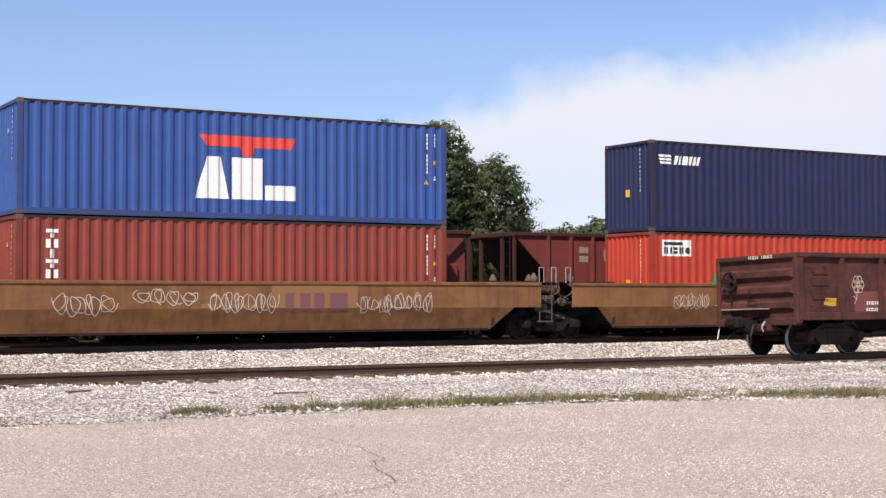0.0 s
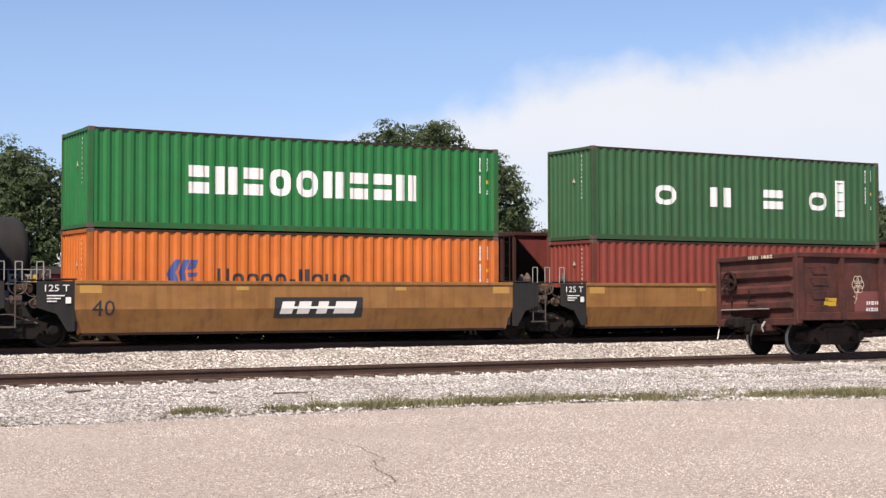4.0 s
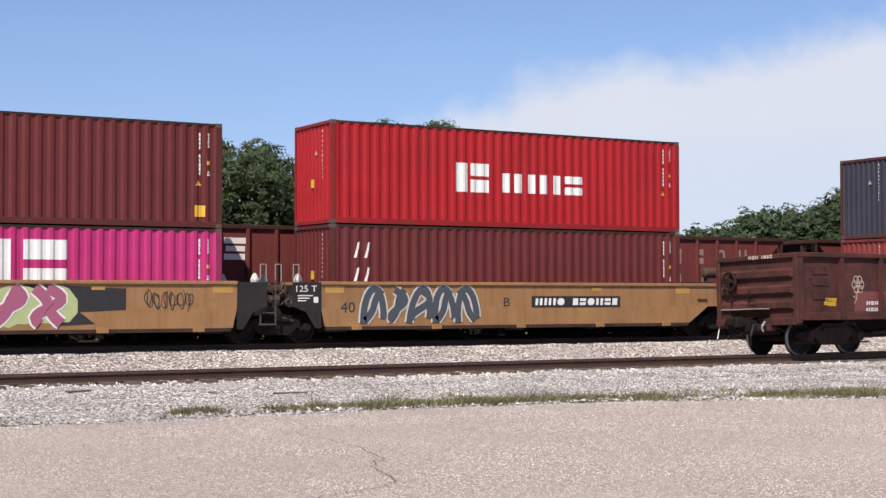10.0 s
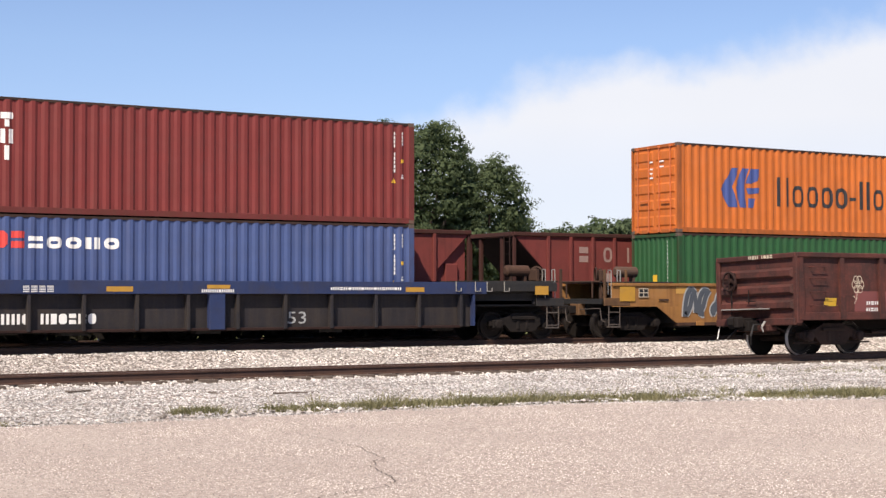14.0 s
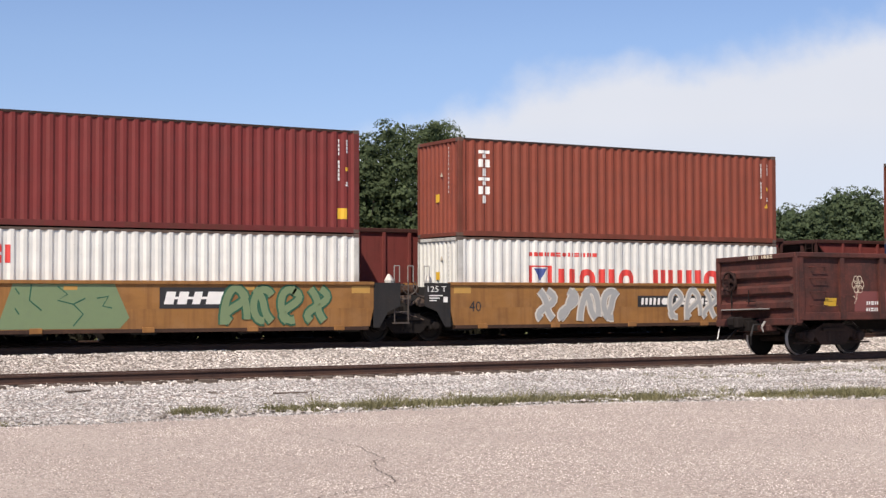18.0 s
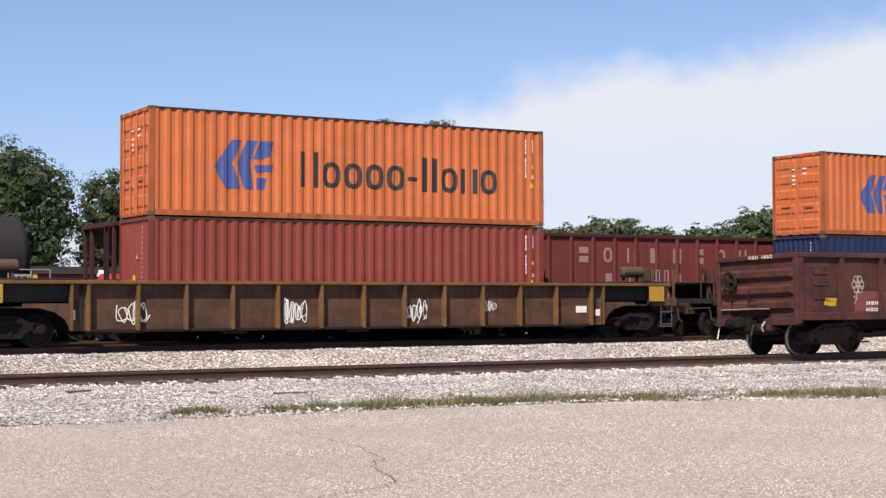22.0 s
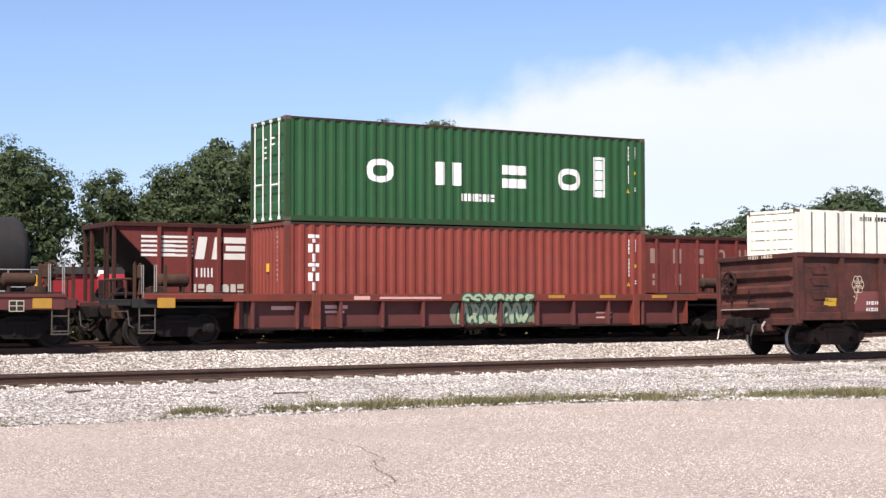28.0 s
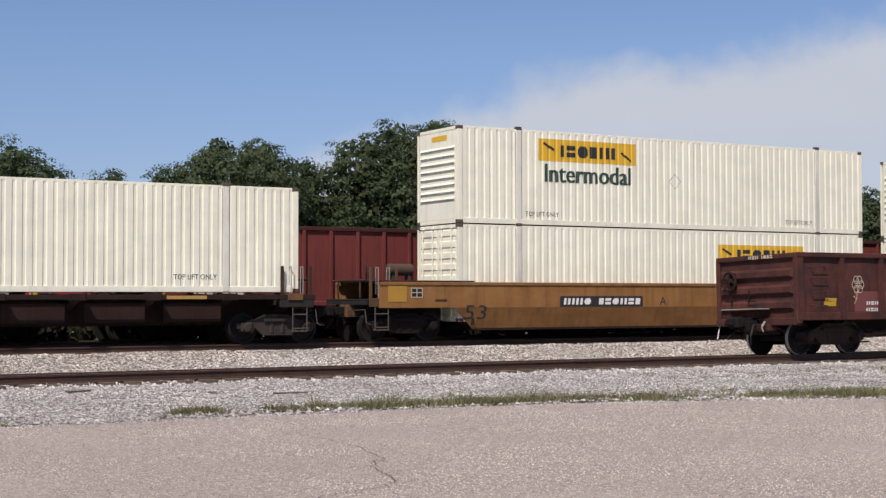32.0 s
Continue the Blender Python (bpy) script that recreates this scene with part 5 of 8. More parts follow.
def plate(b, x0, z0, x1, z1, code, lean=0.0):
    """A black panel with the car's number as plain white bars."""
    b("number_panel", [rect(x0, z0, x1, z1)], BLACK_L, "black painted number panel")
    w, h = x1 - x0, z1 - z0
    q = letters(x0 + w * 0.04, z0 + h * 0.2, x1 - w * 0.04, z1 - h * 0.2, code, 0.3, lean)
    ob = b("car_number", q, WHITE_L, "car number as plain white bars")
    raise_by(ob, 0.004)


def logo_panel(b, x0, z0, x1, z1):
    b("logo_panel", [rect(x0, z0, x1, z1)], BLACK_L, "black painted logo panel")
    w, h = x1 - x0, z1 - z0
    q = letters(x0 + w * 0.06, z0 + h * 0.2, x1 - w * 0.10, z1 - h * 0.2, "NIU", 0.42, 0.25)
    q += [rect(x0 + w * 0.10, z0 + h * 0.44, x1 - w * 0.3, z0 + h * 0.56)]
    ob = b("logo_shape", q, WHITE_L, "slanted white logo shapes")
    raise_by(ob, 0.004)


def number(b, text, x0, z0, x1, z1, mat):
    b("number_marking", words(text, x0, z0, x1, z1), mat, "painted number " + text)


def ship_logo(b, x0, z0, x1, z1, mat=None):
    """Blue slanted chevrons."""
    w, h = x1 - x0, z1 - z0
    P = lambda *p: [(x0 + u * w, z0 + v * h) for u, v in p]
    b("logo_shape", [P((0.0, 0.45), (0.30, 1.0), (0.46, 1.0), (0.30, 0.52), (0.44, 0.0), (0.18, 0.0)), P((0.38, 0.5), (0.54, 1.0), (0.72, 1.0), (0.60, 0.55), (0.66, 0.0), (0.5, 0.0)),
                     P((0.64, 0.62), (0.76, 1.0), (1.0, 1.0), (0.94, 0.70), (0.80, 0.62)), P((0.66, 0.5), (1.0, 0.52), (0.96, 0.38), (0.70, 0.34)), P((0.70, 0.24), (0.88, 0.24), (0.84, 0.0), (0.70, 0.0))], mat or BLUE_L, "blue chevron logo")


def ship_word(b, x0, z0, x1, z1, cut=None):
    q = letters(x0, z0, x1, z1, "Nrrrr-IIrnr", 0.2)
    b("name_shape", q, BLACK_L, "dark letter-like shapes")


def gulf_word(b, x0, z0, x1, z1, xb0, xb1, zb0, zb1):
    w = x1 - x0
    q = []
    for u, c in zip((0.0, 0.305, 0.615, 0.885), "RNER"):
        q += letters(x0 + u * w, z0, x0 + u * w + 0.115 * w, z1, c, 0.3)
    b("name_shape", q, WHITE_L, "four spaced white letter-like shapes")
    b("white_panel", [rect(xb0, zb0, xb1, zb1)], WHITE_L, "upright white panel")
    k = (zb1 - zb0) / 4
    ob = b("panel_mark", [rect(xb0 + 0.08, zb0 + k * (i + 0.62), xb1 - 0.1, zb0 + k * (i + 0.74)) for i in range(4)], GREEN_L, "small green strokes")
    raise_by(ob, 0.004)


def column(b, x0, z0, x1, z1, n, mat=None):
    """An upright column of letter-sized shapes."""
    mat = mat or WHITE_L
    h = (z1 - z0) / n
    q = []
    for i in range(n):
        za, zb = z1 - h * (i + 0.86), z1 - h * i
        s = (x1 - x0) * 0.36
        m = (x0 + x1) / 2
        if i % 3 == 0:
            q += [rect(x0, (za + zb) / 2 + 0.02, x1, zb), rect(m - s / 2, za, m + s / 2, (za + zb) / 2)]
        elif i % 3 == 1:
            q += [rect(x0, za, x0 + s, zb), rect(x1 - s, za, x1, zb)]
        else:
            q += [rect(m - s / 2, za, m + s / 2, zb)]
    b("name_shape", q, mat, "column of white letter-like shapes")


def yellow_tag(b, x, z, s=0.34):
    b("height_label", [rect(x, z, x + s, z + s)], YELLOW_L, "square yellow label")


def small_logo(b, x0, z0, x1, z1, col=None):
    b("logo_panel", [rect(x0, z0, x1, z1)], WHITE_L, "white logo panel")
    ob = b("logo_shape", letters(x0 + 0.06, z0 + 0.08, x1 - 0.06, z0 + (z1 - z0) * 0.55, "INENO", 0.3) + [rect(x0 + 0.06, z0 + (z1 - z0) * 0.68, x1 - 0.35, z1 - 0.07)], col or BLACK_L, "dark shapes of a logo")
    raise_by(ob, 0.004)


def panel_logo(b, x0, z0, x1, z1):
    """Red square with a blue and red device."""
    w, h = x1 - x0, z1 - z0
    b("logo_shape", [rect(x0, z0, x1, z0 + 0.05 * h), rect(x0, z1 - 0.05 * h, x1, z1), rect(x0, z0 + 0.05 * h, x0 + 0.16 * w, z1 - 0.05 * h), rect(x1 - 0.16 * w, z0 + 0.05 * h, x1, z1 - 0.05 * h)], RED_L, "red square logo frame")
    m = (x0 + x1) / 2
    b("logo_device", [[(m - 0.07 * w, z0 + 0.1 * h), (m + 0.07 * w, z0 + 0.1 * h), (m + 0.07 * w, z0 + 0.42 * h), (m - 0.07 * w, z0 + 0.42 * h)], [(m, z0 + 0.46 * h), (m + 0.27 * w, z1 - 0.1 * h), (m - 0.27 * w, z1 - 0.1 * h)]], BLUE_L, "blue wedge device")


def ellipse_arc(cx, cz, rx, rz, a0, a1, w0, w1, n=12):
    out = []
    for i in range(n):
        u0, u1 = i / n, (i + 1) / n
        q = []
        for u, sg in ((u0, 1), (u1, 1), (u1, -1), (u0, -1)):
            a = radians(a0 + (a1 - a0) * u)
            w = (w0 + (w1 - w0) * u) / 2 * sg
            q.append((cx + (rx + w) * math.cos(a), cz + (rz + w) * math.sin(a)))
        out.append(q)
    return out


def wild(b, x0, z0, x1, z1, n, seed, fill, edge, back=None, fat=0.2, label="graffiti", moves=("hook", "slash", "ess", "arch")):
    """Interlocked sprayed strokes that spell nothing: backing, outline and fill."""
    rg = random.Random(seed)
    w, h, m = (x1 - x0) / n, z1 - z0, (z0 + z1) / 2
    if back:
        k = 5 * n
        top = [(x0 - 0.25 + (x1 - x0 + 0.5) * i / k, z1 - rg.uniform(0.0, 0.16) * h - (0.3 * h if i in (0, k) else 0)) for i in range(k + 1)]
        low = [(x0 - 0.25 + (x1 - x0 + 0.5) * i / k, z0 + rg.uniform(0.0, 0.14) * h + (0.25 * h if i in (0, k) else 0)) for i in range(k + 1)]
        b("graffiti_backing", [[low[i], low[i + 1], top[i + 1], top[i]] for i in range(k)], back, label + " backing")
    lines = []
    for i in range(n):
        cx, sl = x0 + w * (i + 0.5), rg.uniform(-0.15, 0.3)
        kinds = rg.sample(moves, 2)
        for kind in kinds:
            ph = rg.uniform(-0.3, 0.3)
            pts = []
            for j in range(13):
                u = j / 12
                if kind == "hook":
                    a = 0.6 + 4.2 * u + ph
                    px, pz = 0.36 * math.cos(a), 0.40 * math.sin(a)
                elif kind == "slash":
                    px, pz = -0.34 + 0.68 * u + 0.07 * math.sin(6 * u), (0.42 - 0.84 * u) * (1 if ph > 0 else -1)
                elif kind == "ess":
                    px, pz = 0.34 * math.sin(5.6 * u + ph), 0.42 - 0.84 * u
                else:
                    a = 3.3 - 3.4 * u
                    px, pz = 0.42 * math.cos(a), -0.36 + 0.8 * math.sin(max(0.0, a))
                pts.append((cx + w * px + sl * pz * h * 0.5, m + h * 0.94 * pz))
            lines.append(pts)
    o = [b("graffiti_outline", stroke(pts, fat + 0.10), edge, label + " outline") for pts in lines]
    raise_by(o, 0.008)
    o = [b("graffiti_stroke", stroke(pts, fat), fill, label + " stroke") for pts in lines]
    raise_by(o, 0.016)


def crescent(cx, cz, rx, rz, a0, span, w, n=14):
    """A sickle, widest in its middle, pointed at both ends."""
    out, inn = [], []
    for i in range(n + 1):
        u = i / n
        a, k = radians(a0 + span * u), w * math.sin(math.pi * u) / 2
        for row, g in ((out, k), (inn, -k)):
            row.append((cx + (rx + g) * math.cos(a), min(1.665, max(0.40, cz + (rz + g) * math.sin(a)))))
    return [[out[i], out[i + 1], inn[i + 1], inn[i]] for i in range(n)]


def swirls(b, x0, z0, x1, z1, seed):
    """Sprayed black sickles with cream bellies on a pale ground."""
    rg = random.Random(seed)
    cream, m, h = decal_mat("cream_spray", (0.50, 0.40, 0.24)), (z0 + z1) / 2, z1 - z0
    k = 40
    top = [z1 - 0.13 * h * abs(math.sin(i * 0.9)) - 0.1 * h * rg.random() - (0.25 * h if i in (0, k) else 0) for i in range(k + 1)]
    low = [z0 + 0.10 * h * abs(math.sin(i * 0.7)) + 0.1 * h * rg.random() + (0.2 * h if i in (0, k) else 0) for i in range(k + 1)]
    xs = [x0 + (x1 - x0) * i / k for i in range(k + 1)]
    b("graffiti_backing", [[(xs[i], low[i]), (xs[i + 1], low[i + 1]), (xs[i + 1], top[i + 1]), (xs[i], top[i])] for i in range(k)], decal_mat("smoky_spray", (0.20, 0.165, 0.165)), "smoky grey graffiti backing")
    n = 26
    for i in range(n):
        cx, cz = x0 + 0.3 + (x1 - x0 - 0.6) * (i + 0.5) / n + rg.uniform(-0.1, 0.1), m + rg.uniform(-0.18, 0.18) * h
        rx, rz, a0 = rg.uniform(0.28, 0.62), rg.uniform(0.22, 0.36) * h, rg.uniform(0, 360)
        sp, w = rg.uniform(130, 215), rg.uniform(0.26, 0.46)
        for nm, q, mat, d, lb in (("graffiti_outline", crescent(cx, cz, rx, rz, a0 - 8, sp + 16, w + 0.09), DIRTWHITE_L, 0.006, "white outline of a sickle"), ("graffiti_stroke", crescent(cx, cz, rx, rz, a0, sp, w), BLACK_L, 0.012, "black sprayed sickle")):
            raise_by(b(nm, q, mat, lb), d + 0.0006 * i)
        if i % 2:
            raise_by(b("graffiti_belly", crescent(cx, cz, rx * 0.86, rz * 0.86, a0 + sp * 0.25, sp * 0.6, w * 0.5), cream, "cream belly of a sickle"), 0.014 + 0.0006 * i)


E40, J53, E53 = 9.98, 9.89, 11.9



def load_mark(b, x0, z0, mat=None):
    o1 = b("load_marking", words("125 T", x0, z0, x0 + 0.62, z0 + 0.17), mat or WHITE_L, "painted words 125 T")
    o2 = b("small_print", [rect(x0 + 0.05, z0 - 0.12 - 0.07 * i, x0 + 0.5 - 0.1 * i, z0 - 0.09 - 0.07 * i) for i in range(3)] + [rect(x0 + 0.52, z0 - 0.3, x0 + 0.66, z0 - 0.14)], mat or WHITE_L, "rows of small print as plain bars")
    raise_by([o1, o2], 0.02)


# a pair of long wells
c1 = car(well_car, "well_car", 15.34, TTX_OLD, "weathered yellow well car covered in white scrawls", 7.65, ("J", J53), ("J", J53))
raise_by(c1("faded_name", letters(1.0, 0.91, 2.88, 1.38, "INU", 0.34), PURPLE_L, "faded purple letter-like shapes"), 0.008)
c1("white_scrawl", scrawl(-5.3, 0.75, -3.7, 1.45, 1, 0.02, 4) + scrawl(-3.2, 1.05, -1.5, 1.5, 2, 0.02, 4) + scrawl(-1.2, 0.8, 0.8, 1.45, 3, 0.02, 6) + scrawl(3.2, 0.8, 4.2, 1.3, 4, 0.018, 3) + scrawl(4.0, 0.75, 5.6, 1.45, 5, 0.02, 5), DIRTWHITE_L, "looping faded white scrawl")
c1("yellow_patch", [rect(0.6, 0.98, 3.2, 1.6), rect(-1.4, 0.99, 0.2, 1.1)], decal_mat("tan_retouch", (0.25, 0.115, 0.042), 0.5), "slightly brighter repainted patch")
b = stack_box(15.34, WELL, HC, "brown", "red-brown corrugated freight container in a well car")
column(b, -5.43, 1.72, -5.12, 2.99, 5)
b = stack_box(15.34, WELL + HC + 0.015, HC, "blue", "royal blue corrugated freight container with white logo")
b("logo_shape", [[(-1.51, 3.9), (-1.18, 5.02), (-0.78, 5.02), (-0.56, 3.9)], rect(-0.46, 3.9, 0.42, 5.02), rect(0.50, 3.9, 1.41, 4.3)], WHITE_L, "bold white logo block")
b("logo_bar", [[(-1.39, 5.6), (-1.2, 5.3), (-0.25, 5.3), (-0.15, 5.05), (0.12, 5.05), (0.2, 5.3), (1.25, 5.3), (1.43, 5.6)]], RED_L, "red bar of the logo")

c2 = car(well_car, "well_car", 35.16, TTX_OLD, "weathered yellow well car with a black number panel", 7.65, ("J", J53), ("E", E53))
plate(c2, 1.87, 0.94, 5.09, 1.26, "INNO UEONEU", 0.15)
c2("white_scrawl", scrawl(-5.4, 0.8, -4.0, 1.4, 6, 0.02, 5) + scrawl(-3.7, 0.8, -2.9, 1.4, 7, 0.022, 3) + scrawl(-1.4, 1.0, -0.6, 1.5, 8, 0.022, 3), DIRTWHITE_L, "faint white scrawl")
c2("yellow_patch", [rect(-3.0, 1.15, -1.9, 1.55), rect(-0.3, 1.25, 0.6, 1.42)], decal_mat("tan_retouch", (0.25, 0.115, 0.042), 0.5), "slightly brighter repainted patch")
b = stack_box(35.16, WELL, HC, "hmm", "vermilion corrugated freight container with white name shapes")
b("name_shape", letters(-2.69, 1.62, 3.0, 2.3, "NREIRNI", 0.36), WHITE_L, "bold white letter-like shapes")
b("logo_shape", [[(-3.84, 1.6), (-2.98, 1.6), (-3.3, 2.35)]], GREEN_L, "green triangle logo")
small_logo(b, -5.72, 2.57, -4.52, 3.09)
b = stack_box(35.16, WELL + HC + 0.015, HC, "navy", "navy blue corrugated freight container with a small white logo")
b("logo_stripe", [[(-5.85 + 0.03 * i, 5.80 - 0.11 * i), (-5.37, 5.80 - 0.11 * i), (-5.33, 5.73 - 0.11 * i), (-5.80 + 0.03 * i, 5.73 - 0.11 * i)] for i in range(3)], WHITE_L, "white flag stripes")
b("name_shape", letters(-5.22, 5.5, -4.2, 5.78, "NUNI", 0.34, 0.25), WHITE_L, "slanted white letter-like shapes")

# five-unit yellow set with rounded sides
def unit40(cx, mat, label, left, right, style="smooth", end_mat=DARK, **k):
    b = car(well_car, "well_car", cx, mat, label, 6.42, left, right, style, end_mat, **k)
    if left[0] == "J":
        load_mark(b, -7.3, 1.42)
    b("yellow_mark", [rect(-6.42, 1.38, -5.85, 1.58), rect(5.85, 1.38, 6.42, 1.58), rect(-2.2, 1.46, -1.85, 1.56), rect(2.6, 1.46, 2.95, 1.56)], GOLD_L, "gold reflective panel")
    return b


c3 = unit40(57.14, TTX, "weathered yellow well car with a number panel", ("E", E40 + 0.1), ("J", 7.91))
plate(c3, -4.51, 0.95, -2.45, 1.23, "INNO UEONEU", 0.15)
number(c3, "40", -6.15, 0.80, -5.62, 1.15, BLACK_L)
number(c3, "A", -2.2, 0.98, -2.02, 1.2, BLACK_L)
b = stack_box(57.14, WELL, ST, "maroon", "short maroon container beside its twin in a well car", L=BOX20, dx=-3.10)
small_logo(b, -5.6 + 3.06, 2.13, -4.36 + 3.06, 2.74, BLUE_L)
b = stack_box(57.14, WELL, ST, "maroon", "short maroon container with an upright white name", L=BOX20, dx=3.10)
column(b, 0.74 - 3.06, 1.72, 1.01 - 3.06, 2.61, 3)
b = stack_box(57.14, WELL + ST + 0.015, HC, "cma", "sea blue corrugated freight container with white swooshes", post=OXIDE)
b("name_shape", letters(-2.36, 4.2, 2.25, 4.8, "RMN RRM", 0.32), WHITE_L, "bold white letter-like shapes")
b("swoosh", ellipse_arc(0.0, 4.75, 1.35, 0.68, 165, 92, 0.02, 0.16), WHITE_L, "tapering white swoosh")
b("swoosh", ellipse_arc(0.0, 4.2, 1.35, 0.55, -15, -90, 0.02, 0.16), WHITE_L, "tapering white swoosh")
b("eco_frame", [rect(2.29, 3.54, 5.23, 3.58), rect(2.29, 4.46, 5.23, 4.5), rect(2.29, 3.58, 2.33, 4.46), rect(5.19, 3.58, 5.23, 4.46)], GREEN_L, "thin green frame")
b("lettering", words("eco container", 2.42, 4.08, 5.1, 4.38), decal_mat("fresh_green_marking", (0.16, 0.50, 0.20)), "green words eco container")
b("lettering", words("bamboo flooring", 2.5, 3.64, 5.0, 3.92), LIME_L, "pale green words bamboo flooring")
b("tape", [rect(1.34, 4.86, 3.2, 5.1)], GREY_L, "grey patch of tape")
yellow_tag(b, -5.9, 3.56, 0.38)

c4 = unit40(72.97, TTX, "yellow well car with blue graffiti and a logo panel", ("J", 7.91), ("J", 7.89))
logo_panel(c4, -1.22, 0.74, 1.44, 1.28)
number(c4, "40", -6.15, 0.78, -5.6, 1.2, BLACK_L)
wild(c4, -5.35, 0.5, -1.8, 1.6, 6, 3, SKY_L, BLUE_L, None, 0.2, "pale blue graffiti")
c4("scribble", scrawl(1.3, 1.45, 2.5, 1.62, 14, 0.015, 6), BLACK_L, "thin black scribble")
b = stack_box(72.97, WELL, HC - 0.02, "uasc", "dark green corrugated freight container with spaced white shapes")
gulf_word(b, -3.72, 1.6, 4.0, 2.22, 4.15, 4.57, 1.55, 2.62)
b = stack_box(72.97, WELL + HC - 0.005, HC, "red", "bright red corrugated freight container with a white name")
b("name_shape", letters(-5.55, 5.18, -4.61, 5.68, "RNI", 0.34), WHITE_L, "bold white letter-like shapes")
b("sticker", [[(-0.8, 5.2), (-0.6, 5.0), (-0.41, 5.2), (-0.5, 5.42), (-0.7, 5.42)]], WHITE_L, "white sticker")
b("small_sticker", [rect(-0.85, 3.65, -0.7, 3.8), rect(-0.2, 3.95, -0.12, 4.02)], WHITE_L, "small white sticker")
yellow_tag(b, 5.45, 3.52, 0.3)

c5 = unit40(88.75, TTX, "yellow well car with a logo panel", ("J", 7.89), ("J", 7.87))
logo_panel(c5, -1.1, 0.71, 1.57, 1.27)
number(c5, "40", -6.1, 0.8, -5.5, 1.2, BLACK_L)
b = stack_box(88.75, WELL, ST, "amber", "amber orange corrugated freight container with a blue logo")
ship_logo(b, -4.09, 1.57, -3.2, 2.26)
ship_word(b, -2.65, 1.56, 1.27, 2.04)
b = stack_box(88.75, WELL + ST + 0.015, ST, "ever", "bright green corrugated freight container with bold white shapes")
b("name_shape", letters(-3.48, 4.02, 3.4, 4.76, "ENERRNEEN", 0.34), WHITE_L, "bold white letter-like shapes")

unit40(104.5, TTX, "yellow well car under two containers", ("J", 7.87), ("J", 7.93))
b = stack_box(104.5, WELL, ST, "brown", "red-brown corrugated freight container in a well car")
b = stack_box(104.5, WELL + ST + 0.015, HC, "oldgreen", "faded green corrugated freight container with spaced white shapes")
gulf_word(b, -3.71, 4.2, 3.71, 4.83, 5.19 - 1.1, 5.63 - 1.1, 4.02, 5.26)

c7 = unit40(120.37, TTX, "yellow well car with a number panel and roof lids", ("J", 7.93), ("E", E40))
plate(c7, 2.06, 0.9, 4.24, 1.2, "INNO UEONEU", 0.15)
number(c7, "40", -6.1, 0.8, -5.6, 1.15, BLACK_L)
for q in (-3.98, -0.72, 2.4):
    lid = [(q, 1.6), (q + 0.35, 1.32), (q + 1.95, 1.32), (q + 2.33, 1.6)]
    c7("side_lid", [lid], TTX, "hinged lid plate")
    raise_by(c7("lid_edge", stroke(lid, 0.022), SOOT, "dark edge of the lid"), 0.006)
b = stack_box(120.37, WELL, ST, "cream", "cream corrugated freight container with red logo shapes", post=OXIDE)
b("logo_shape", letters(-4.96, 2.08, -3.54, 2.54, "RREI", 0.36), RED_L, "bold red letter-like shapes")
b = stack_box(120.37, WELL + ST + 0.015, HC, "maroon", "plain maroon corrugated freight container")
yellow_tag(b, -5.9, 3.5, 0.22)

# five-unit set with flat sides
FL = dict(style="flat")
c8 = unit40(140.3, TTX_NEW, "clean yellow well car with a number panel and scribbles", ("E", E40), ("J", 7.79), **FL)
plate(c8, -3.45, 0.97, -0.18, 1.31, "INNO UEONEU", 0.1)
number(c8, "40", -6.1, 0.85, -5.6, 1.17, BLACK_L)
number(c8, "A", 0.5, 1.0, 0.72, 1.25, BLACK_L)
c8("scribble", scrawl(-5.4, 0.9, -4.6, 1.5, 21, 0.02, 6) + scrawl(0.6, 1.2, 2.7, 1.6, 22, 0.018, 9) + scrawl(4.2, 1.15, 5.0, 1.5, 23, 0.018, 4), BLACK_L, "thin black scribble")
b = stack_box(140.3, WELL, HC, "wine", "wine red corrugated freight container with a small logo")
small_logo(b, -5.59, 2.49, -4.36, 3.01)
b = stack_box(140.3, WELL + HC + 0.015, HC, "mint", "mint green corrugated freight container with an upright white name panel", post=OXIDE)
b("white_panel", [rect(-5.49, 3.66, -5.05, 5.98)], WHITE_L, "upright white panel")
ob = b("panel_mark", [q for i in range(8) for q in letters(-5.42, 3.74 + 0.28 * i, -5.14, 3.94 + 0.28 * i, "NOEU"[i % 4], 0.3)], GREEN_L, "column of dark green strokes")
raise_by(ob, 0.004)
b("repair_patch", [rect(3.34, 3.5, 5.03, 5.0)], decal_mat("repainted_green", (0.045, 0.125, 0.105)), "darker repainted patch")

c9 = unit40(155.9, TTX_NEW, "clean yellow well car with a logo panel and graffiti", ("J", 7.79), ("J", 7.79), **FL)
logo_panel(c9, -3.22, 0.8, -0.54, 1.39)
number(c9, "40", -5.95, 0.84, -5.5, 1.14, BLACK_L)
c9("scribble", scrawl(-0.5, 0.95, 1.6, 1.4, 31, 0.025, 7) + scrawl(2.3, 0.95, 3.0, 1.5, 33, 0.02, 4), BLACK_L, "black scribble")
wild(c9, 3.1, 0.6, 5.0, 1.58, 4, 32, DIRTWHITE_L, GREY_L, None, 0.18, "whitish graffiti")
b = stack_box(155.9, WELL, ST, "brown", "short red-brown container beside an orange one", L=BOX20, dx=-3.10, door="left")
column(b, -5.49 + 3.06, 1.5, -5.15 + 3.06, 2.69, 5)
b = stack_box(155.9, WELL, ST, "orange", "short orange container with a blue logo", L=BOX20, dx=3.10)
ship_logo(b, 0.43 - 3.06, 1.5, 1.46 - 3.06, 2.28)
ship_word(b, 1.9 - 3.06, 1.5, 5.79 - 3.06, 2.1)
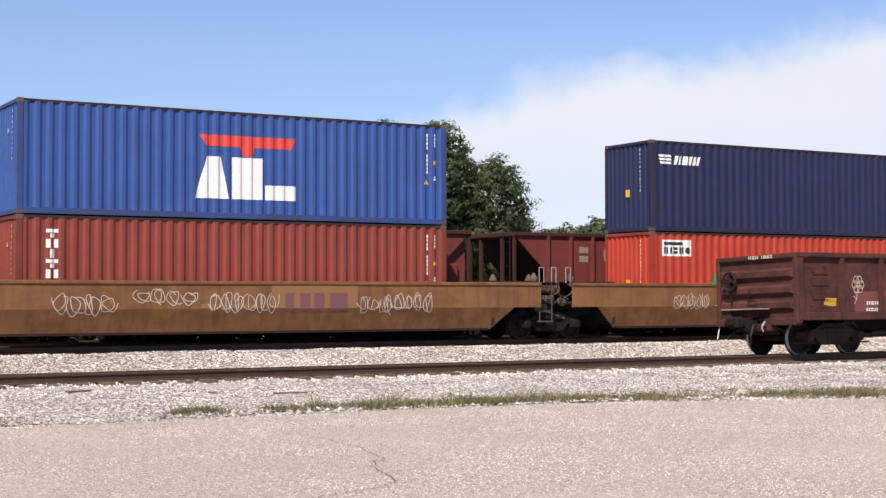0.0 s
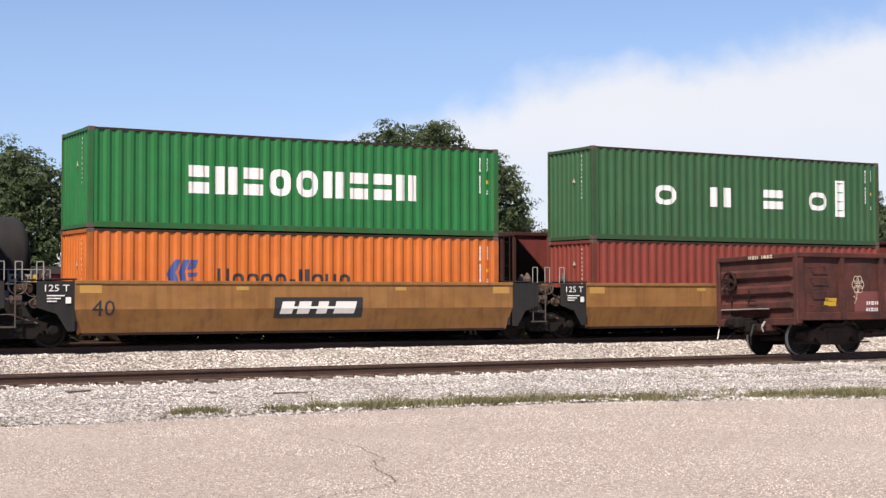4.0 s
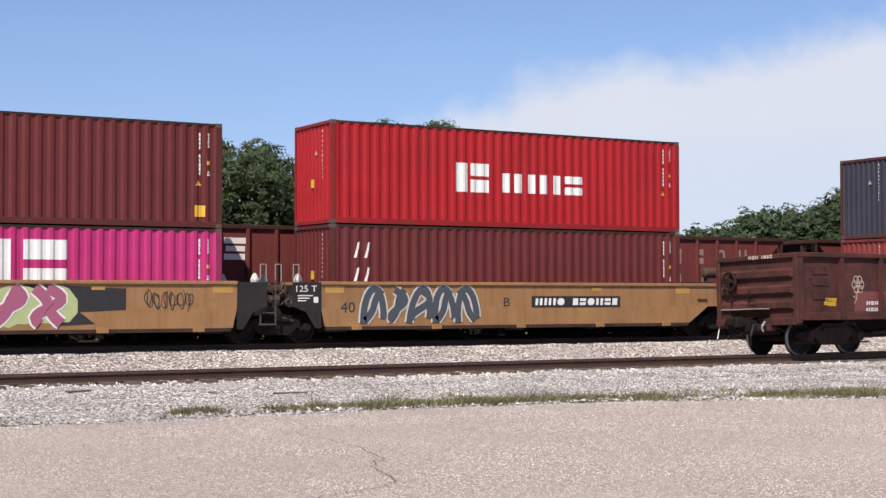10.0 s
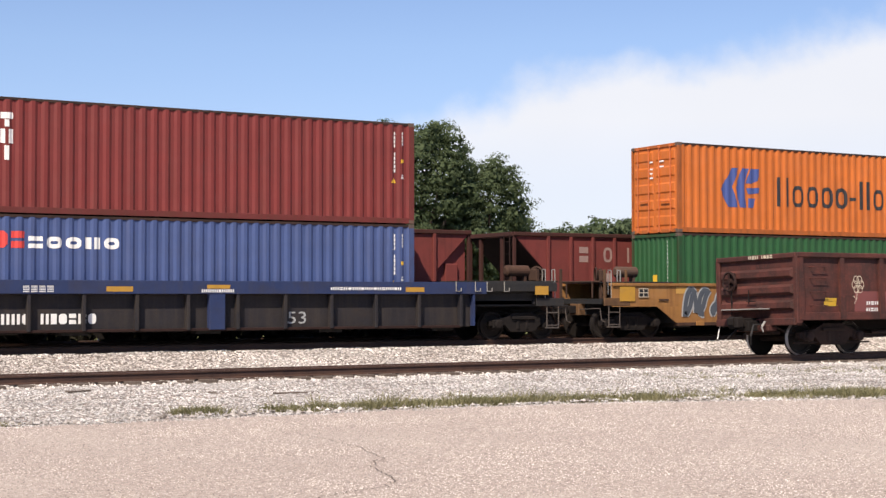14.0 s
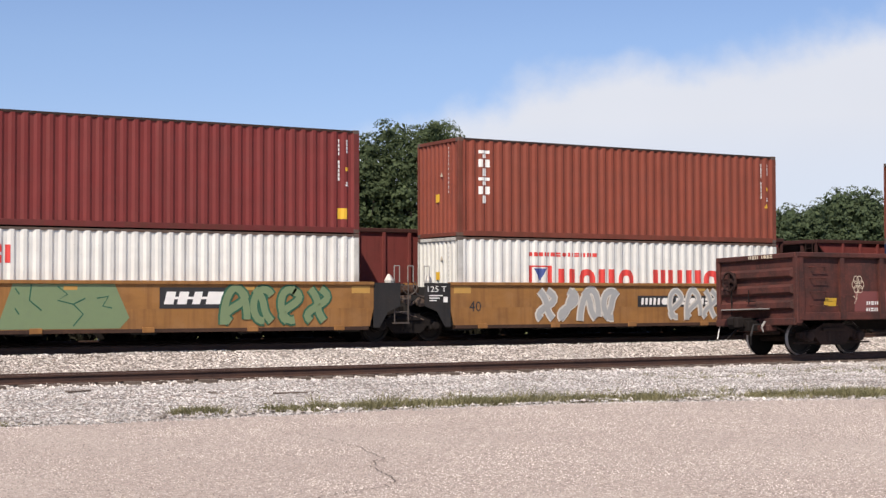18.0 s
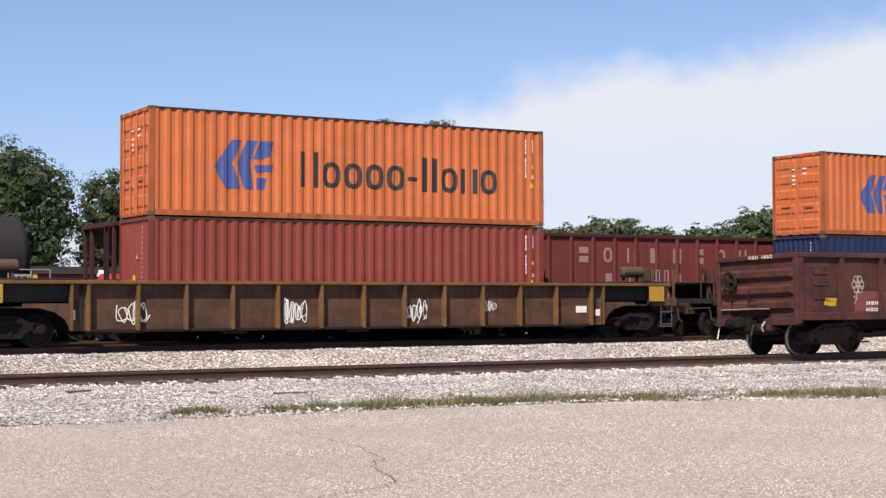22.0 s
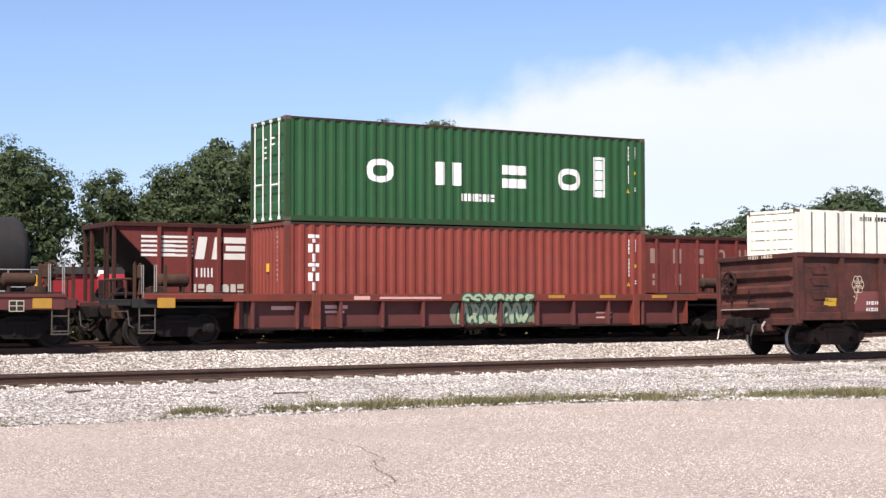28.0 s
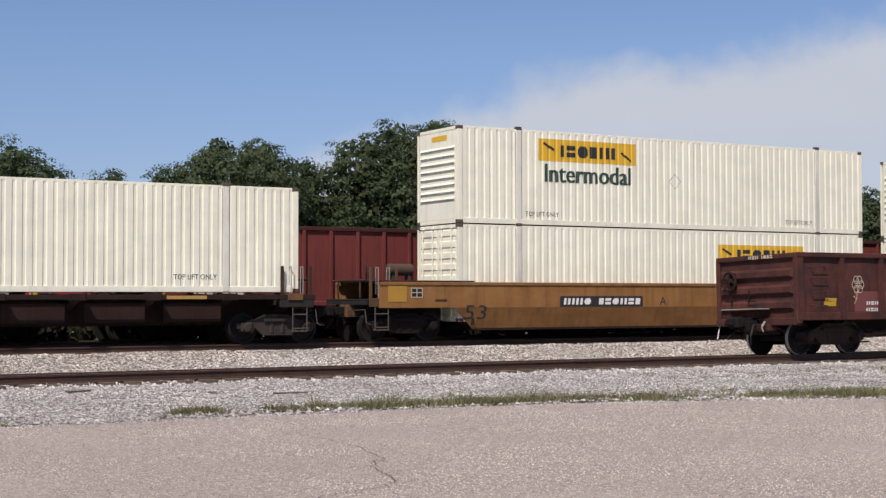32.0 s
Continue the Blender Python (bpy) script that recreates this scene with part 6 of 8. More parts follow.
b = stack_box(155.9, WELL + ST + 0.015, HC, "uasc", "dark green corrugated freight container with spaced white shapes")
gulf_word(b, -3.8, 4.16, 3.61, 4.84, 4.1, 4.57, 4.01, 5.28)
b("small_print", letters(-0.65, 3.72, 0.5, 3.92, "UUUNUEONE", 0.3), WHITE_L, "small white print as plain bars")

c10 = unit40(171.48, TTX_NEW, "clean yellow well car with white bubble graffiti", ("J", 7.79), ("J", 7.81), **FL)
logo_panel(c10, 0.58, 0.83, 3.21, 1.42)
number(c10, "40", -5.95, 0.84, -5.5, 1.14, BLACK_L)
wild(c10, -4.6, 0.5, -0.9, 1.6, 5, 41, WHITE_L, BLACK_L, None, 0.24, "white graffiti")
c10("faded_print", letters(4.6, 1.0, 6.0, 1.3, "NOU", 0.3), DIRTWHITE_L, "faded white lettering as plain shapes")
b = stack_box(171.48, WELL, HC - 0.03, "brown", "red-brown corrugated freight container in a well car")
column(b, -5.52, 1.72, -5.16, 2.94, 5)
b = stack_box(171.48, WELL + HC - 0.015, HC, "orange", "orange corrugated freight container with a small blue logo")
ship_logo(b, -4.08, 4.54, -3.05, 5.36)
ship_word(b, -2.67, 4.65, 1.24, 5.2)

ROSE_G = decal_mat("rose_spray", (0.36, 0.10, 0.17))
c11 = unit40(187.11, TTX_NEW, "clean yellow well car with rose graffiti", ("J", 7.81), ("J", 7.79), **FL)
number(c11, "40", -5.9, 0.84, -5.4, 1.14, BLACK_L)
c11("graffiti_shadow", [[(-5.6, 1.0), (-3.6, 0.6), (-3.2, 1.2), (-3.6, 1.6), (-4.4, 1.35)], [(0.9, 1.6), (3.5, 1.5), (3.5, 0.95), (2.3, 0.9), (2.7, 0.6), (1.6, 0.55)]], BLACK_L, "black spiky graffiti shadow")
wild(c11, -3.9, 0.5, 2.0, 1.62, 6, 51, ROSE_G, WHITE_L, LIME_L, 0.27, "rose graffiti")
c11("scribble", scrawl(4.0, 0.9, 5.3, 1.5, 54, 0.022, 6), BLACK_L, "thin black scribble")
b = stack_box(187.11, WELL, ST + 0.05, "pink", "magenta pink corrugated freight container with white shapes")
b("name_shape", letters(-2.15, 1.5, 2.03, 2.72, "RNE", 0.2), WHITE_L, "large thin white letter-like shapes")
b = stack_box(187.11, WELL + ST + 0.065, HC - 0.1, "wine", "wine red corrugated freight container with a round sticker")
b("round_sticker", [disc(-5.3, 5.28, 0.2)], SKY_L, "round white and blue sticker")
yellow_tag(b, 5.4, 3.4, 0.3)

c12 = unit40(202.66, TTX_NEW, "clean yellow well car with black and white graffiti", ("J", 7.79), ("E", E40), **FL)
plate(c12, 0.38, 0.96, 3.67, 1.3, "INNO UEONEU", 0.1)
number(c12, "40", -5.95, 0.84, -5.5, 1.14, BLACK_L)
number(c12, "B", -0.6, 1.0, -0.38, 1.25, BLACK_L)
wild(c12, -5.3, 0.5, -1.5, 1.6, 5, 61, NIGHT_L, DIRTWHITE_L, None, 0.2, "charcoal graffiti")
b = stack_box(202.66, WELL, HC - 0.03, "wine", "wine red corrugated freight container in a well car")
b("name_shape", letters(-5.44, 2.38, -5.04, 2.82, "I I", 0.4, 0.25) + letters(-5.44, 1.72, -5.04, 2.1, "I I", 0.4, 0.25), WHITE_L, "slanted white strokes")
b = stack_box(202.66, WELL + HC - 0.015, HC, "kred", "bright red corrugated freight container with white shapes")
b("name_shape", [rect(-2.13, 4.35, -1.72, 5.2), rect(-1.62, 4.35, -0.99, 4.72), rect(-1.62, 4.83, -0.99, 5.2)] + letters(-0.53, 4.38, 2.4, 4.95, "INNE", 0.3), WHITE_L, "white blocks and bars")

# dark blue three-unit set with ribbed sides
for i, (cx, lf, rt) in enumerate(((224.51, ("E", 11.87), ("J", 9.89)), (244.28, ("J", 9.89), ("J", 9.93)), (264.15, ("J", 9.93), ("E", 12.0)))):
    c = car(well_car, "well_car", cx, BLUE_CAR, "dark blue ribbed well car with grimy lower panels", 7.7, lf, rt, "ribbed", None, sill_mat=GREY_CAR, band=0.34)
    ck = Brush(c.t, Skin(lambda x, z: -1.472), 0.0)
    ck("small_print", [rect(-5.0 + 0.2 * k, 1.54 - 0.045 * i, -4.84 + 0.2 * k, 1.56 - 0.045 * i) for i in range(4) for k in range(4)] + letters(3.4, 1.47, 5.6, 1.55, "NNENONNUNNONENNUN", 0.3) + letters(-0.35, 1.40, 0.55, 1.48, "NNNNUNNN", 0.3), WHITE_L, "small white print as plain bars")
    ck("yellow_mark", [rect(-2.9, 1.42, -2.2, 1.55), rect(-0.2, 1.50, 0.45, 1.60), rect(5.75, 1.42, 6.35, 1.55)], END_GOLD, "small gold panel")
    part("middle_rib", cached("blue_mid_rib", lambda: Build().box(-0.22, 0.22, -1.46, -1.27, 0.42, 1.36, 0.01).mesh("middle_rib")), BLUE_CAR, c.t, "broad blue rib", pose(0.1, 0, 0))
    if i != 1:
        c("car_number", letters(-5.6, 0.6, -3.1, 0.86, "INNO NUOENO", 0.3), WHITE_L, "car number as plain white bars")
    number(c, "53", 2.2, 0.55, 2.75, 0.88, GREY_L)
b = stack_box(224.51, WELL, HC, "crimson", "crimson corrugated freight container in a well car")
b("round_sticker", [disc(-5.2, 2.68, 0.2)], WHITE_L, "round white sticker")
b = stack_box(224.51, WELL + HC + 0.015, HC, "slate", "slate grey corrugated freight container with teal repaint blocks", post=OXIDE)
b("repaint_block", [rect(-1.91, 4.05, 1.86, 4.75), rect(-1.1, 4.75, 1.1, 5.3), rect(-0.1, 5.3, 1.0, 5.62), rect(-5.68, 3.9, -3.47, 4.3), rect(-4.7, 3.55, -4.2, 3.9), rect(3.59, 3.85, 6.0, 4.2), rect(5.4, 3.55, 6.0, 3.85), rect(4.1, 5.45, 5.75, 5.75)], TEAL_L, "flat teal repaint block")
b("logo_panel", [rect(-5.48, 5.49, -5.05, 5.86)], RED_L, "small red logo panel")
b("white_label", [rect(4.1, 5.15, 4.7, 5.3)], WHITE_L, "white label")
b = stack_box(244.28, WELL, HC, "orange", "orange corrugated freight container with a blue logo")
ship_logo(b, -3.98, 1.63, -3.11, 2.46)
ship_word(b, -2.53, 1.73, 1.32, 2.25)
b = stack_box(244.28, WELL + HC + 0.015, ST, "cream", "stained cream corrugated freight container with red logo shapes", post=OXIDE)
b("logo_shape", letters(-4.96, 5.03, -3.43, 5.5, "RREI", 0.36), RED_L, "bold red letter-like shapes")
b("grime_patch", scrawl(-3.0, 3.55, -1.4, 3.95, 71, 0.12, 3), GREY_L, "smeared grey grime")
b = stack_box(264.15, WELL, HC, "steelblue", "faded steel blue corrugated freight container with white name shapes")
b("name_shape", letters(-4.8, 2.5, -2.49, 2.9, "errnr", 0.34), WHITE_L, "rounded white letter-like shapes")
b("logo_shape", letters(-5.68, 2.5, -4.9, 2.92, "OE", 0.4), RED_L, "red logo shapes")
b = stack_box(264.15, WELL + HC + 0.015, HC, "maroon", "maroon corrugated freight container with an upright white name")
column(b, -5.51, 4.62, -5.2, 5.86, 3)

# five-unit yellow set with graffiti
c16 = unit40(286.13, TTX, "weathered yellow well car with dark graffiti", ("E", E40), ("J", 7.9), **FL)
plate(c16, -3.23, 0.98, -0.1, 1.32, "INNO UEONEU", 0.1)
number(c16, "B", 0.6, 1.0, 0.82, 1.25, BLACK_L)
wild(c16, -6.1, 0.6, -3.4, 1.6, 5, 81, NIGHT_L, GREY_L, None, 0.17, "charcoal graffiti")
b = stack_box(286.13, WELL, HC - 0.02, "uasc", "dark green corrugated freight container with spaced white shapes")
gulf_word(b, -3.78, 1.59, 3.62, 2.26, 4.07, 4.55, 1.55, 2.66)
b = stack_box(286.13, WELL + HC - 0.005, HC, "orange", "orange corrugated freight container with a large blue logo", door="left", rods=BOX["peach"])
ship_logo(b, -4.39, 4.21, -2.7, 5.5)
ship_word(b, -1.94, 4.29, 4.41, 5.27)

c17 = unit40(302.0, TTX, "weathered yellow well car under two containers", ("J", 7.9), ("J", 7.93), **FL)
number(c17, "C", 0.9, 1.0, 1.12, 1.25, BLACK_L)
b = stack_box(302.15, WELL, HC - 0.02, "uasc", "dark green corrugated freight container with spaced white shapes")
gulf_word(b, -3.78, 1.59, 3.62, 2.26, 4.07, 4.55, 1.55, 2.66)
b = stack_box(302.15, WELL + HC - 0.005, HC, "orange", "rust-streaked orange corrugated freight container with a large blue logo", door="left", rods=BOX["peach"])
ship_logo(b, -4.39, 4.21, -2.7, 5.5)
ship_word(b, -1.94, 4.29, 4.41, 5.27)

c18 = unit40(317.93, TTX, "weathered yellow well car with a logo panel", ("J", 7.93), ("J", 7.77), **FL)
logo_panel(c18, -3.1, 0.98, -0.47, 1.53)
number(c18, "40", -5.95, 0.85, -5.5, 1.15, BLACK_L)
number(c18, "D", 2.4, 1.0, 2.62, 1.25, BLACK_L)
b = stack_box(317.93, WELL, HC - 0.03, "amber", "amber orange corrugated freight container with a blue logo")
ship_logo(b, -4.11, 1.66, -3.16, 2.44)
ship_word(b, -2.64, 1.75, 1.26, 2.27)
b = stack_box(317.93, WELL + HC - 0.015, HC, "wine", "wine red corrugated freight container with closed doors", door="left", rods=BOX["wine"])
yellow_tag(b, 5.5, 3.45, 0.3)

c19 = unit40(333.44, TTX, "yellow well car with green graffiti over its logo panel", ("J", 7.77), ("J", 7.79), **FL)
logo_panel(c19, 0.3, 0.98, 2.2, 1.53)
number(c19, "40", -5.95, 0.85, -5.5, 1.15, BLACK_L)
c19("graffiti_block", [[(-3.85, 0.48), (-0.75, 0.48), (-0.5, 0.75), (-0.9, 1.64), (-3.45, 1.64)]], MOSS_L, "solid moss green painted block")
for pts in ([(-3.0, 1.6), (-3.05, 1.2), (-2.75, 0.95)], [(-2.35, 1.55), (-2.1, 1.35), (-2.35, 1.2), (-1.95, 1.1), (-1.65, 1.25)], [(-1.95, 1.1), (-1.7, 0.85), (-1.95, 0.55)],
            [(-1.35, 1.25), (-1.05, 1.3), (-1.2, 1.05), (-0.95, 1.0)], [(-3.4, 1.5), (-3.3, 1.35)], [(-3.4, 1.0), (-3.3, 0.85)]):
    raise_by(c19("graffiti_line", stroke(pts, 0.035), DARKGREEN_L, "thin dark green painted line"), 0.004)
wild(c19, 2.0, 0.5, 5.2, 1.62, 4, 92, MOSS_L, DARKGREEN_L, None, 0.2, "moss green graffiti")
b = stack_box(333.44, WELL, ST, "white", "off-white corrugated freight container with red logo shapes")
b("logo_shape", letters(-4.89, 2.13, -3.48, 2.58, "RREI", 0.36), RED_L, "bold red letter-like shapes")
b = stack_box(333.44, WELL + ST + 0.015, HC, "maroon", "maroon corrugated freight container with closed doors", door="left", rods=DIRTWHITE_L)
b("logo_panel", [rect(-5.43, 5.23, -5.06, 5.67)], WHITE_L, "small white logo panel")
raise_by(b("logo_core", [[(-5.36, 5.30), (-5.27, 5.30), (-5.14, 5.60), (-5.33, 5.60)]], DARK, "slanted dark logo shape"), 0.004)
yellow_tag(b, 5.5, 3.45, 0.3)

c20 = unit40(349.01, TTX, "weathered yellow well car with grey graffiti", ("J", 7.79), ("E", E40), **FL)
plate(c20, 0.23, 0.96, 3.55, 1.31, "INNO UEONEU", 0.1)
number(c20, "40", -5.9, 0.85, -5.5, 1.15, BLACK_L)
wild(c20, -3.6, 0.5, -0.4, 1.58, 4, 101, GREY_L, DIRTWHITE_L, None, 0.18, "grey graffiti")
wild(c20, 1.4, 0.5, 4.2, 1.6, 4, 102, GREY_L, DIRTWHITE_L, None, 0.12, "grey graffiti")
b = stack_box(349.01, WELL, ST, "white", "white corrugated freight container with red name shapes")
panel_logo(b, -3.71, 1.35, -2.87, 2.22)
b("name_shape", letters(-2.61, 1.4, 3.67, 2.13, "NRNR MINR", 0.3), RED_L, "bold red letter-like shapes")
b("small_print", letters(-3.7, 2.5, -1.2, 2.62, "UUUNUEONENNU", 0.3), RED_L, "small red print as plain bars")
b = stack_box(349.01, WELL + ST + 0.015, HC, "triton", "orange-brown corrugated freight container with an upright white name")
column(b, -5.45, 4.0, -5.08, 5.6, 6)

# two maroon single wells
for cx, lf, rt in ((368.99, ("E", 10.0), ("E", 9.93)), (388.86, ("E", 9.93), ("E", 9.93))):
    c = car(well_car, "well_car", cx, MAROON_CAR, "maroon well car with a large painted number", 6.42, lf, rt, "smooth", None)
    number(c, "40", -5.78, 0.64, -4.9, 1.12, SAND_L)
    c("small_print", letters(-5.6, 1.35, -4.2, 1.5, "NEN NOUEN", 0.3) + letters(5.2, 1.3, 6.2, 1.5, "NNOENU", 0.3), DIRTWHITE_L, "small print as plain bars")
    if cx < 380:
        # black swirling bodies with cream bellies and white outlines
        swirls(c, -3.2, 0.48, 6.2, 1.64, 17)
        c("scribble", scrawl(-5.6, 1.38, -3.4, 1.58, 113, 0.02, 7) + scrawl(-5.5, 0.5, -3.6, 0.75, 114, 0.018, 7), DIRTWHITE_L, "thin white scribble")
    else:
        c("car_number", letters(-4.4, 1.0, -1.6, 1.28, "NNOE  NUOENO", 0.3), PURPLE_L, "faded car number as plain bars")
b = stack_box(368.99, WELL, HC, "royal", "deep blue corrugated freight container with yellow name shapes")
b("name_shape", letters(-5.74, 2.66, -4.23, 2.96, "errnr", 0.36), YELLOW_L, "yellow letter-like shapes")
b = stack_box(368.99, WELL + HC + 0.015, HC, "triton", "orange-brown corrugated freight container with closed doors", door="left", rods=WHITE_L)
column(b, -5.5, 4.32, -5.15, 5.91, 6)
b = stack_box(388.86, WELL, HC, "rosy", "faded maroon corrugated freight container with a repainted patch")
small_logo(b, -5.56, 2.45, -4.35, 3.05, BLUE_L)
b("repair_patch", [rect(-3.04, 1.5, 3.0, 2.49)], decal_mat("repainted_red", (0.13, 0.007, 0.011)), "darker red repainted patch")
b = stack_box(388.86, WELL + HC + 0.015, HC, "cream", "cream corrugated freight container with red name shapes", door="left", post=CAST, rods=BOX["cream"])
panel_logo(b, -3.65, 4.38, -2.83, 5.33)
b("name_shape", letters(-2.48, 4.4, 3.71, 5.15, "NRNR MINR", 0.3), RED_L, "bold red letter-like shapes")
b("small_print", letters(-3.6, 5.62, -1.2, 5.76, "UUUNUEONENNU", 0.3), RED_L, "small red print as plain bars")
yellow_tag(b, 5.4, 3.75, 0.3)

# yellow ribbed single
RUSTY_YELLOW = paint("rust_stained_yellow", (0.155, 0.078, 0.044), 0.7, 0.4, 0.8, 0.6, dirt_rgb=(0.055, 0.03, 0.026), blotch=0.8)
c23 = car(well_car, "well_car", 410.63, TTX_DIRTY, "grimy yellow ribbed well car with white scrawls", 7.9, ("E", 11.87), ("E", 11.87), "ribbed", None, sill_mat=RUSTY_YELLOW, arch=True)
c23("white_scrawl", scrawl(-7.0, 0.5, -6.2, 1.2, 121, 0.03, 3) + scrawl(-2.4, 0.5, -1.7, 1.25, 122, 0.03, 4) + scrawl(1.4, 0.5, 2.1, 1.25, 123, 0.03, 4) + scrawl(4.0, 0.8, 4.4, 1.2, 124, 0.02, 2), WHITE_L, "looping white scrawl")
c23("white_label", [rect(-8.3, 0.7, -8.1, 0.95), rect(7.9, 0.7, 8.2, 0.9), rect(7.3, 0.8, 7.7, 1.0)], WHITE_L, "small white label")
b = stack_box(410.63, WELL + 0.05, HC, "brown", "red-brown corrugated freight container in a well car")
b = stack_box(410.63, WELL + HC + 0.065, HC - 0.03, "peach", "faded orange corrugated freight container with a large blue logo", door="left", rods=BOX["peach"])
ship_logo(b, -4.37, 4.18, -2.65, 5.5)
ship_word(b, -1.85, 4.3, 4.5, 5.28)

# brown three-unit set
for i, (cx, lf, rt, ltr) in enumerate(((434.4, ("E", 11.87), ("J", 9.87), "B"), (454.13, ("J", 9.87), ("J", 9.88), "C"), (473.9, ("J", 9.88), ("E", 11.9), "A"))):
    c = car(well_car, "well_car", cx, MINERAL, "mineral brown well car with pale painted number and logo shapes", 7.75, lf, rt, "smooth", None)
    number(c, "53", -8.04, 0.62, -7.35, 1.06, SAND_L)
    if lf[0] == "J":
        load_mark(c, -8.95, 1.33, SAND_L)
    number(c, ltr, -1.0, 0.95, -0.78, 1.19, SAND_L)
    c("car_number", letters(-4.03, 0.95, -1.6, 1.18, "NNEI NUOENO", 0.3), SAND_L, "car number as plain pale bars")
    c("name_shape", letters(1.95, 0.92, 4.7, 1.22, "NNEI", 0.3, 0.4) + [[(1.78, 0.80), (4.3, 0.84), (4.3, 0.88), (1.78, 0.86)]], SAND_L, "slanted pale logo shapes")
    for q, text in ((-8.05, "53"), (-6.95, "48"), (-6.4, "45"), (-5.35, "40"), (5.25, "40"), (6.3, "45"), (7.0, "48"), (8.1, "53")):
        e = 0.24 if q > 0 else -0.06
        c("length_marking", words(text, q, 1.42, q + 0.2, 1.57) + [rect(q + e, 1.38, q + e + 0.03, 1.60)], WHITE_L, "white length mark " + text)
        if text == "40":
            c("length_marking", words("20", q, 1.24, q + 0.2, 1.38), WHITE_L, "white length mark 20")
    c("small_print", [rect(6.5 + 0.22 * k, 1.14 - 0.055 * i, 6.66 + 0.22 * k, 1.158 - 0.055 * i) for i in range(6) for k in range(5 - (i * 7 % 3))] + [rect(6.5 + 0.24 * k, 0.66 - 0.06 * i, 6.66 + 0.24 * k, 0.678 - 0.06 * i) for i in range(3) for k in range(3)] + [rect(4.3 + 0.2 * k, 1.40 + 0.05 * i, 4.44 + 0.2 * k, 1.418 + 0.05 * i) for i in range(4) for k in range(3)]
      + letters(-0.6, 1.36, 0.5, 1.42, "NNEINNUO", 0.3) + letters(-0.7, 1.27, 0.8, 1.34, "UNNEINUONN", 0.3), SAND_L, "rows of small pale print as plain bars")
    c("stencil_ring", [ring(5.45, 1.10, 0.09, 0.09, 0.025), ring(-5.2, 1.12, 0.09, 0.09, 0.025)], SAND_L, "small pale stencilled ring")
    c("yellow_mark", [rect(-6.3, 1.36, -5.6, 1.47), rect(-2.9, 1.46, -2.4, 1.54), rect(0.05, 1.16, 0.5, 1.25), rect(2.9, 1.44, 3.4, 1.52), rect(5.7, 1.36, 6.3, 1.47)], GOLD_L, "small gold mark")
    c("end_panel_mark", [rect(-9.2, 1.53, -8.25, 1.61), rect(8.45, 1.38, 9.1, 1.60)] if lf[0] == "J" else [rect(8.45, 1.38, 9.1, 1.60)], END_GOLD, "gold reflective end panel")
b = stack_box(434.4, WELL + 0.05, HC, "royal", "deep blue corrugated freight container with white name shapes")
b("name_shape", letters(-1.71, 1.7, 1.66, 2.16, "RMN RRM", 0.32), WHITE_L, "bold white letter-like shapes")
b("swoosh", ellipse_arc(0.25, 2.3, 1.4, 0.62, 165, 92, 0.02, 0.17), WHITE_L, "tapering white swoosh")
b = stack_box(434.4, WELL + HC + 0.065, HC - 0.05, "peach", "faded orange corrugated freight container with a large blue logo", door="left", rods=BOX["peach"])
ship_logo(b, -4.34, 4.19, -2.64, 5.52)
ship_word(b, -1.86, 4.29, 4.44, 5.28)
b = stack_box(454.13, WELL + 0.03, HC, "triton", "orange-brown corrugated freight container with an upright white name")
column(b, -5.45, 1.75, -5.13, 3.04, 5)
b = stack_box(454.13, WELL + HC + 0.045, HC - 0.04, "brown", "red-brown corrugated freight container with closed doors", door="left", rods=WHITE_L)
b("small_sticker", [rect(-4.6, 3.88, -4.4, 3.98)], WHITE_L, "small white sticker")
yellow_tag(b, 5.6, 3.6, 0.22)
b = stack_box(473.9, WELL, ST + 0.03, "talblue", "grey-blue corrugated freight container with a red logo panel")
b("logo_panel", [rect(-5.5, 2.36, -5.1, 2.72)], RED_L, "small red logo panel")
b("white_label", [rect(4.1, 2.1, 4.6, 2.25)], WHITE_L, "white label")
b = stack_box(473.9, WELL + ST + 0.045, HC, "maroon", "maroon corrugated freight container with a blue and white logo", door="left", rods=WHITE_L)
b("logo_panel", [rect(-5.32, 5.06, -4.86, 5.62), rect(-4.39, 5.06, -3.91, 5.62)], decal_mat("logo_blue", (0.04, 0.11, 0.42)), "blue logo square")
b("logo_panel", [rect(-4.85, 5.06, -4.4, 5.62)], WHITE_L, "white logo square")
ob = b("logo_shape", letters(-5.24, 5.14, -4.94, 5.54, "M", 0.3) + letters(-4.31, 5.14, -4.03, 5.54, "O", 0.3), WHITE_L, "white logo shape")
raise_by(ob, 0.004)

# long maroon single with low sides
c27 = car(well_car, "well_car", 497.7, MAROON_CAR, "maroon long well car with low sides", 7.9, ("E", 11.9), ("E", 11.9), "smooth", None, ztop=1.36)
number(c27, "53", 7.0, 0.62, 7.6, 1.0, SAND_L)
c27("small_print", letters(6.3, 1.12, 9.2, 1.26, "N E N U N I", 0.3), SAND_L, "small pale print as plain bars")
b = stack_box(497.75, WELL - 0.05, ST, "amber", "amber orange corrugated freight container with dark name shapes")
ship_logo(b, -4.1, 1.5, -3.2, 2.2)
ship_word(b, -2.65, 1.5, 1.26, 2.06)
b = stack_box(497.75, WELL + ST - 0.035, ST, "brown", "red-brown corrugated freight container with closed doors", door="left", rods=WHITE_L)
column(b, -5.36, 3.7, -5.0, 5.28, 6)

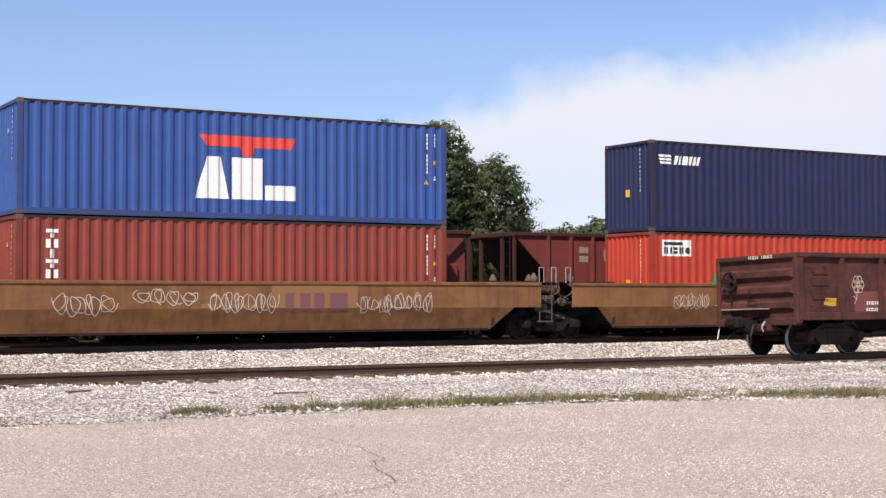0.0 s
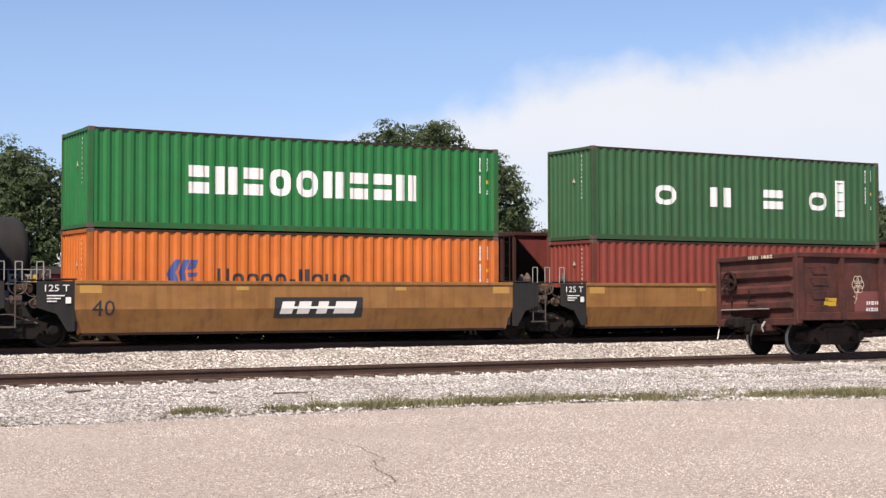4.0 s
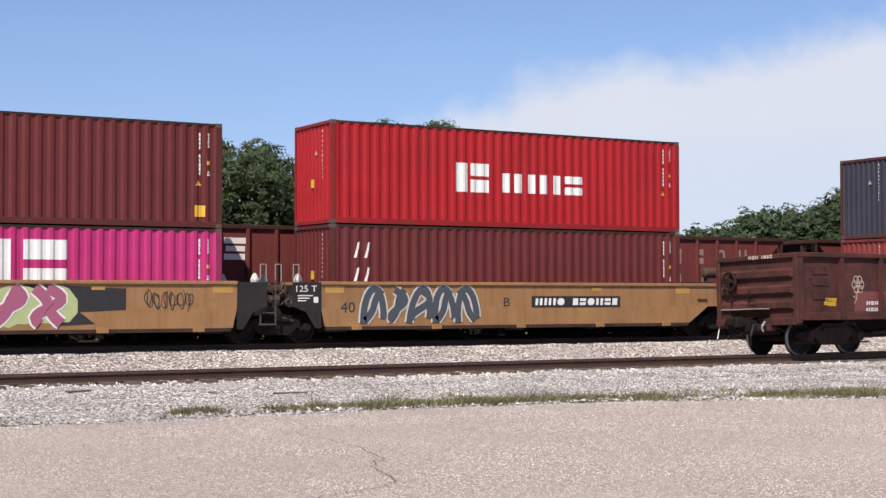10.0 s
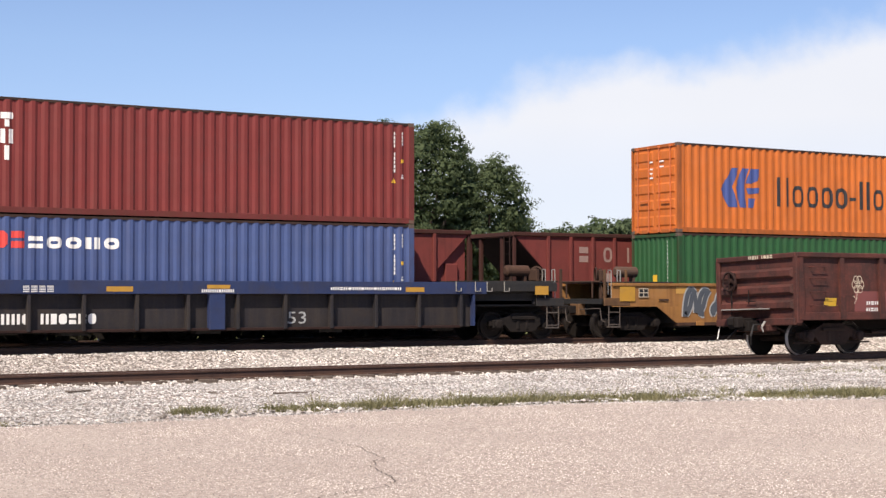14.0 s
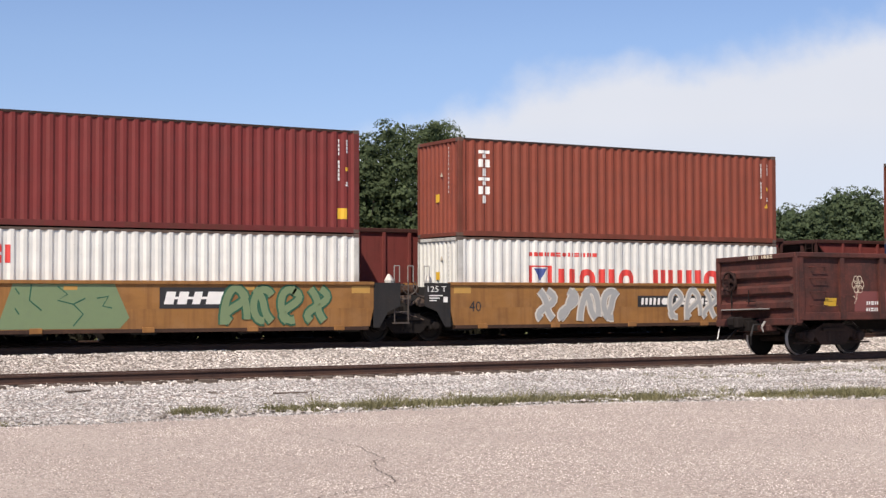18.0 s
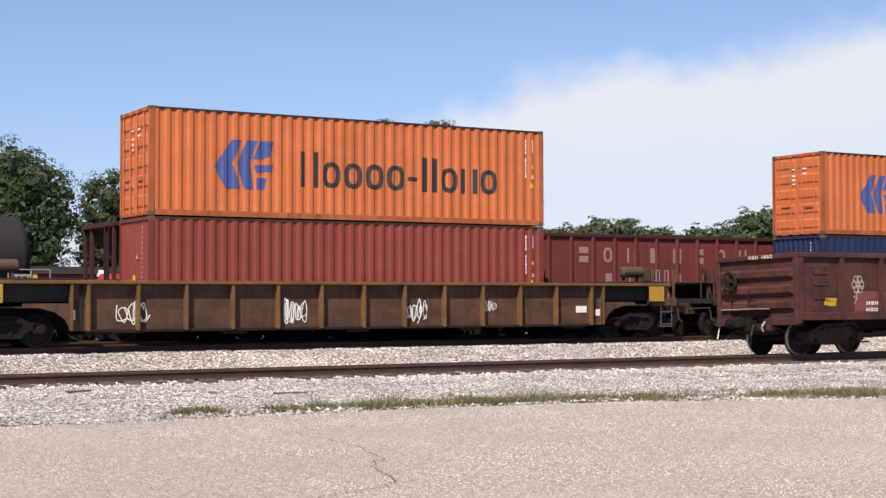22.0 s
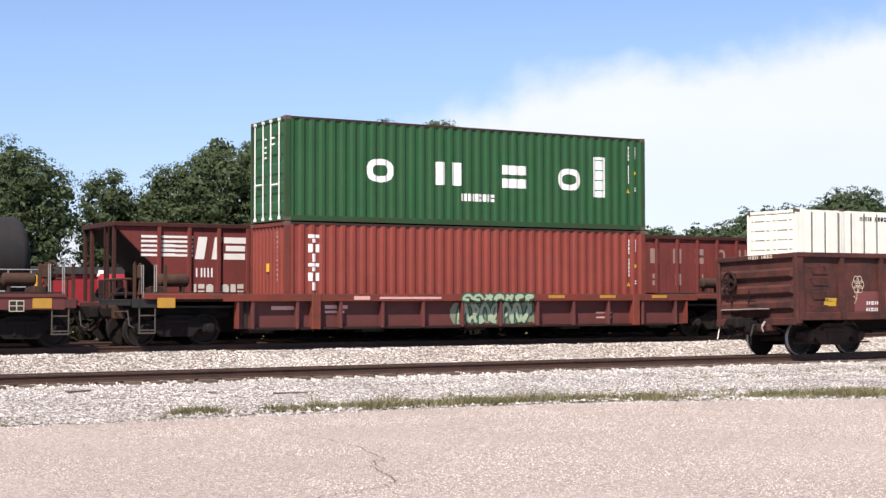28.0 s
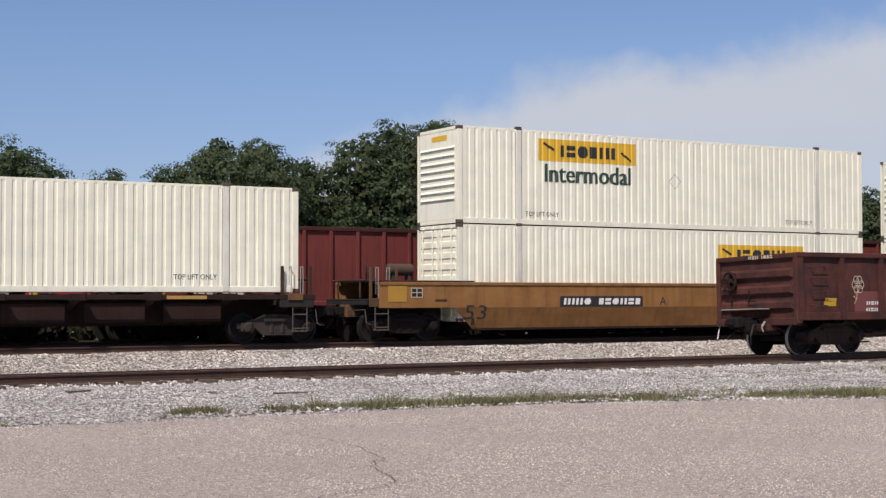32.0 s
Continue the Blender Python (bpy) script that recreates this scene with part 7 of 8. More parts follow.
# faded red ribbed well car with low sides
c28 = car(well_car, "well_car", 520.8, FADED_RED, "faded red ribbed well car with green graffiti", 7.3, ("E", 11.25), ("E", 11.25), "ribbed", None, ztop=1.36, sill_mat=MAROON_CAR, band=0.2)
post = cached("red_post", lambda: Build().box(-0.13, 0.13, -1.49, -1.26, 0.40, 1.37, 0.012).mesh("bolster_post"))
for q in (-5.35, 5.6):
    part("bolster_post", post, FADED_RED, c28.t, "bright faded red post", pose(q, 0, 0))
wild(c28, -0.75, 0.46, 1.85, 1.13, 7, 131, SAGE_L, DARKGREEN_L, SAGE_DIM_L, 0.10, "pale green graffiti")
c28("faded_print", [rect(-6.6, 0.93, -5.9, 1.03), rect(-5.0, 0.95, -4.3, 1.05), rect(-5.0, 0.83, -4.4, 0.9)], ROSE_L, "worn pale print as plain bars")
c28("car_label", [rect(4.2, 0.62, 4.8, 0.67), rect(4.2, 0.77, 4.8, 0.82)], ROSE_L, "small framed label")
ck28 = Brush(c28.t, Skin(lambda x, z: -1.472), 0.0)
ck28("yellow_mark", [rect(2.3, 1.24, 2.9, 1.33), rect(4.2, 1.24, 4.8, 1.33), rect(6.2, 1.24, 6.8, 1.33)], END_GOLD, "small gold panel")
wild(ck28, -0.7, 1.17, 1.8, 1.35, 7, 132, SAGE_L, DARKGREEN_L, None, 0.07, "pale green graffiti")
ck28("small_print", [rect(-3.4, 1.22, -1.4, 1.28), rect(-4.2, 1.2, -3.7, 1.3)], ROSE_L, "small pale print as plain bars")
b = stack_box(520.8, WELL, HC, "brown", "red-brown corrugated freight container with an upright white name")
column(b, -5.46, 1.42, -5.13, 3.0, 6)
b = stack_box(520.8, WELL + HC + 0.015, HC, "uasc", "dark green corrugated freight container with spaced white shapes", door="left", rods=WHITE_L)
gulf_word(b, -3.66, 4.52, 3.7, 5.19, 4.17, 4.64, 4.35, 5.59)
b("small_print", letters(-0.57, 4.08, 0.58, 4.3, "UUUNUEONE", 0.3), WHITE_L, "small white print as plain bars")

# three-unit spine car
SP = 16.33
sp1 = car(spine_car, "spine_car", 541.52, "rusty brown spine car under a white container", ("E", 9.5), ("J", 9.05), 8)
sp1("car_number", letters(0.6, 1.22, 2.8, 1.33, "INNN  NUOENO", 0.3), DIRTWHITE_L, "car number as plain bars")
sp2 = car(spine_car, "spine_car", 559.6, "empty rusty spine car with bare cross arms", ("J", 9.03), ("J", 9.05), 8)
number(sp2, "53", 1.2, 1.22, 1.55, 1.32, WHITE_L)
sp2("reflector", [rect(-0.55, 1.345, -0.05, 1.43)], decal_mat("lime_reflector", (0.5, 0.75, 0.03)), "bright lime reflector plate")
sp3 = car(spine_car, "spine_car", 577.7, "rusty brown spine car under a white container", ("J", 9.05), ("E", 9.5), 8)
sp3("car_number", letters(-2.4, 1.22, -0.2, 1.33, "INNN  NUOENO", 0.3), DIRTWHITE_L, "car number as plain bars")


LIFT = paint("scuffed_white", (0.78, 0.74, 0.64), 0.5, 0.2, 0.4, 0.3)


def box53(cx, z0, label, style, door):
    h = 2.87
    t, skin = container("domestic_container", cx, z0, h, BOX[style], label, SP, door, style, group="white domestic containers", rods=BOX[style], seed=int(cx))
    TRAIN.append(t)
    b = Brush(t, skin, z0)
    if door != "left":
        lv = cached("louvre", lambda: Build().add([(0.02, -1.0, 0), (0.02, 1.0, 0), (-0.05, 1.0, 0.0), (-0.05, -1.0, 0.0), (0.02, -1.0, 0.10), (0.02, 1.0, 0.10)], [(0, 1, 2, 3), (3, 2, 5, 4), (0, 3, 4), (1, 5, 2)]).mesh("louvre"))
        bk = cached("louvre_back", lambda: Build().box(-0.006, 0.024, -1.1, 1.1, 0.14, 2.76, 0.004).mesh("end_skin"))
        part("end_skin", bk, BOX[style], t, "", pose(-SP / 2 + 0.02, 0, 0))
        for i in range(8):
            part("louvre", lv, BOX[style], t, "", pose(-SP / 2 + 0.014, 0, 0.72 + 0.215 * i))
        ob = lay("end_label", [rect(-0.35, 2.48, 0.55, 2.64)], YELLOW_L, t, Skin(lambda x, z: 0.0), "small yellow label", 0.0)
        ob.matrix_basis = pose(-SP / 2 + 0.008, 0, 0, 0, 0, -90)
    lp = cached(("liftpost", style), lambda: Build().box(-0.09, 0.09, -WID - 0.012, -WID + 0.04, 0.02, 2.87, 0.008).mesh("lift_post"))
    cp = cached("liftcap", lambda: Build().box(-0.1, 0.1, -WID - 0.018, -WID + 0.1, 2.83, 2.93, 0.01).mesh("lift_casting"))
    for q in (-6.05, 6.05):
        part("lift_post", lp, LIFT, t, "", pose(q, 0, 0))
        lay("post_seam", [rect(q - 0.115, 0.18, q - 0.095, 2.78), rect(q + 0.095, 0.18, q + 0.115, 2.78)], GREY_L, t, skin, "thin dark seam beside the post")
        part("lift_casting", cp, CAST, t, "", pose(q, 0, 0))
    return b


b = box53(541.52, 1.37, "white ribbed domestic container with grey seams", "emp", "left")
gap = decal_mat("seam_grey", (0.16, 0.155, 0.15))
n = 26
x0, p = -SP / 2 + 0.16, (SP - 0.32) / 26
b("seam_strip", [rect(x0 + p * (i + 0.85), 1.37 + 0.18, x0 + p * (i + 0.99), 1.37 + 2.79) for i in range(n)], gap, "grey recessed seams")
b("logo_panel", [rect(3.32, 3.12, 4.64, 4.02)], decal_mat("tan_panel", (0.30, 0.19, 0.08), 0.5), "tan logo panel")
ob = b("logo_shape", letters(3.38, 3.2, 4.0, 3.95, "E", 0.3) + letters(4.02, 3.3, 4.6, 3.8, "MO", 0.3), BLACK_L, "dark logo shapes")
raise_by(ob, 0.006)
PLACARD_L = decal_mat("pale_grey_marking", (0.56, 0.55, 0.52))
for z in (2.70, 3.22):
    b("hazard_diamond", [[(-0.38, z - 0.2), (-0.2, z), (-0.38, z + 0.2), (-0.56, z)]], PLACARD_L, "grey diamond placard")
b("placard", [rect(-0.54, 3.62, -0.22, 3.92)], PLACARD_L, "square grey placard")
b("print_code", letters(-5.2, 3.9, -3.6, 4.05, "NNNU NUOENO", 0.3), BLACK_L, "small black code as plain bars")
b = box53(577.7, 1.40, "white corrugated domestic container with a yellow name panel", "jbh", "right")


def hunt(b, x0, z0, x1, z1, inter=None):
    b("name_panel", [rect(x0, z0, x1, z1)], YELLOW_L, "yellow name panel")
    w, h = x1 - x0, z1 - z0
    ob = b("name_shape", letters(x0 + w * 0.22, z0 + h * 0.22, x1 - w * 0.22, z1 - h * 0.25, "IEOUNI", 0.3) + [[(x0 + 0.2, z1 - 0.1), (x0 + 0.6, z1 - 0.3), (x0 + 0.55, z1 - 0.36), (x0 + 0.16, z1 - 0.16)], [(x1 - 0.2, z0 + 0.1), (x1 - 0.6, z0 + 0.35), (x1 - 0.55, z0 + 0.4), (x1 - 0.16, z0 + 0.16)]], BLACK_L, "dark letter-like shapes and scroll strokes")
    raise_by(ob, 0.005)
    if inter:
        b("lettering", words("Intermodal", *inter) + words("Intermodal", inter[0] + 0.045, inter[1] + 0.006, inter[2] + 0.045, inter[3] + 0.006), INK_L, "bold dark green word Intermodal")


hunt(b, -5.39, 3.32, -1.67, 4.02, (-5.19, 2.74, -1.86, 3.28))
b("lift_note", words("TOP LIFT ONLY", -6.0 + 0.2, 1.74, -4.6, 1.88), BLACK_L, "small words TOP LIFT ONLY")
b("lift_note", words("TOP LIFT ONLY", 4.6, 1.74, 5.8, 1.88), BLACK_L, "small words TOP LIFT ONLY")
b("print_code", letters(-7.0, 3.95, -6.4, 4.1, "NNO", 0.3) + letters(-5.8, 4.06, -5.0, 4.14, "NNNUNUO", 0.3), GREY_L, "small grey print as plain bars")
b("hazard_diamond", [s for s in stroke([(-0.1, 1.8), (0.12, 2.0), (-0.1, 2.2), (-0.32, 2.0)], 0.02, True)], GREY_L, "thin grey diamond placard")

# yellow long wells with white double stacks
c32 = car(well_car, "well_car", 599.12, TTX, "weathered yellow well car with a number panel", 7.65, ("E", 11.9), ("J", J53))
plate(c32, -4.7, 0.98, -1.57, 1.3, "INNO UEONEU", 0.15)
number(c32, "53", -8.03, 0.62, -7.28, 1.04, BLACK_L)
number(c32, "A", -0.9, 1.02, -0.65, 1.28, BLACK_L)
car(well_car, "well_car", 599.12 + 19.8, TTX, "weathered yellow well car under white containers", 7.65, ("J", J53), ("E", E53))
for cx in (599.12, 618.92):
    b = box53(cx, 0.55, "white corrugated domestic container low in a well car", "jbh", "left")
    hunt(b, 1.66, 2.37, 5.4, 2.97)
    b = box53(cx, 0.55 + 2.885, "white corrugated domestic container with a yellow name panel", "jbh", "right")
    hunt(b, -5.34, 5.39, -1.67, 6.06, (-5.12, 4.75, -1.9, 5.3))
    b("lift_note", words("TOP LIFT ONLY", -5.8, 3.7, -4.6, 3.84), BLACK_L, "small words TOP LIFT ONLY")
    b("lift_note", words("TOP LIFT ONLY", 4.6, 3.7, 5.8, 3.84), BLACK_L, "small words TOP LIFT ONLY")
    b("hazard_diamond", [s for s in stroke([(-0.1, 4.7), (0.12, 4.95), (-0.1, 5.2), (-0.32, 4.95)], 0.025, True)], GREY_L, "thin grey diamond placard")


def rolled(t):
    """Metres that the train has gone at t seconds: it slows a little."""
    return 17.9328 * t - 0.0070789 * t ** 2 + 7.486e-5 * t ** 3


# ---- cars that stand still ----
def hopper(x0, label, marks):
    """Open hopper, near left corner at x0; 11.9 m long."""
    L, W, zt, zs = 11.86, 1.416, 3.43, 1.16
    t = thing("hopper_car", pose(x0, YARD, 0), label, "hopper car", "standing hopper cars")
    side = [(0.05, zt - 0.1), (1.28, 2.13), (1.28, zs), (L - 1.28, zs), (L - 1.28, 2.13), (L - 0.05, zt - 0.1)]
    sm = cached("hop_side", lambda: Build().prism(side, -W, -W + 0.03).mesh("side_sheet"))
    tc = cached("hop_chord", lambda: Build().box(0, L, -W - 0.07, -W + 0.09, zt - 0.13, zt, 0.015).mesh("top_chord"))
    sl = cached("hop_sill", lambda: Build().box(0, L, -W - 0.05, -W + 0.1, zs - 0.25, zs, 0.015).mesh("side_sill"))
    rb = cached("hop_rib", lambda: Build().box(-0.055, 0.055, -W - 0.085, -W, zs, zt - 0.13, 0.012).mesh("side_rib"))
    flip = Matrix.Diagonal((1, -1, 1, 1))
    for m in (Matrix.Identity(4), flip):
        part("side_sheet", sm, HOPPER, t, "", m)
        part("top_chord", tc, RIM, t, "", m)
        part("side_sill", sl, HOPPER, t, "", m)
        for i in range(11):
            part("side_rib", rb, HOPPER, t, "", m @ pose(1.37 + (L - 2.74) * i / 10, 0, 0))
        for q in (0.06, L - 0.06):
            part("corner_post", cached("hop_post", lambda: Build().box(-0.05, 0.05, -W - 0.02, -W + 0.08, zs - 0.25, zt - 0.13, 0.01).mesh("corner_post")), RIM, t, "", m @ pose(q, 0, 0))
    slope = cached("hop_slope", lambda: Build().add([(0.1, -W + 0.03, zt - 0.15), (0.1, W - 0.03, zt - 0.15), (2.65, W - 0.03, 0.81), (2.65, -W + 0.03, 0.81), (0.1, -W + 0.03, zt - 0.19), (0.1, W - 0.03, zt - 0.19), (2.65, W - 0.03, 0.77), (2.65, -W + 0.03, 0.77)],
                    [(0, 1, 2, 3), (7, 6, 5, 4), (0, 4, 5, 1), (1, 5, 6, 2), (2, 6, 7, 3), (3, 7, 4, 0)]).mesh("slope_sheet"))
    ep = cached("hop_endposts", lambda: Build().box(0.0, 0.1, -0.75, -0.6, zs - 0.2, zt - 0.1, 0.01).box(0.0, 0.1, 0.6, 0.75, zs - 0.2, zt - 0.1, 0.01).mesh("end_post"))
    ec = cached("hop_endchord", lambda: Build().box(-0.05, 0.1, -W, W, zt - 0.14, zt - 0.002, 0.012).box(-0.1, 0.12, -W, W, zs - 0.26, zs - 0.02, 0.012).mesh("end_beam"))
    lad = cached("hop_ladder", lambda: Build().tube((-0.08, -1.33, 0.7), (-0.08, -1.33, zt - 0.1), 0.02, 6).tube((-0.08, -0.98, 0.7), (-0.08, -0.98, zt - 0.1), 0.02, 6).tube((-0.08, -1.33, 1.5), (-0.08, -0.98, 1.5), 0.015, 6).tube((-0.08, -1.33, 1.9), (-0.08, -0.98, 1.9), 0.015, 6)
                 .tube((-0.08, -1.33, 2.3), (-0.08, -0.98, 2.3), 0.015, 6).tube((-0.08, -1.33, 2.7), (-0.08, -0.98, 2.7), 0.015, 6).tube((-0.08, -1.33, 3.1), (-0.08, -0.98, 3.1), 0.015, 6).mesh("ladder"))
    turn = pose(L, 0, 0, 0, 0, 180)
    # slope sheets and ladders are coloured as dark as their shade
    for m in (Matrix.Identity(4), turn):
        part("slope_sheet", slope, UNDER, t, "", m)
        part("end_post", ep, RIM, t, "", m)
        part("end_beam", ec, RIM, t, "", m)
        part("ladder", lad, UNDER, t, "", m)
    part("end_shroud", cached("hop_shroud", lambda: Build().prism([(L - 1.28, 1.2), (L - 0.12, 1.2), (L - 0.12, zt - 0.15), (L - 1.28, zt - 0.15)], -W + 0.16, -W + 0.19).mesh("end_shroud")), HOPPER, t)
    part("end_cabinet", cached("hop_cab", lambda: Build().box(L - 0.9, L - 0.45, -1.37, -0.98, 1.16, 2.35, 0.02).mesh("end_cabinet")), HOPPER, t)
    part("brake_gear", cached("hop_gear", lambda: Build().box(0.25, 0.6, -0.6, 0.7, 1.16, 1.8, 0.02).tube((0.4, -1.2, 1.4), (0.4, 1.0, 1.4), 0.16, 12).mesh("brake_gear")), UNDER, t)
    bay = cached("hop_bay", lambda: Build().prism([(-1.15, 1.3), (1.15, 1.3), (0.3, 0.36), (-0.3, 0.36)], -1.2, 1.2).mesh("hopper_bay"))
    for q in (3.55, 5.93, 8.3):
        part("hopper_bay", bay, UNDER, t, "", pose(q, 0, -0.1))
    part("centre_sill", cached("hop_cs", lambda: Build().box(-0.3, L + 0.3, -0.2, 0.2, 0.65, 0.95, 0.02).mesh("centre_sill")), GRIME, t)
    for q in (1.4, L - 1.4):
        truck(t, q)
    coupler(t, -0.68, -1, 0.86)
    coupler(t, L + 0.68, 1, 0.86)
    skin = Skin(lambda x, z: -W)
    k = 0.885
    fit = lambda q: [(x * k, 1.22 + (z - 1.22) * k) for x, z in q]
    marks(lambda nm, polys, mat, lb: lay(nm, [[fit(g) for g in q] if grouped(q) else fit(q) for q in polys], mat, t, skin, lb))
    return t


def marks_a(b):
    # striped logo, block shapes and a number, all interrupted by the ribs as painted
    b("logo_stripe", [rect(0.95, 2.62 + 0.15 * i, 2.72, 2.70 + 0.15 * i) for i in range(5)] + [rect(1.5, 2.70, 2.1, 2.72), rect(1.5, 2.85, 2.1, 2.87), rect(1.5, 3.0, 2.1, 3.02)], WHITE_L, "white striped logo")
    b("logo_shape", [[(2.78, 2.54), (3.1, 2.54), (3.22, 3.28), (2.9, 3.28)], [(3.36, 2.54), (3.62, 2.54), (3.74, 3.28), (3.48, 3.28)], rect(3.8, 2.54, 4.55, 2.74), rect(3.86, 2.82, 4.55, 3.0), rect(3.8, 3.08, 4.6, 3.28)], WHITE_L, "bold white block shapes")
    b("initials", letters(2.82, 1.95, 3.4, 2.25, "NM", 0.2), WHITE_L, "two small white shapes")
    b("car_number", letters(2.75, 1.36, 4.5, 1.72, "IEO OUE", 0.28), DIRTWHITE_L, "car number as plain bars")
    b("yellow_mark", [rect(1.55, 1.25, 1.75, 1.6)], YELLOW_L, "yellow label")


def marks_b(b):
    for i in range(8):
        x = 3.0 + 1.14 * i
        b("name_shape", letters(x, 2.62, x + 0.42, 3.2, "ERNINERN"[i], 0.2), FAINT_L, "faded spaced white letter-like shape")
        if i in (1, 2, 3, 4, 5):
            b("number_mark", letters(x + 0.1, 1.75, x + 0.4, 2.2, "IREIN"[i - 1], 0.2), FAINT_L, "faded white number bar")


hopper(12.83, "oxide red ribbed open hopper car with white striped logo", marks_a)
hopper(26.33, "oxide red open hopper car with faded spaced white shapes", marks_b)
hopper(39.83, "oxide red ribbed open hopper car on the yard track", lambda b: None)


def tank_car(x1):
    t = thing("tank_car", pose(x1, YARD, 0), "black tank car standing on the yard track", "tank car")
    L = 12.4
    tm = Build().lathe((0, 0, 2.28), (-1, 0, 0), [(0.0, 0.001), (0.03, 0.53), (0.09, 0.93), (0.20, 1.17), (0.37, 1.275), (L - 0.66, 1.275), (L - 0.37, 1.13), (L - 0.16, 0.84), (L - 0.04, 0.44), (L, 0.001)], 40).mesh("tank", True)
    part("tank", tm, paint("tank_black", (0.040, 0.038, 0.038), 0.75, 0.3, 0.3, 0.1), t)
    part("end_sill", Build().box(-L + 0.5, 0.9, -0.25, 0.25, 0.76, 1.07, 0.02).box(0.18, 0.9, -1.24, 1.24, 0.89, 1.07, 0.02).mesh("end_sill"), OXIDE, t)
    part("handrail", Build().tube((-L, -1.33, 2.04), (0.35, -1.33, 2.04), 0.02, 6).tube((0.35, -1.33, 2.04), (0.35, -1.33, 1.02), 0.02, 6).tube((-0.8, -1.33, 2.04), (-0.8, -1.33, 1.02), 0.02, 6).tube((-0.18, -1.33, 2.04), (-0.18, -1.33, 1.02), 0.02, 6).mesh("handrail"), GALV, t, "pale steel handrail")
    part("side_step", Build().box(-0.8, 0.35, -1.33, -1.15, 0.98, 1.03).box(-2.1, -0.8, -1.28, -0.9, 1.11, 1.47, 0.02).mesh("side_step"), GALV, t)
    part("yellow_band", Build().box(-0.2, 0.0, -1.31, -1.24, 1.2, 1.9).mesh("yellow_band"), YELLOW_L, t, "yellow end marker")
    B = Build()
    for k in range(4):
        B.box(-0.72 + 0.16 * k, -0.60 + 0.16 * k, -1.30, -1.27, 1.62, 1.70)
        B.box(-0.72 + 0.16 * k, -0.60 + 0.16 * k, -1.30, -1.27, 1.78, 1.86)
    part("print_panel", Build().box(-0.8, -0.05, -1.285, -1.25, 1.55, 1.93).mesh("print_panel"), GREY_L, t, "grey printed panel")
    tagged(part("panel_print", B.mesh("panel_print"), BLACK_L, t, "small print as plain bars"), kind="stuff")
    part("manway", Build().tube((-L / 2, 0, 3.5), (-L / 2, 0, 3.81), 0.36, 16).mesh("manway"), DARK, t)
    for q in (-0.9, -L + 1.45):
        truck(t, q)
    coupler(t, 1.2, 1, 0.86)


tank_car(10.75)


def red_wagon():
    t = thing("maintenance_wagon", pose(17.0, 22.5, 0), "red maintenance wagon with a dark grey roof", "wagon")
    R = paint("wagon_red", (0.50, 0.035, 0.05), 0.5, 0.3, 0.2, 0.1)
    part("body", Build().box(-5, 5, -1.4, 1.4, 0.55, 2.25, 0.05).mesh("body"), R, t)
    part("roof", Build().slab([(-1.5, 2.25), (1.5, 2.25), (1.35, 2.55), (-1.35, 2.55)], -5.1, 5.1).mesh("roof"), DARK, t, "dark grey roof")
    for q in (-3.4, -1.2, 1.2, 3.4):
        part("window", Build().box(q - 0.45, q + 0.45, -1.43, -1.38, 1.0, 1.5, 0.01).mesh("window"), BLACK_L, t, "dark window")
    for q in (-3.5, 3.5):
        truck(t, q, -0.35)
    part("frame", Build().box(-5, 5, -1.1, 1.1, 0.3, 0.55, 0.02).mesh("frame"), DARK, t)
    part("hose_reel", Build().lathe((1.6, -1.7, 1.2), (0, 1, 0), [(0, 0.001), (0, 0.5), (0.3, 0.5), (0.3, 0.001)], 18).mesh("hose_reel"), R, t)


red_wagon()


def blue_pump():
    t = thing("pump_cabinet", pose(18.1, 20.6, -0.6), "narrow blue pump cabinet with a white cover behind the yard track", "cabinet")
    part("body", Build().box(-0.16, 0.16, -0.2, 0.2, 0.0, 2.75, 0.03).mesh("body"), paint("pump_blue", (0.03, 0.07, 0.20)), t)
    part("cover", Build().slab([(-0.2, 2.75), (0.2, 2.75), (0.12, 2.85), (-0.05, 3.0), (-0.16, 2.88)], -0.2, 0.2).mesh("cover"), WHITE_L, t, "white folded cover")

    d = thing("red_drum", pose(17.65, 18.0, -0.6), "red drum on a stand behind the yard track", "drum")
    part("shell", Build().lathe((-0.5, 0, 2.31), (1, 0, 0), [(0, 0.001), (0, 0.42), (0.06, 0.50), (0.94, 0.50), (1.0, 0.42), (1.0, 0.001)], 24).mesh("shell", True), paint("drum_red", (0.52, 0.035, 0.05)), d)
    part("stand", Build().box(-0.4, -0.3, -0.4, 0.4, 0, 2.01, 0.01).box(0.3, 0.4, -0.4, 0.4, 0, 2.01, 0.01).mesh("stand"), DARK, d)


blue_pump()


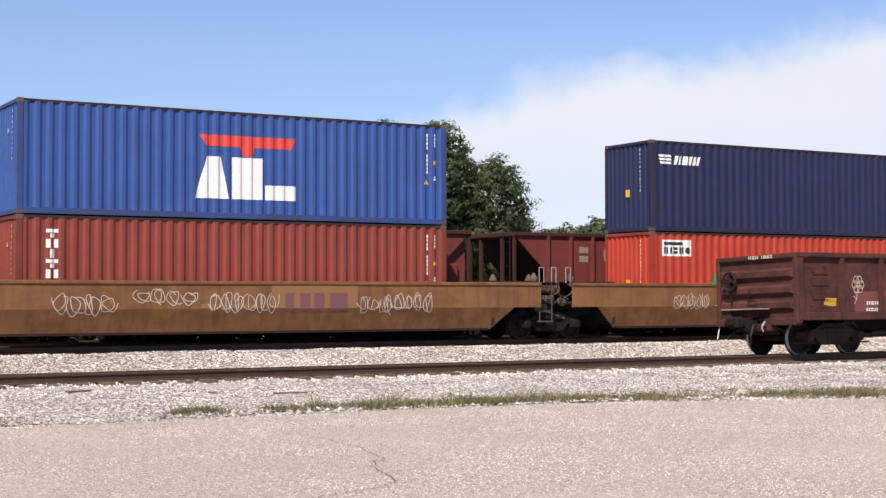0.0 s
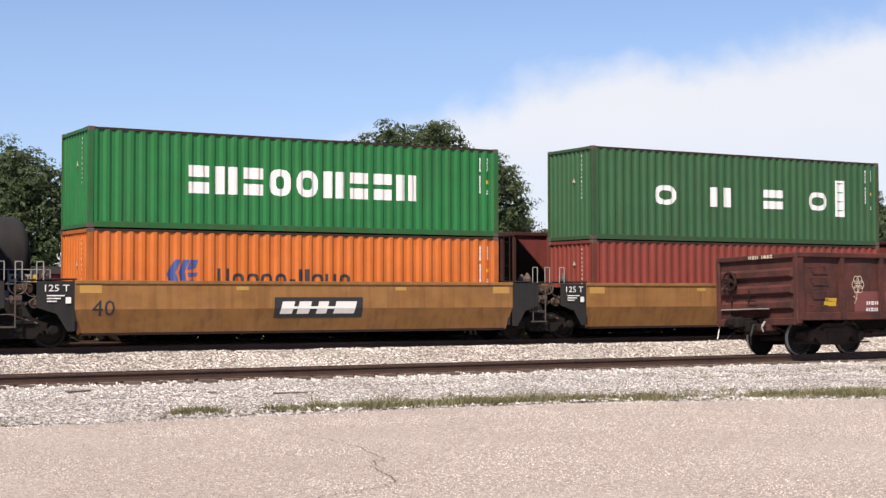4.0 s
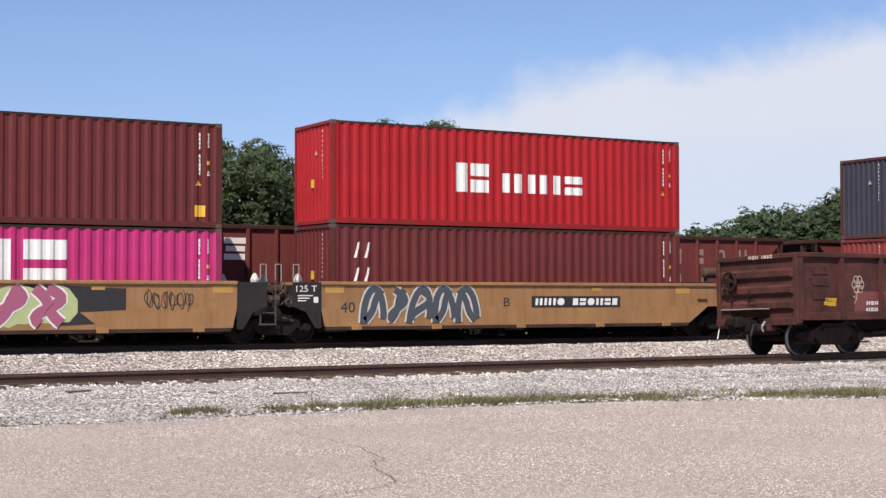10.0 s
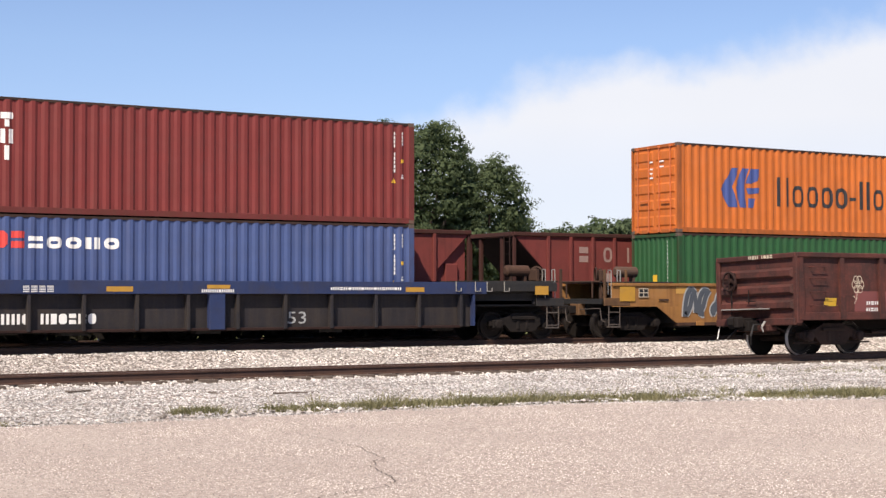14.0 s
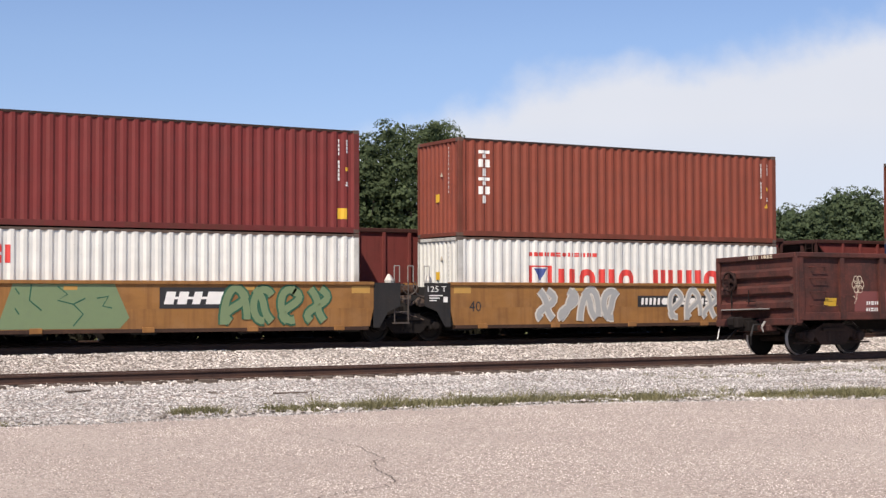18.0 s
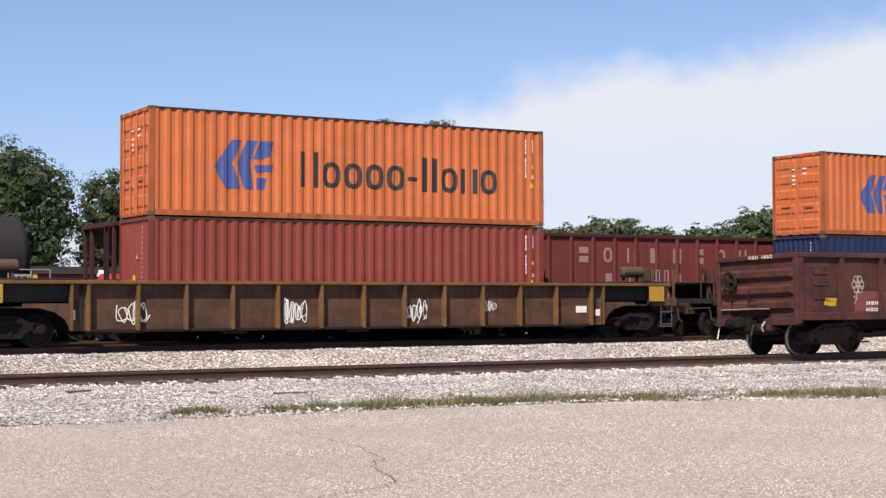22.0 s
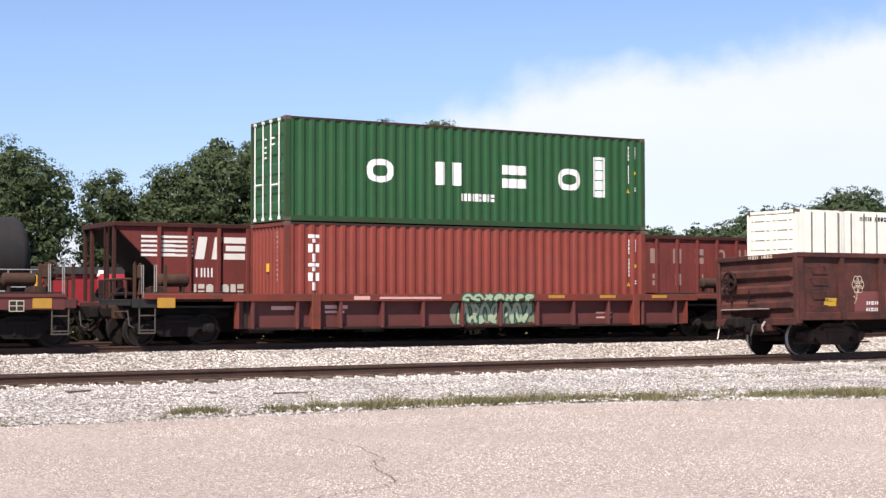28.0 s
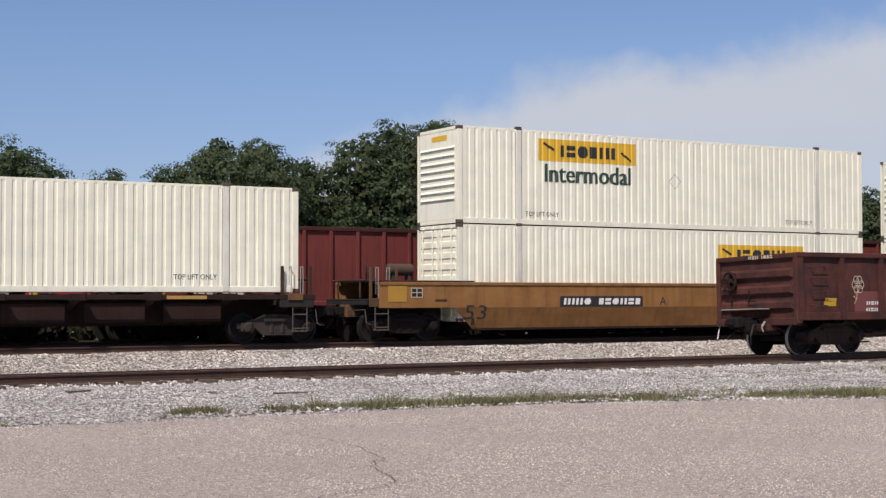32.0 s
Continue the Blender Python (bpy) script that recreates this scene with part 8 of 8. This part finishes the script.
def gondola(x0):
    y, z0 = -8.71, -0.26
    L, W = 16.0, 1.52
    t = thing("gondola_car", pose(0, y, 0, CANT) @ pose(x0, 0, z0), "rust-brown gondola car standing on the side track", "gondola car")
    zb, zt = 0.90, 2.62
    flip = Matrix.Diagonal((1, -1, 1, 1))
    pitch = (L - 0.24) / 11

    def bulge(x, z):
        """The sheets belly out between the ribs from years of loads."""
        q, v = (x - 0.12) / pitch, (z - zb) / (zt - 0.1 - zb)
        k = 0.035 + 0.03 * math.sin(7.3 * math.floor(q))
        return -W + 0.05 - k * abs(math.sin(math.pi * q)) ** 0.7 * math.sin(math.pi * min(1.0, max(0.0, v))) ** 0.8

    nx, nz = 8 * 11, 8
    gx, gz = [0.12 + (L - 0.24) * i / nx for i in range(nx + 1)], [zb + (zt - 0.1 - zb) * i / nz for i in range(nz + 1)]
    B = Build().add([(x, bulge(x, z), z) for z in gz for x in gx], [(k * (nx + 1) + i, k * (nx + 1) + i + 1, (k + 1) * (nx + 1) + i + 1, (k + 1) * (nx + 1) + i) for k in range(nz) for i in range(nx)])
    sm = B.box(0.0, L, -W + 0.10, -W + 0.12, zb, zt - 0.1).mesh("side_sheet")
    tcd = Build().box(-0.02, L + 0.02, -W - 0.05, -W + 0.13, zt - 0.13, zt, 0.02).mesh("top_chord")
    ss = Build().box(0, L, -W - 0.02, -W + 0.12, zb - 0.02, zb + 0.18, 0.015).mesh("side_sill")
    rib = Build().prism([(-0.10, zb), (0.10, zb), (0.07, zt - 0.13), (-0.07, zt - 0.13)], -W - 0.04, -W + 0.05).mesh("side_rib")
    for m in (Matrix.Identity(4), flip):
        part("side_sheet", sm, GOND, t, "", m)
        part("top_chord", tcd, GOND, t, "", m)
        part("side_sill", ss, GOND, t, "", m)
        for i in range(12):
            part("side_rib", rib, GOND, t, "", m @ pose(0.12 + (L - 0.24) * i / 11, 0, 0))
    er = cached("gond_rib", lambda: Build().slab([(-W + 0.1, -0.13), (W - 0.1, -0.13), (W - 0.1, 0.13), (-W + 0.1, 0.13)], 0.0, 0.02).add([(0, -W + 0.12, -0.14), (0, W - 0.12, -0.14), (-0.09, W - 0.2, -0.07), (-0.09, -W + 0.2, -0.07), (-0.09, -W + 0.2, 0.07), (-0.09, W - 0.2, 0.07), (0, W - 0.12, 0.14), (0, -W + 0.12, 0.14)], [(0, 1, 2, 3), (3, 2, 5, 4), (4, 5, 6, 7), (0, 3, 4, 7), (1, 6, 5, 2)]).mesh("end_rib"))
    es = Build().box(0.02, 0.07, -W + 0.04, W - 0.04, zb - 0.05, zt - 0.05).mesh("end_sheet")
    ech = Build().box(-0.06, 0.12, -W, W, zt - 0.14, zt - 0.005, 0.02).mesh("end_chord")
    ecn = Build().box(-0.05, 0.14, -W - 0.03, -W + 0.12, zb - 0.1, zt - 0.1, 0.02).box(-0.05, 0.14, W - 0.12, W + 0.03, zb - 0.1, zt - 0.1, 0.02).mesh("corner_post")
    esl = Build().box(-0.12, 0.15, -W + 0.02, W - 0.02, zb - 0.14, zb + 0.05, 0.02).box(-0.10, 0.1, -0.5, 0.5, zb - 0.3, zb - 0.14, 0.02).mesh("end_sill")
    for m in (Matrix.Identity(4), pose(L, 0, 0, 0, 0, 180)):
        part("end_sheet", es, GOND, t, "", m)
        part("end_chord", ech, GOND, t, "", m)
        part("corner_post", ecn, GOND, t, "", m)
        part("end_sill", esl, GOND, t, "", m)
        for z in (1.28, 1.68, 2.1):
            part("end_rib", er, GOND, t, "", m @ pose(0.02, 0, z))
    part("floor", Build().box(0.05, L - 0.05, -W + 0.05, W - 0.05, zb + 0.02, zb + 0.08).mesh("floor"), GOND, t)
    part("centre_sill", Build().box(-0.5, L + 0.5, -0.22, 0.22, 0.62, 0.9, 0.02).mesh("centre_sill"), GRIME, t)
    part("brake_platform", Build().box(-0.42, -0.05, -0.55, 0.95, 1.18, 1.21, 0.008).mesh("brake_platform"), GALV, t, "pale steel brake step")
    part("brake_wheel", Build().lathe((-0.22, 0.85, 1.95), (1, 0, 0), [(0, 0.24), (0.03, 0.28), (0.05, 0.24), (0.03, 0.21), (0, 0.24)], 20).lathe((-0.22, 0.85, 1.95), (1, 0, 0), [(0.0, 0.001), (0, 0.07), (0.12, 0.07), (0.12, 0.001)], 10)
         .box(-0.21, -0.18, 0.60, 1.1, 1.93, 1.97).box(-0.21, -0.18, 0.83, 0.87, 1.7, 2.2).box(-0.14, 0.0, 0.72, 0.98, 1.72, 2.18, 0.02).mesh("brake_wheel"), UNDER, t)
    part("brake_rod", Build().tube((-0.12, 0.85, 1.7), (-0.12, 0.85, 0.75), 0.018, 6).tube((-0.1, 0.2, 1.35), (-0.1, 0.2, 1.7), 0.014, 6).tube((-0.14, -0.1, 1.4), (-0.14, 0.25, 1.4), 0.014, 6).mesh("brake_rod"), GRIME, t)
    part("cut_lever", Build().tube((-0.02, 1.45, 0.80), (-0.08, 1.5, 0.42), 0.018, 6).mesh("cut_lever"), WHITE_L, t, "white painted cut lever")
    part("lever_rod", Build().tube((-0.02, 1.45, 0.80), (-0.3, 0.15, 0.78), 0.014, 6).mesh("lever_rod"), GRIME, t)
    gi = Build().tube((0.45, -W - 0.09, 0), (0.95, -W - 0.09, 0), 0.012, 6).tube((0.45, -W - 0.09, 0), (0.45, -W + 0.05, 0), 0.012, 6).tube((0.95, -W - 0.09, 0), (0.95, -W + 0.05, 0), 0.012, 6).mesh("grab_iron")
    for z in (1.25, 1.6, 1.95, 2.25):
        part("grab_iron", gi, GOND, t, "", pose(0, 0, z))
    part("air_hose", Build().tube((-0.45, -0.35, 0.78), (-0.6, -0.4, 0.5), 0.028, 8).tube((-0.6, -0.4, 0.5), (-0.5, -0.3, 0.28), 0.028, 8).tube((-0.45, -0.35, 0.78), (-0.1, -0.35, 0.8), 0.022, 8).mesh("air_hose"), DARK, t)
    old = rusty("old_truck_rust", (0.022, 0.014, 0.012), (0.055, 0.028, 0.02), 0.6, 0.8)
    for q in (1.62, L - 1.62):
        truck(t, q, mat=old, shiny=True)
    # brake rigging, train line and uncoupling gear under the end
    part("brake_rigging", Build().tube((0.3, -1.0, 0.30), (3.0, -1.0, 0.30), 0.025, 6).tube((0.55, -0.8, 0.62), (0.55, 0.8, 0.62), 0.04, 8).tube((-0.1, -0.6, 0.8), (0.5, -0.75, 0.5), 0.022, 6).box(0.05, 0.3, -0.55, 0.55, 0.52, 0.62, 0.02).tube((2.9, -1.2, 0.55), (5.5, -1.2, 0.6), 0.03, 6).mesh("brake_rigging"), old, t)
    part("train_line", Build().tube((-0.25, -0.55, 0.86), (-0.42, -0.62, 0.72), 0.03, 8).tube((-0.42, -0.62, 0.72), (-0.38, -0.64, 0.6), 0.02, 8).mesh("train_line"), GALV, t, "pale bent air pipe")
    part("wear_plate", Build().box(-0.2, 0.12, -0.62, 0.62, 0.62, 0.78, 0.02).mesh("wear_plate"), GOND, t)
    coupler(t, -0.75, -1, 0.85)
    coupler(t, L + 0.75, 1, 0.85)
    skin = Skin(bulge, gx, gz)
    lay("yellow_label", [rect(0.92, 1.24, 1.36, 1.36), rect(0.96, 1.37, 1.38, 1.45)], decal_mat("old_yellow", (0.50, 0.30, 0.02), 0.5), t, skin, "worn yellow label")
    fl = [s for k in range(6) for s in stroke(disc(2.12 + 0.12 * math.cos(k * 1.05), 1.80 + 0.14 * math.sin(k * 1.05), 0.09, 0.1, 10), 0.018, True)] + stroke([(2.09, 1.64), (2.06, 1.42), (1.99, 1.30)], 0.02) + stroke([(2.06, 1.42), (1.94, 1.50)], 0.018)
    lay("flower_doodle", fl, SAND_L, t, skin, "small white flower doodle")
    raise_by(lay("small_print", letters(2.42, 1.27, 3.0, 1.36, "NENU", 0.3) + letters(2.42, 1.10, 2.85, 1.19, "NEN", 0.3), WHITE_L, t, skin, "small white print as plain bars"), 0.006)
    lay("red_patch", [rect(2.0, 1.09, 4.3, 1.62)], decal_mat("newer_red", (0.17, 0.045, 0.040)), t, skin, "newer red paint patch", 0.003)
    ob = lay("car_number", letters(-0.45, -0.045, 0.45, 0.045, "NEN IOUE", 0.3), SAND_L, t, Skin(lambda x, z: 0), "car number as plain bars", 0)
    ob.matrix_basis = pose(-0.07, -0.25, zt - 0.07, 0, 0, -90)


gondola(26.6)


# ---- trees ----
def crown_mesh(lobes, seed, leaf, per, tuft=0.7):
    """Leaf tufts on the shells of several ellipsoids, with darker leaves inside. lobes: x, y, z, rx, ry, rz."""
    rng = np.random.RandomState(seed)
    V, F, k = [], [], 0

    def leaves(c, nrm, s):
        """Four-cornered leaves at c that lie roughly across nrm."""
        nonlocal k
        n = len(c)
        nn = nrm + 0.40 * rng.normal(size=(n, 3))
        nn /= np.linalg.norm(nn, axis=1)[:, None] + 1e-9
        u = np.cross(nn, rng.normal(size=(n, 3)))
        u /= np.linalg.norm(u, axis=1)[:, None] + 1e-9
        w = np.cross(nn, u)
        s = s[:, None]
        V.append(np.stack([c + u * s, c + w * s * 0.65, c - u * s, c - w * s * 0.65], 1).reshape(-1, 3))
        F.append(np.arange(k, k + 4 * n).reshape(-1, 4))
        k += 4 * n

    def ball(n):
        d = rng.normal(size=(n, 3))
        return d / np.linalg.norm(d, axis=1)[:, None]

    for x, y, z, rx, ry, rz in lobes:
        area = (rx * rz + rx * ry + ry * rz) / 3.0
        n = max(6, int(2.6 * area / tuft ** 2))
        d = ball(n)
        tc = d * rng.uniform(0.72, 1.08, n)[:, None] * (rx, ry, rz) + (x, y, z)
        m = max(8, int(per * 1.35 * area / n))
        tr = tuft * rng.uniform(0.55, 1.25, n)
        e = ball(n * m)
        e[:, 2] = np.abs(e[:, 2]) * 0.9 - 0.25
        rad = rng.uniform(0.55, 1.08, n * m)[:, None] * np.repeat(tr, m)[:, None]
        c = np.repeat(tc, m, 0) + e * rad * (1.0, 1.0, 0.72)
        leaves(c, e + 0.5 * np.repeat(d, m, 0) + (0, 0, 0.25), leaf * 0.62 * rng.uniform(0.55, 1.3, n * m))
        n2 = int(per * 0.4 * area)
        d2 = ball(n2)
        leaves(d2 * rng.uniform(0.35, 0.8, n2)[:, None] * (rx, ry, rz) + (x, y, z), d2, leaf * 1.5 * rng.uniform(0.5, 1.3, n2))
    me = bpy.data.meshes.new("crown")
    me.from_pydata(np.concatenate(V).tolist(), [], np.concatenate(F).tolist())
    me.materials.append(None)
    return me


def tree(x, y, h, r, seed, mat, leaf=0.26, per=60, squat=0.0, label="broad leafy oak behind the yard", base=-0.5):
    rng = random.Random(seed)
    t = thing("tree", pose(x, y, base), label, "tree", "trees behind the yard")
    th = h * 0.28
    B = Build()
    lobes = []
    B.tube((0, 0, 0), (rng.uniform(-0.2, 0.2), 0, th), 0.030 * h, 9, 0.02 * h)
    zc, hz = h * 0.56, h * 0.44
    n = 44
    for i in range(n):
        # spread evenly over a rounded crown, broader below its middle
        v = 1 - 2 * (i + 0.5) / n
        a = i * 2.39996 + rng.uniform(-0.25, 0.25)
        q = math.sqrt(max(0.0, 1 - v * v)) ** 0.8
        s = r * rng.uniform(0.24, 0.42)
        rr = (r - s * 0.9) * q * rng.uniform(0.88, 1.06)
        cx, cy, zz = rr * math.cos(a), rr * 0.85 * math.sin(a), zc + (hz - s * 0.8) * v * rng.uniform(0.92, 1.03)
        lobes.append((cx, cy, zz, s, s, s * rng.uniform(0.7, 0.95)))
        if i % 3 == 0:
            B.tube((0, 0, th * rng.uniform(0.7, 1.0)), (cx * 0.85, cy * 0.85, zz), 0.012 * h, 6, 0.004 * h)
    lobes.append((0, 0, zc, r * 0.72, r * 0.62, hz * 0.82))
    part("trunk", B.mesh("trunk"), BARK, t)
    part("crown", crown_mesh(lobes, seed, leaf, per), mat, t)


TREES = [(20.2, 47, 10.6, 4.6, 1), (27.5, 50, 9.4, 2.1, 2), (35.0, 47, 11.7, 4.5, 3), (31.2, 48, 9.8, 2.9, 15), (38.2, 49, 10.4, 2.1, 4), (43.8, 48, 12.2, 2.9, 5), (47.6, 47, 13.7, 4.6, 6), (53.0, 47.5, 11.4, 3.5, 7), (57.0, 50, 8.0, 2.0, 8),
         (30.0, 52, 8.5, 3.6, 9), (47.2, 54, 9.5, 3.0, 10), (37.0, 55, 8.0, 3.6, 11), (16.0, 52, 10.0, 4.0, 12), (50.5, 53, 8.5, 3.4, 13), (40.9, 51, 8.8, 1.9, 16), (23.5, 60, 6.5, 2.6, 14), (41.6, 50.5, 10.2, 2.3, 17), (39.7, 48.5, 10.6, 1.9, 18)]
for x, y, h, r, s in TREES:
    tree(x, y, h * 1.04, r * 1.06, s, LEAVES, 0.125, 240)
FAR_TREES = [(90, 92, 9.4, 4.0, 21), (97, 92, 10.6, 4.4, 22), (104, 93, 9.7, 4.2, 23), (111, 92, 10.0, 4.2, 24), (117.5, 91, 12.0, 4.4, 25), (124, 91, 12.6, 4.2, 26), (131.5, 90, 14.8, 5.4, 27), (139, 90, 13.6, 5.0, 28), (84, 94, 8.4, 3.4, 29), (128, 96, 11.5, 5.0, 30), (101, 97, 9.0, 4.4, 31), (146, 92, 13.5, 5.5, 32)]
for x, y, h, r, s in FAR_TREES:
    tree(x, y, h * 1.04, r * 1.3, s, LEAVES_FAR, 0.22, 90, label="pale green tree in the distant treeline")

# undergrowth along the tree line
ug = crown_mesh([(18 + 3.2 * i, 51 + 2 * math.sin(i * 2.1), 1.0, 2.6, 2.0, 2.2 + 0.8 * math.sin(i * 1.7)) for i in range(14)] + [(72 + 4.2 * i, 98, 3.6, 3.6, 2.0, 4.6 + 0.9 * math.sin(i * 1.3)) for i in range(20)], 77, 0.22, 90)
tagged(part("undergrowth", ug, LEAVES, None), "dense dark green undergrowth below the trees", "bushes", kind="stuff")

# added scrub: fills the gap below the cars with shade put in its colour
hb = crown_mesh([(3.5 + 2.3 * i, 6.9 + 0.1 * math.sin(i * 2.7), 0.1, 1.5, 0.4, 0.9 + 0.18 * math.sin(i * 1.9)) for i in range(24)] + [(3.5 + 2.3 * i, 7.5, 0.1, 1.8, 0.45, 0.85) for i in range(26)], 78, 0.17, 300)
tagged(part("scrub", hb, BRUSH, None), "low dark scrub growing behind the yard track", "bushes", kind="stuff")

# ---- loose things on the gravel ----
def road_z(x, y):
    if y < road_edge(min(max(x, 0), 45)) + 0.05:
        return None
    return bed(y) + 0.035 * noise.noise(Vector((x * 0.7, y * 0.7, 0))) + 0.02 * noise.noise(Vector((x * 3, y * 3, 5)))


scatter("ballast_stones", "pale angular crushed stone ballast", "gravel", 42000, (4, 42, -10.4, -1.0), 0.040, STONES, 8, road_z)
scatter("loose_gravel", "fine pale gravel scattered beside the track", "gravel", 44000, (4, 34, -19.5, -10.2), 0.026, FINES, 9, road_z)
scatter("edge_stones", "larger pale stones along the broken edge of the asphalt", "gravel", 1500, (4, 20, -19.6, -16.6), 0.05, STONES, 10, lambda x, y: road_z(x, y) if y < road_edge(x) + 0.7 else None)

scatter("spilled_gravel", "loose gravel spilled over the edge of the asphalt", "gravel", 9000, (4, 20.5, -21.0, -17.0), 0.02, FINES, 12, lambda x, y: -0.53 if -0.32 + 0.25 * noise.noise(Vector((x * 1.7, 0, 4))) < y - road_edge(x) < 0.1 else None)


def aggregate(n, seed):
    """Small stones that stand proud of the worn asphalt, as four-sided caps in one mesh."""
    rng = np.random.RandomState(seed)
    y = -29.0 + 11.6 * rng.uniform(0, 1, n)
    x = 1.0 + 19.5 * rng.uniform(0, 1, n)
    edge = np.array([road_edge(q) for q in np.linspace(0, 21, 200)])
    keep = (y < np.interp(x, np.linspace(0, 21, 200), edge) - 0.05) & (x > (y + 38) * 0.22) & (x < (y + 38) * 1.10)
    x, y = x[keep], y[keep]
    m = len(x)
    a, q = rng.uniform(0, 6.28, m), rng.uniform(0.005, 0.0145, m)
    z = np.full(m, -0.53)
    V = np.zeros((m, 5, 3))
    for i in range(4):
        g = q * rng.uniform(0.7, 1.3, m)
        V[:, i] = np.stack([x + g * np.cos(a + i * 1.571), y + g * np.sin(a + i * 1.571), z - 0.004], 1)
    V[:, 4] = np.stack([x + q * rng.uniform(-0.3, 0.3, m), y + q * rng.uniform(-0.3, 0.3, m), z + q * rng.uniform(0.25, 0.7, m)], 1)
    F = (np.arange(m)[:, None, None] * 5 + np.array([(0, 1, 4), (1, 2, 4), (2, 3, 4), (3, 0, 4)])[None]).reshape(-1, 3)
    me = bpy.data.meshes.new("road_aggregate")
    me.from_pydata(V.reshape(-1, 3).tolist(), [], F.tolist())
    me.materials.append(ROADSTONE)
    tagged(new("road_aggregate", me), "tan and white stones showing in the worn asphalt", "road", kind="stuff")


aggregate(230000, 4)
build_grass()
for x, y, l, a in ((9.64, -11.96, 0.36, 8), (10.05, -12.37, 0.30, -24), (11.3, -13.2, 0.85, -12), (7.8, -11.3, 0.5, 20), (24.2, -9.9, 0.5, -18)):
    ob = new("plank", Build().box(-l / 2, l / 2, -0.05, 0.05, 0.0, 0.03, 0.006).mesh("plank"))
    ob.matrix_basis = pose(x, y, bed(y) + 0.0, 0, 0, a)
    ob.data.materials[0] = TIE
    tagged(ob, "old broken wooden tie piece lying on the gravel", "plank", "loose planks")


def motions():
    """The whole train rolls past at a steady pace."""
    for t in TRAIN:
        p = t.matrix_basis.translation.copy()
        walk(t, [(s, pose(p.x - rolled(s), p.y, p.z)) for s in (0, 2, 4, 8, 12, 16, 20, 24, 28, 30, 32)])


motions()
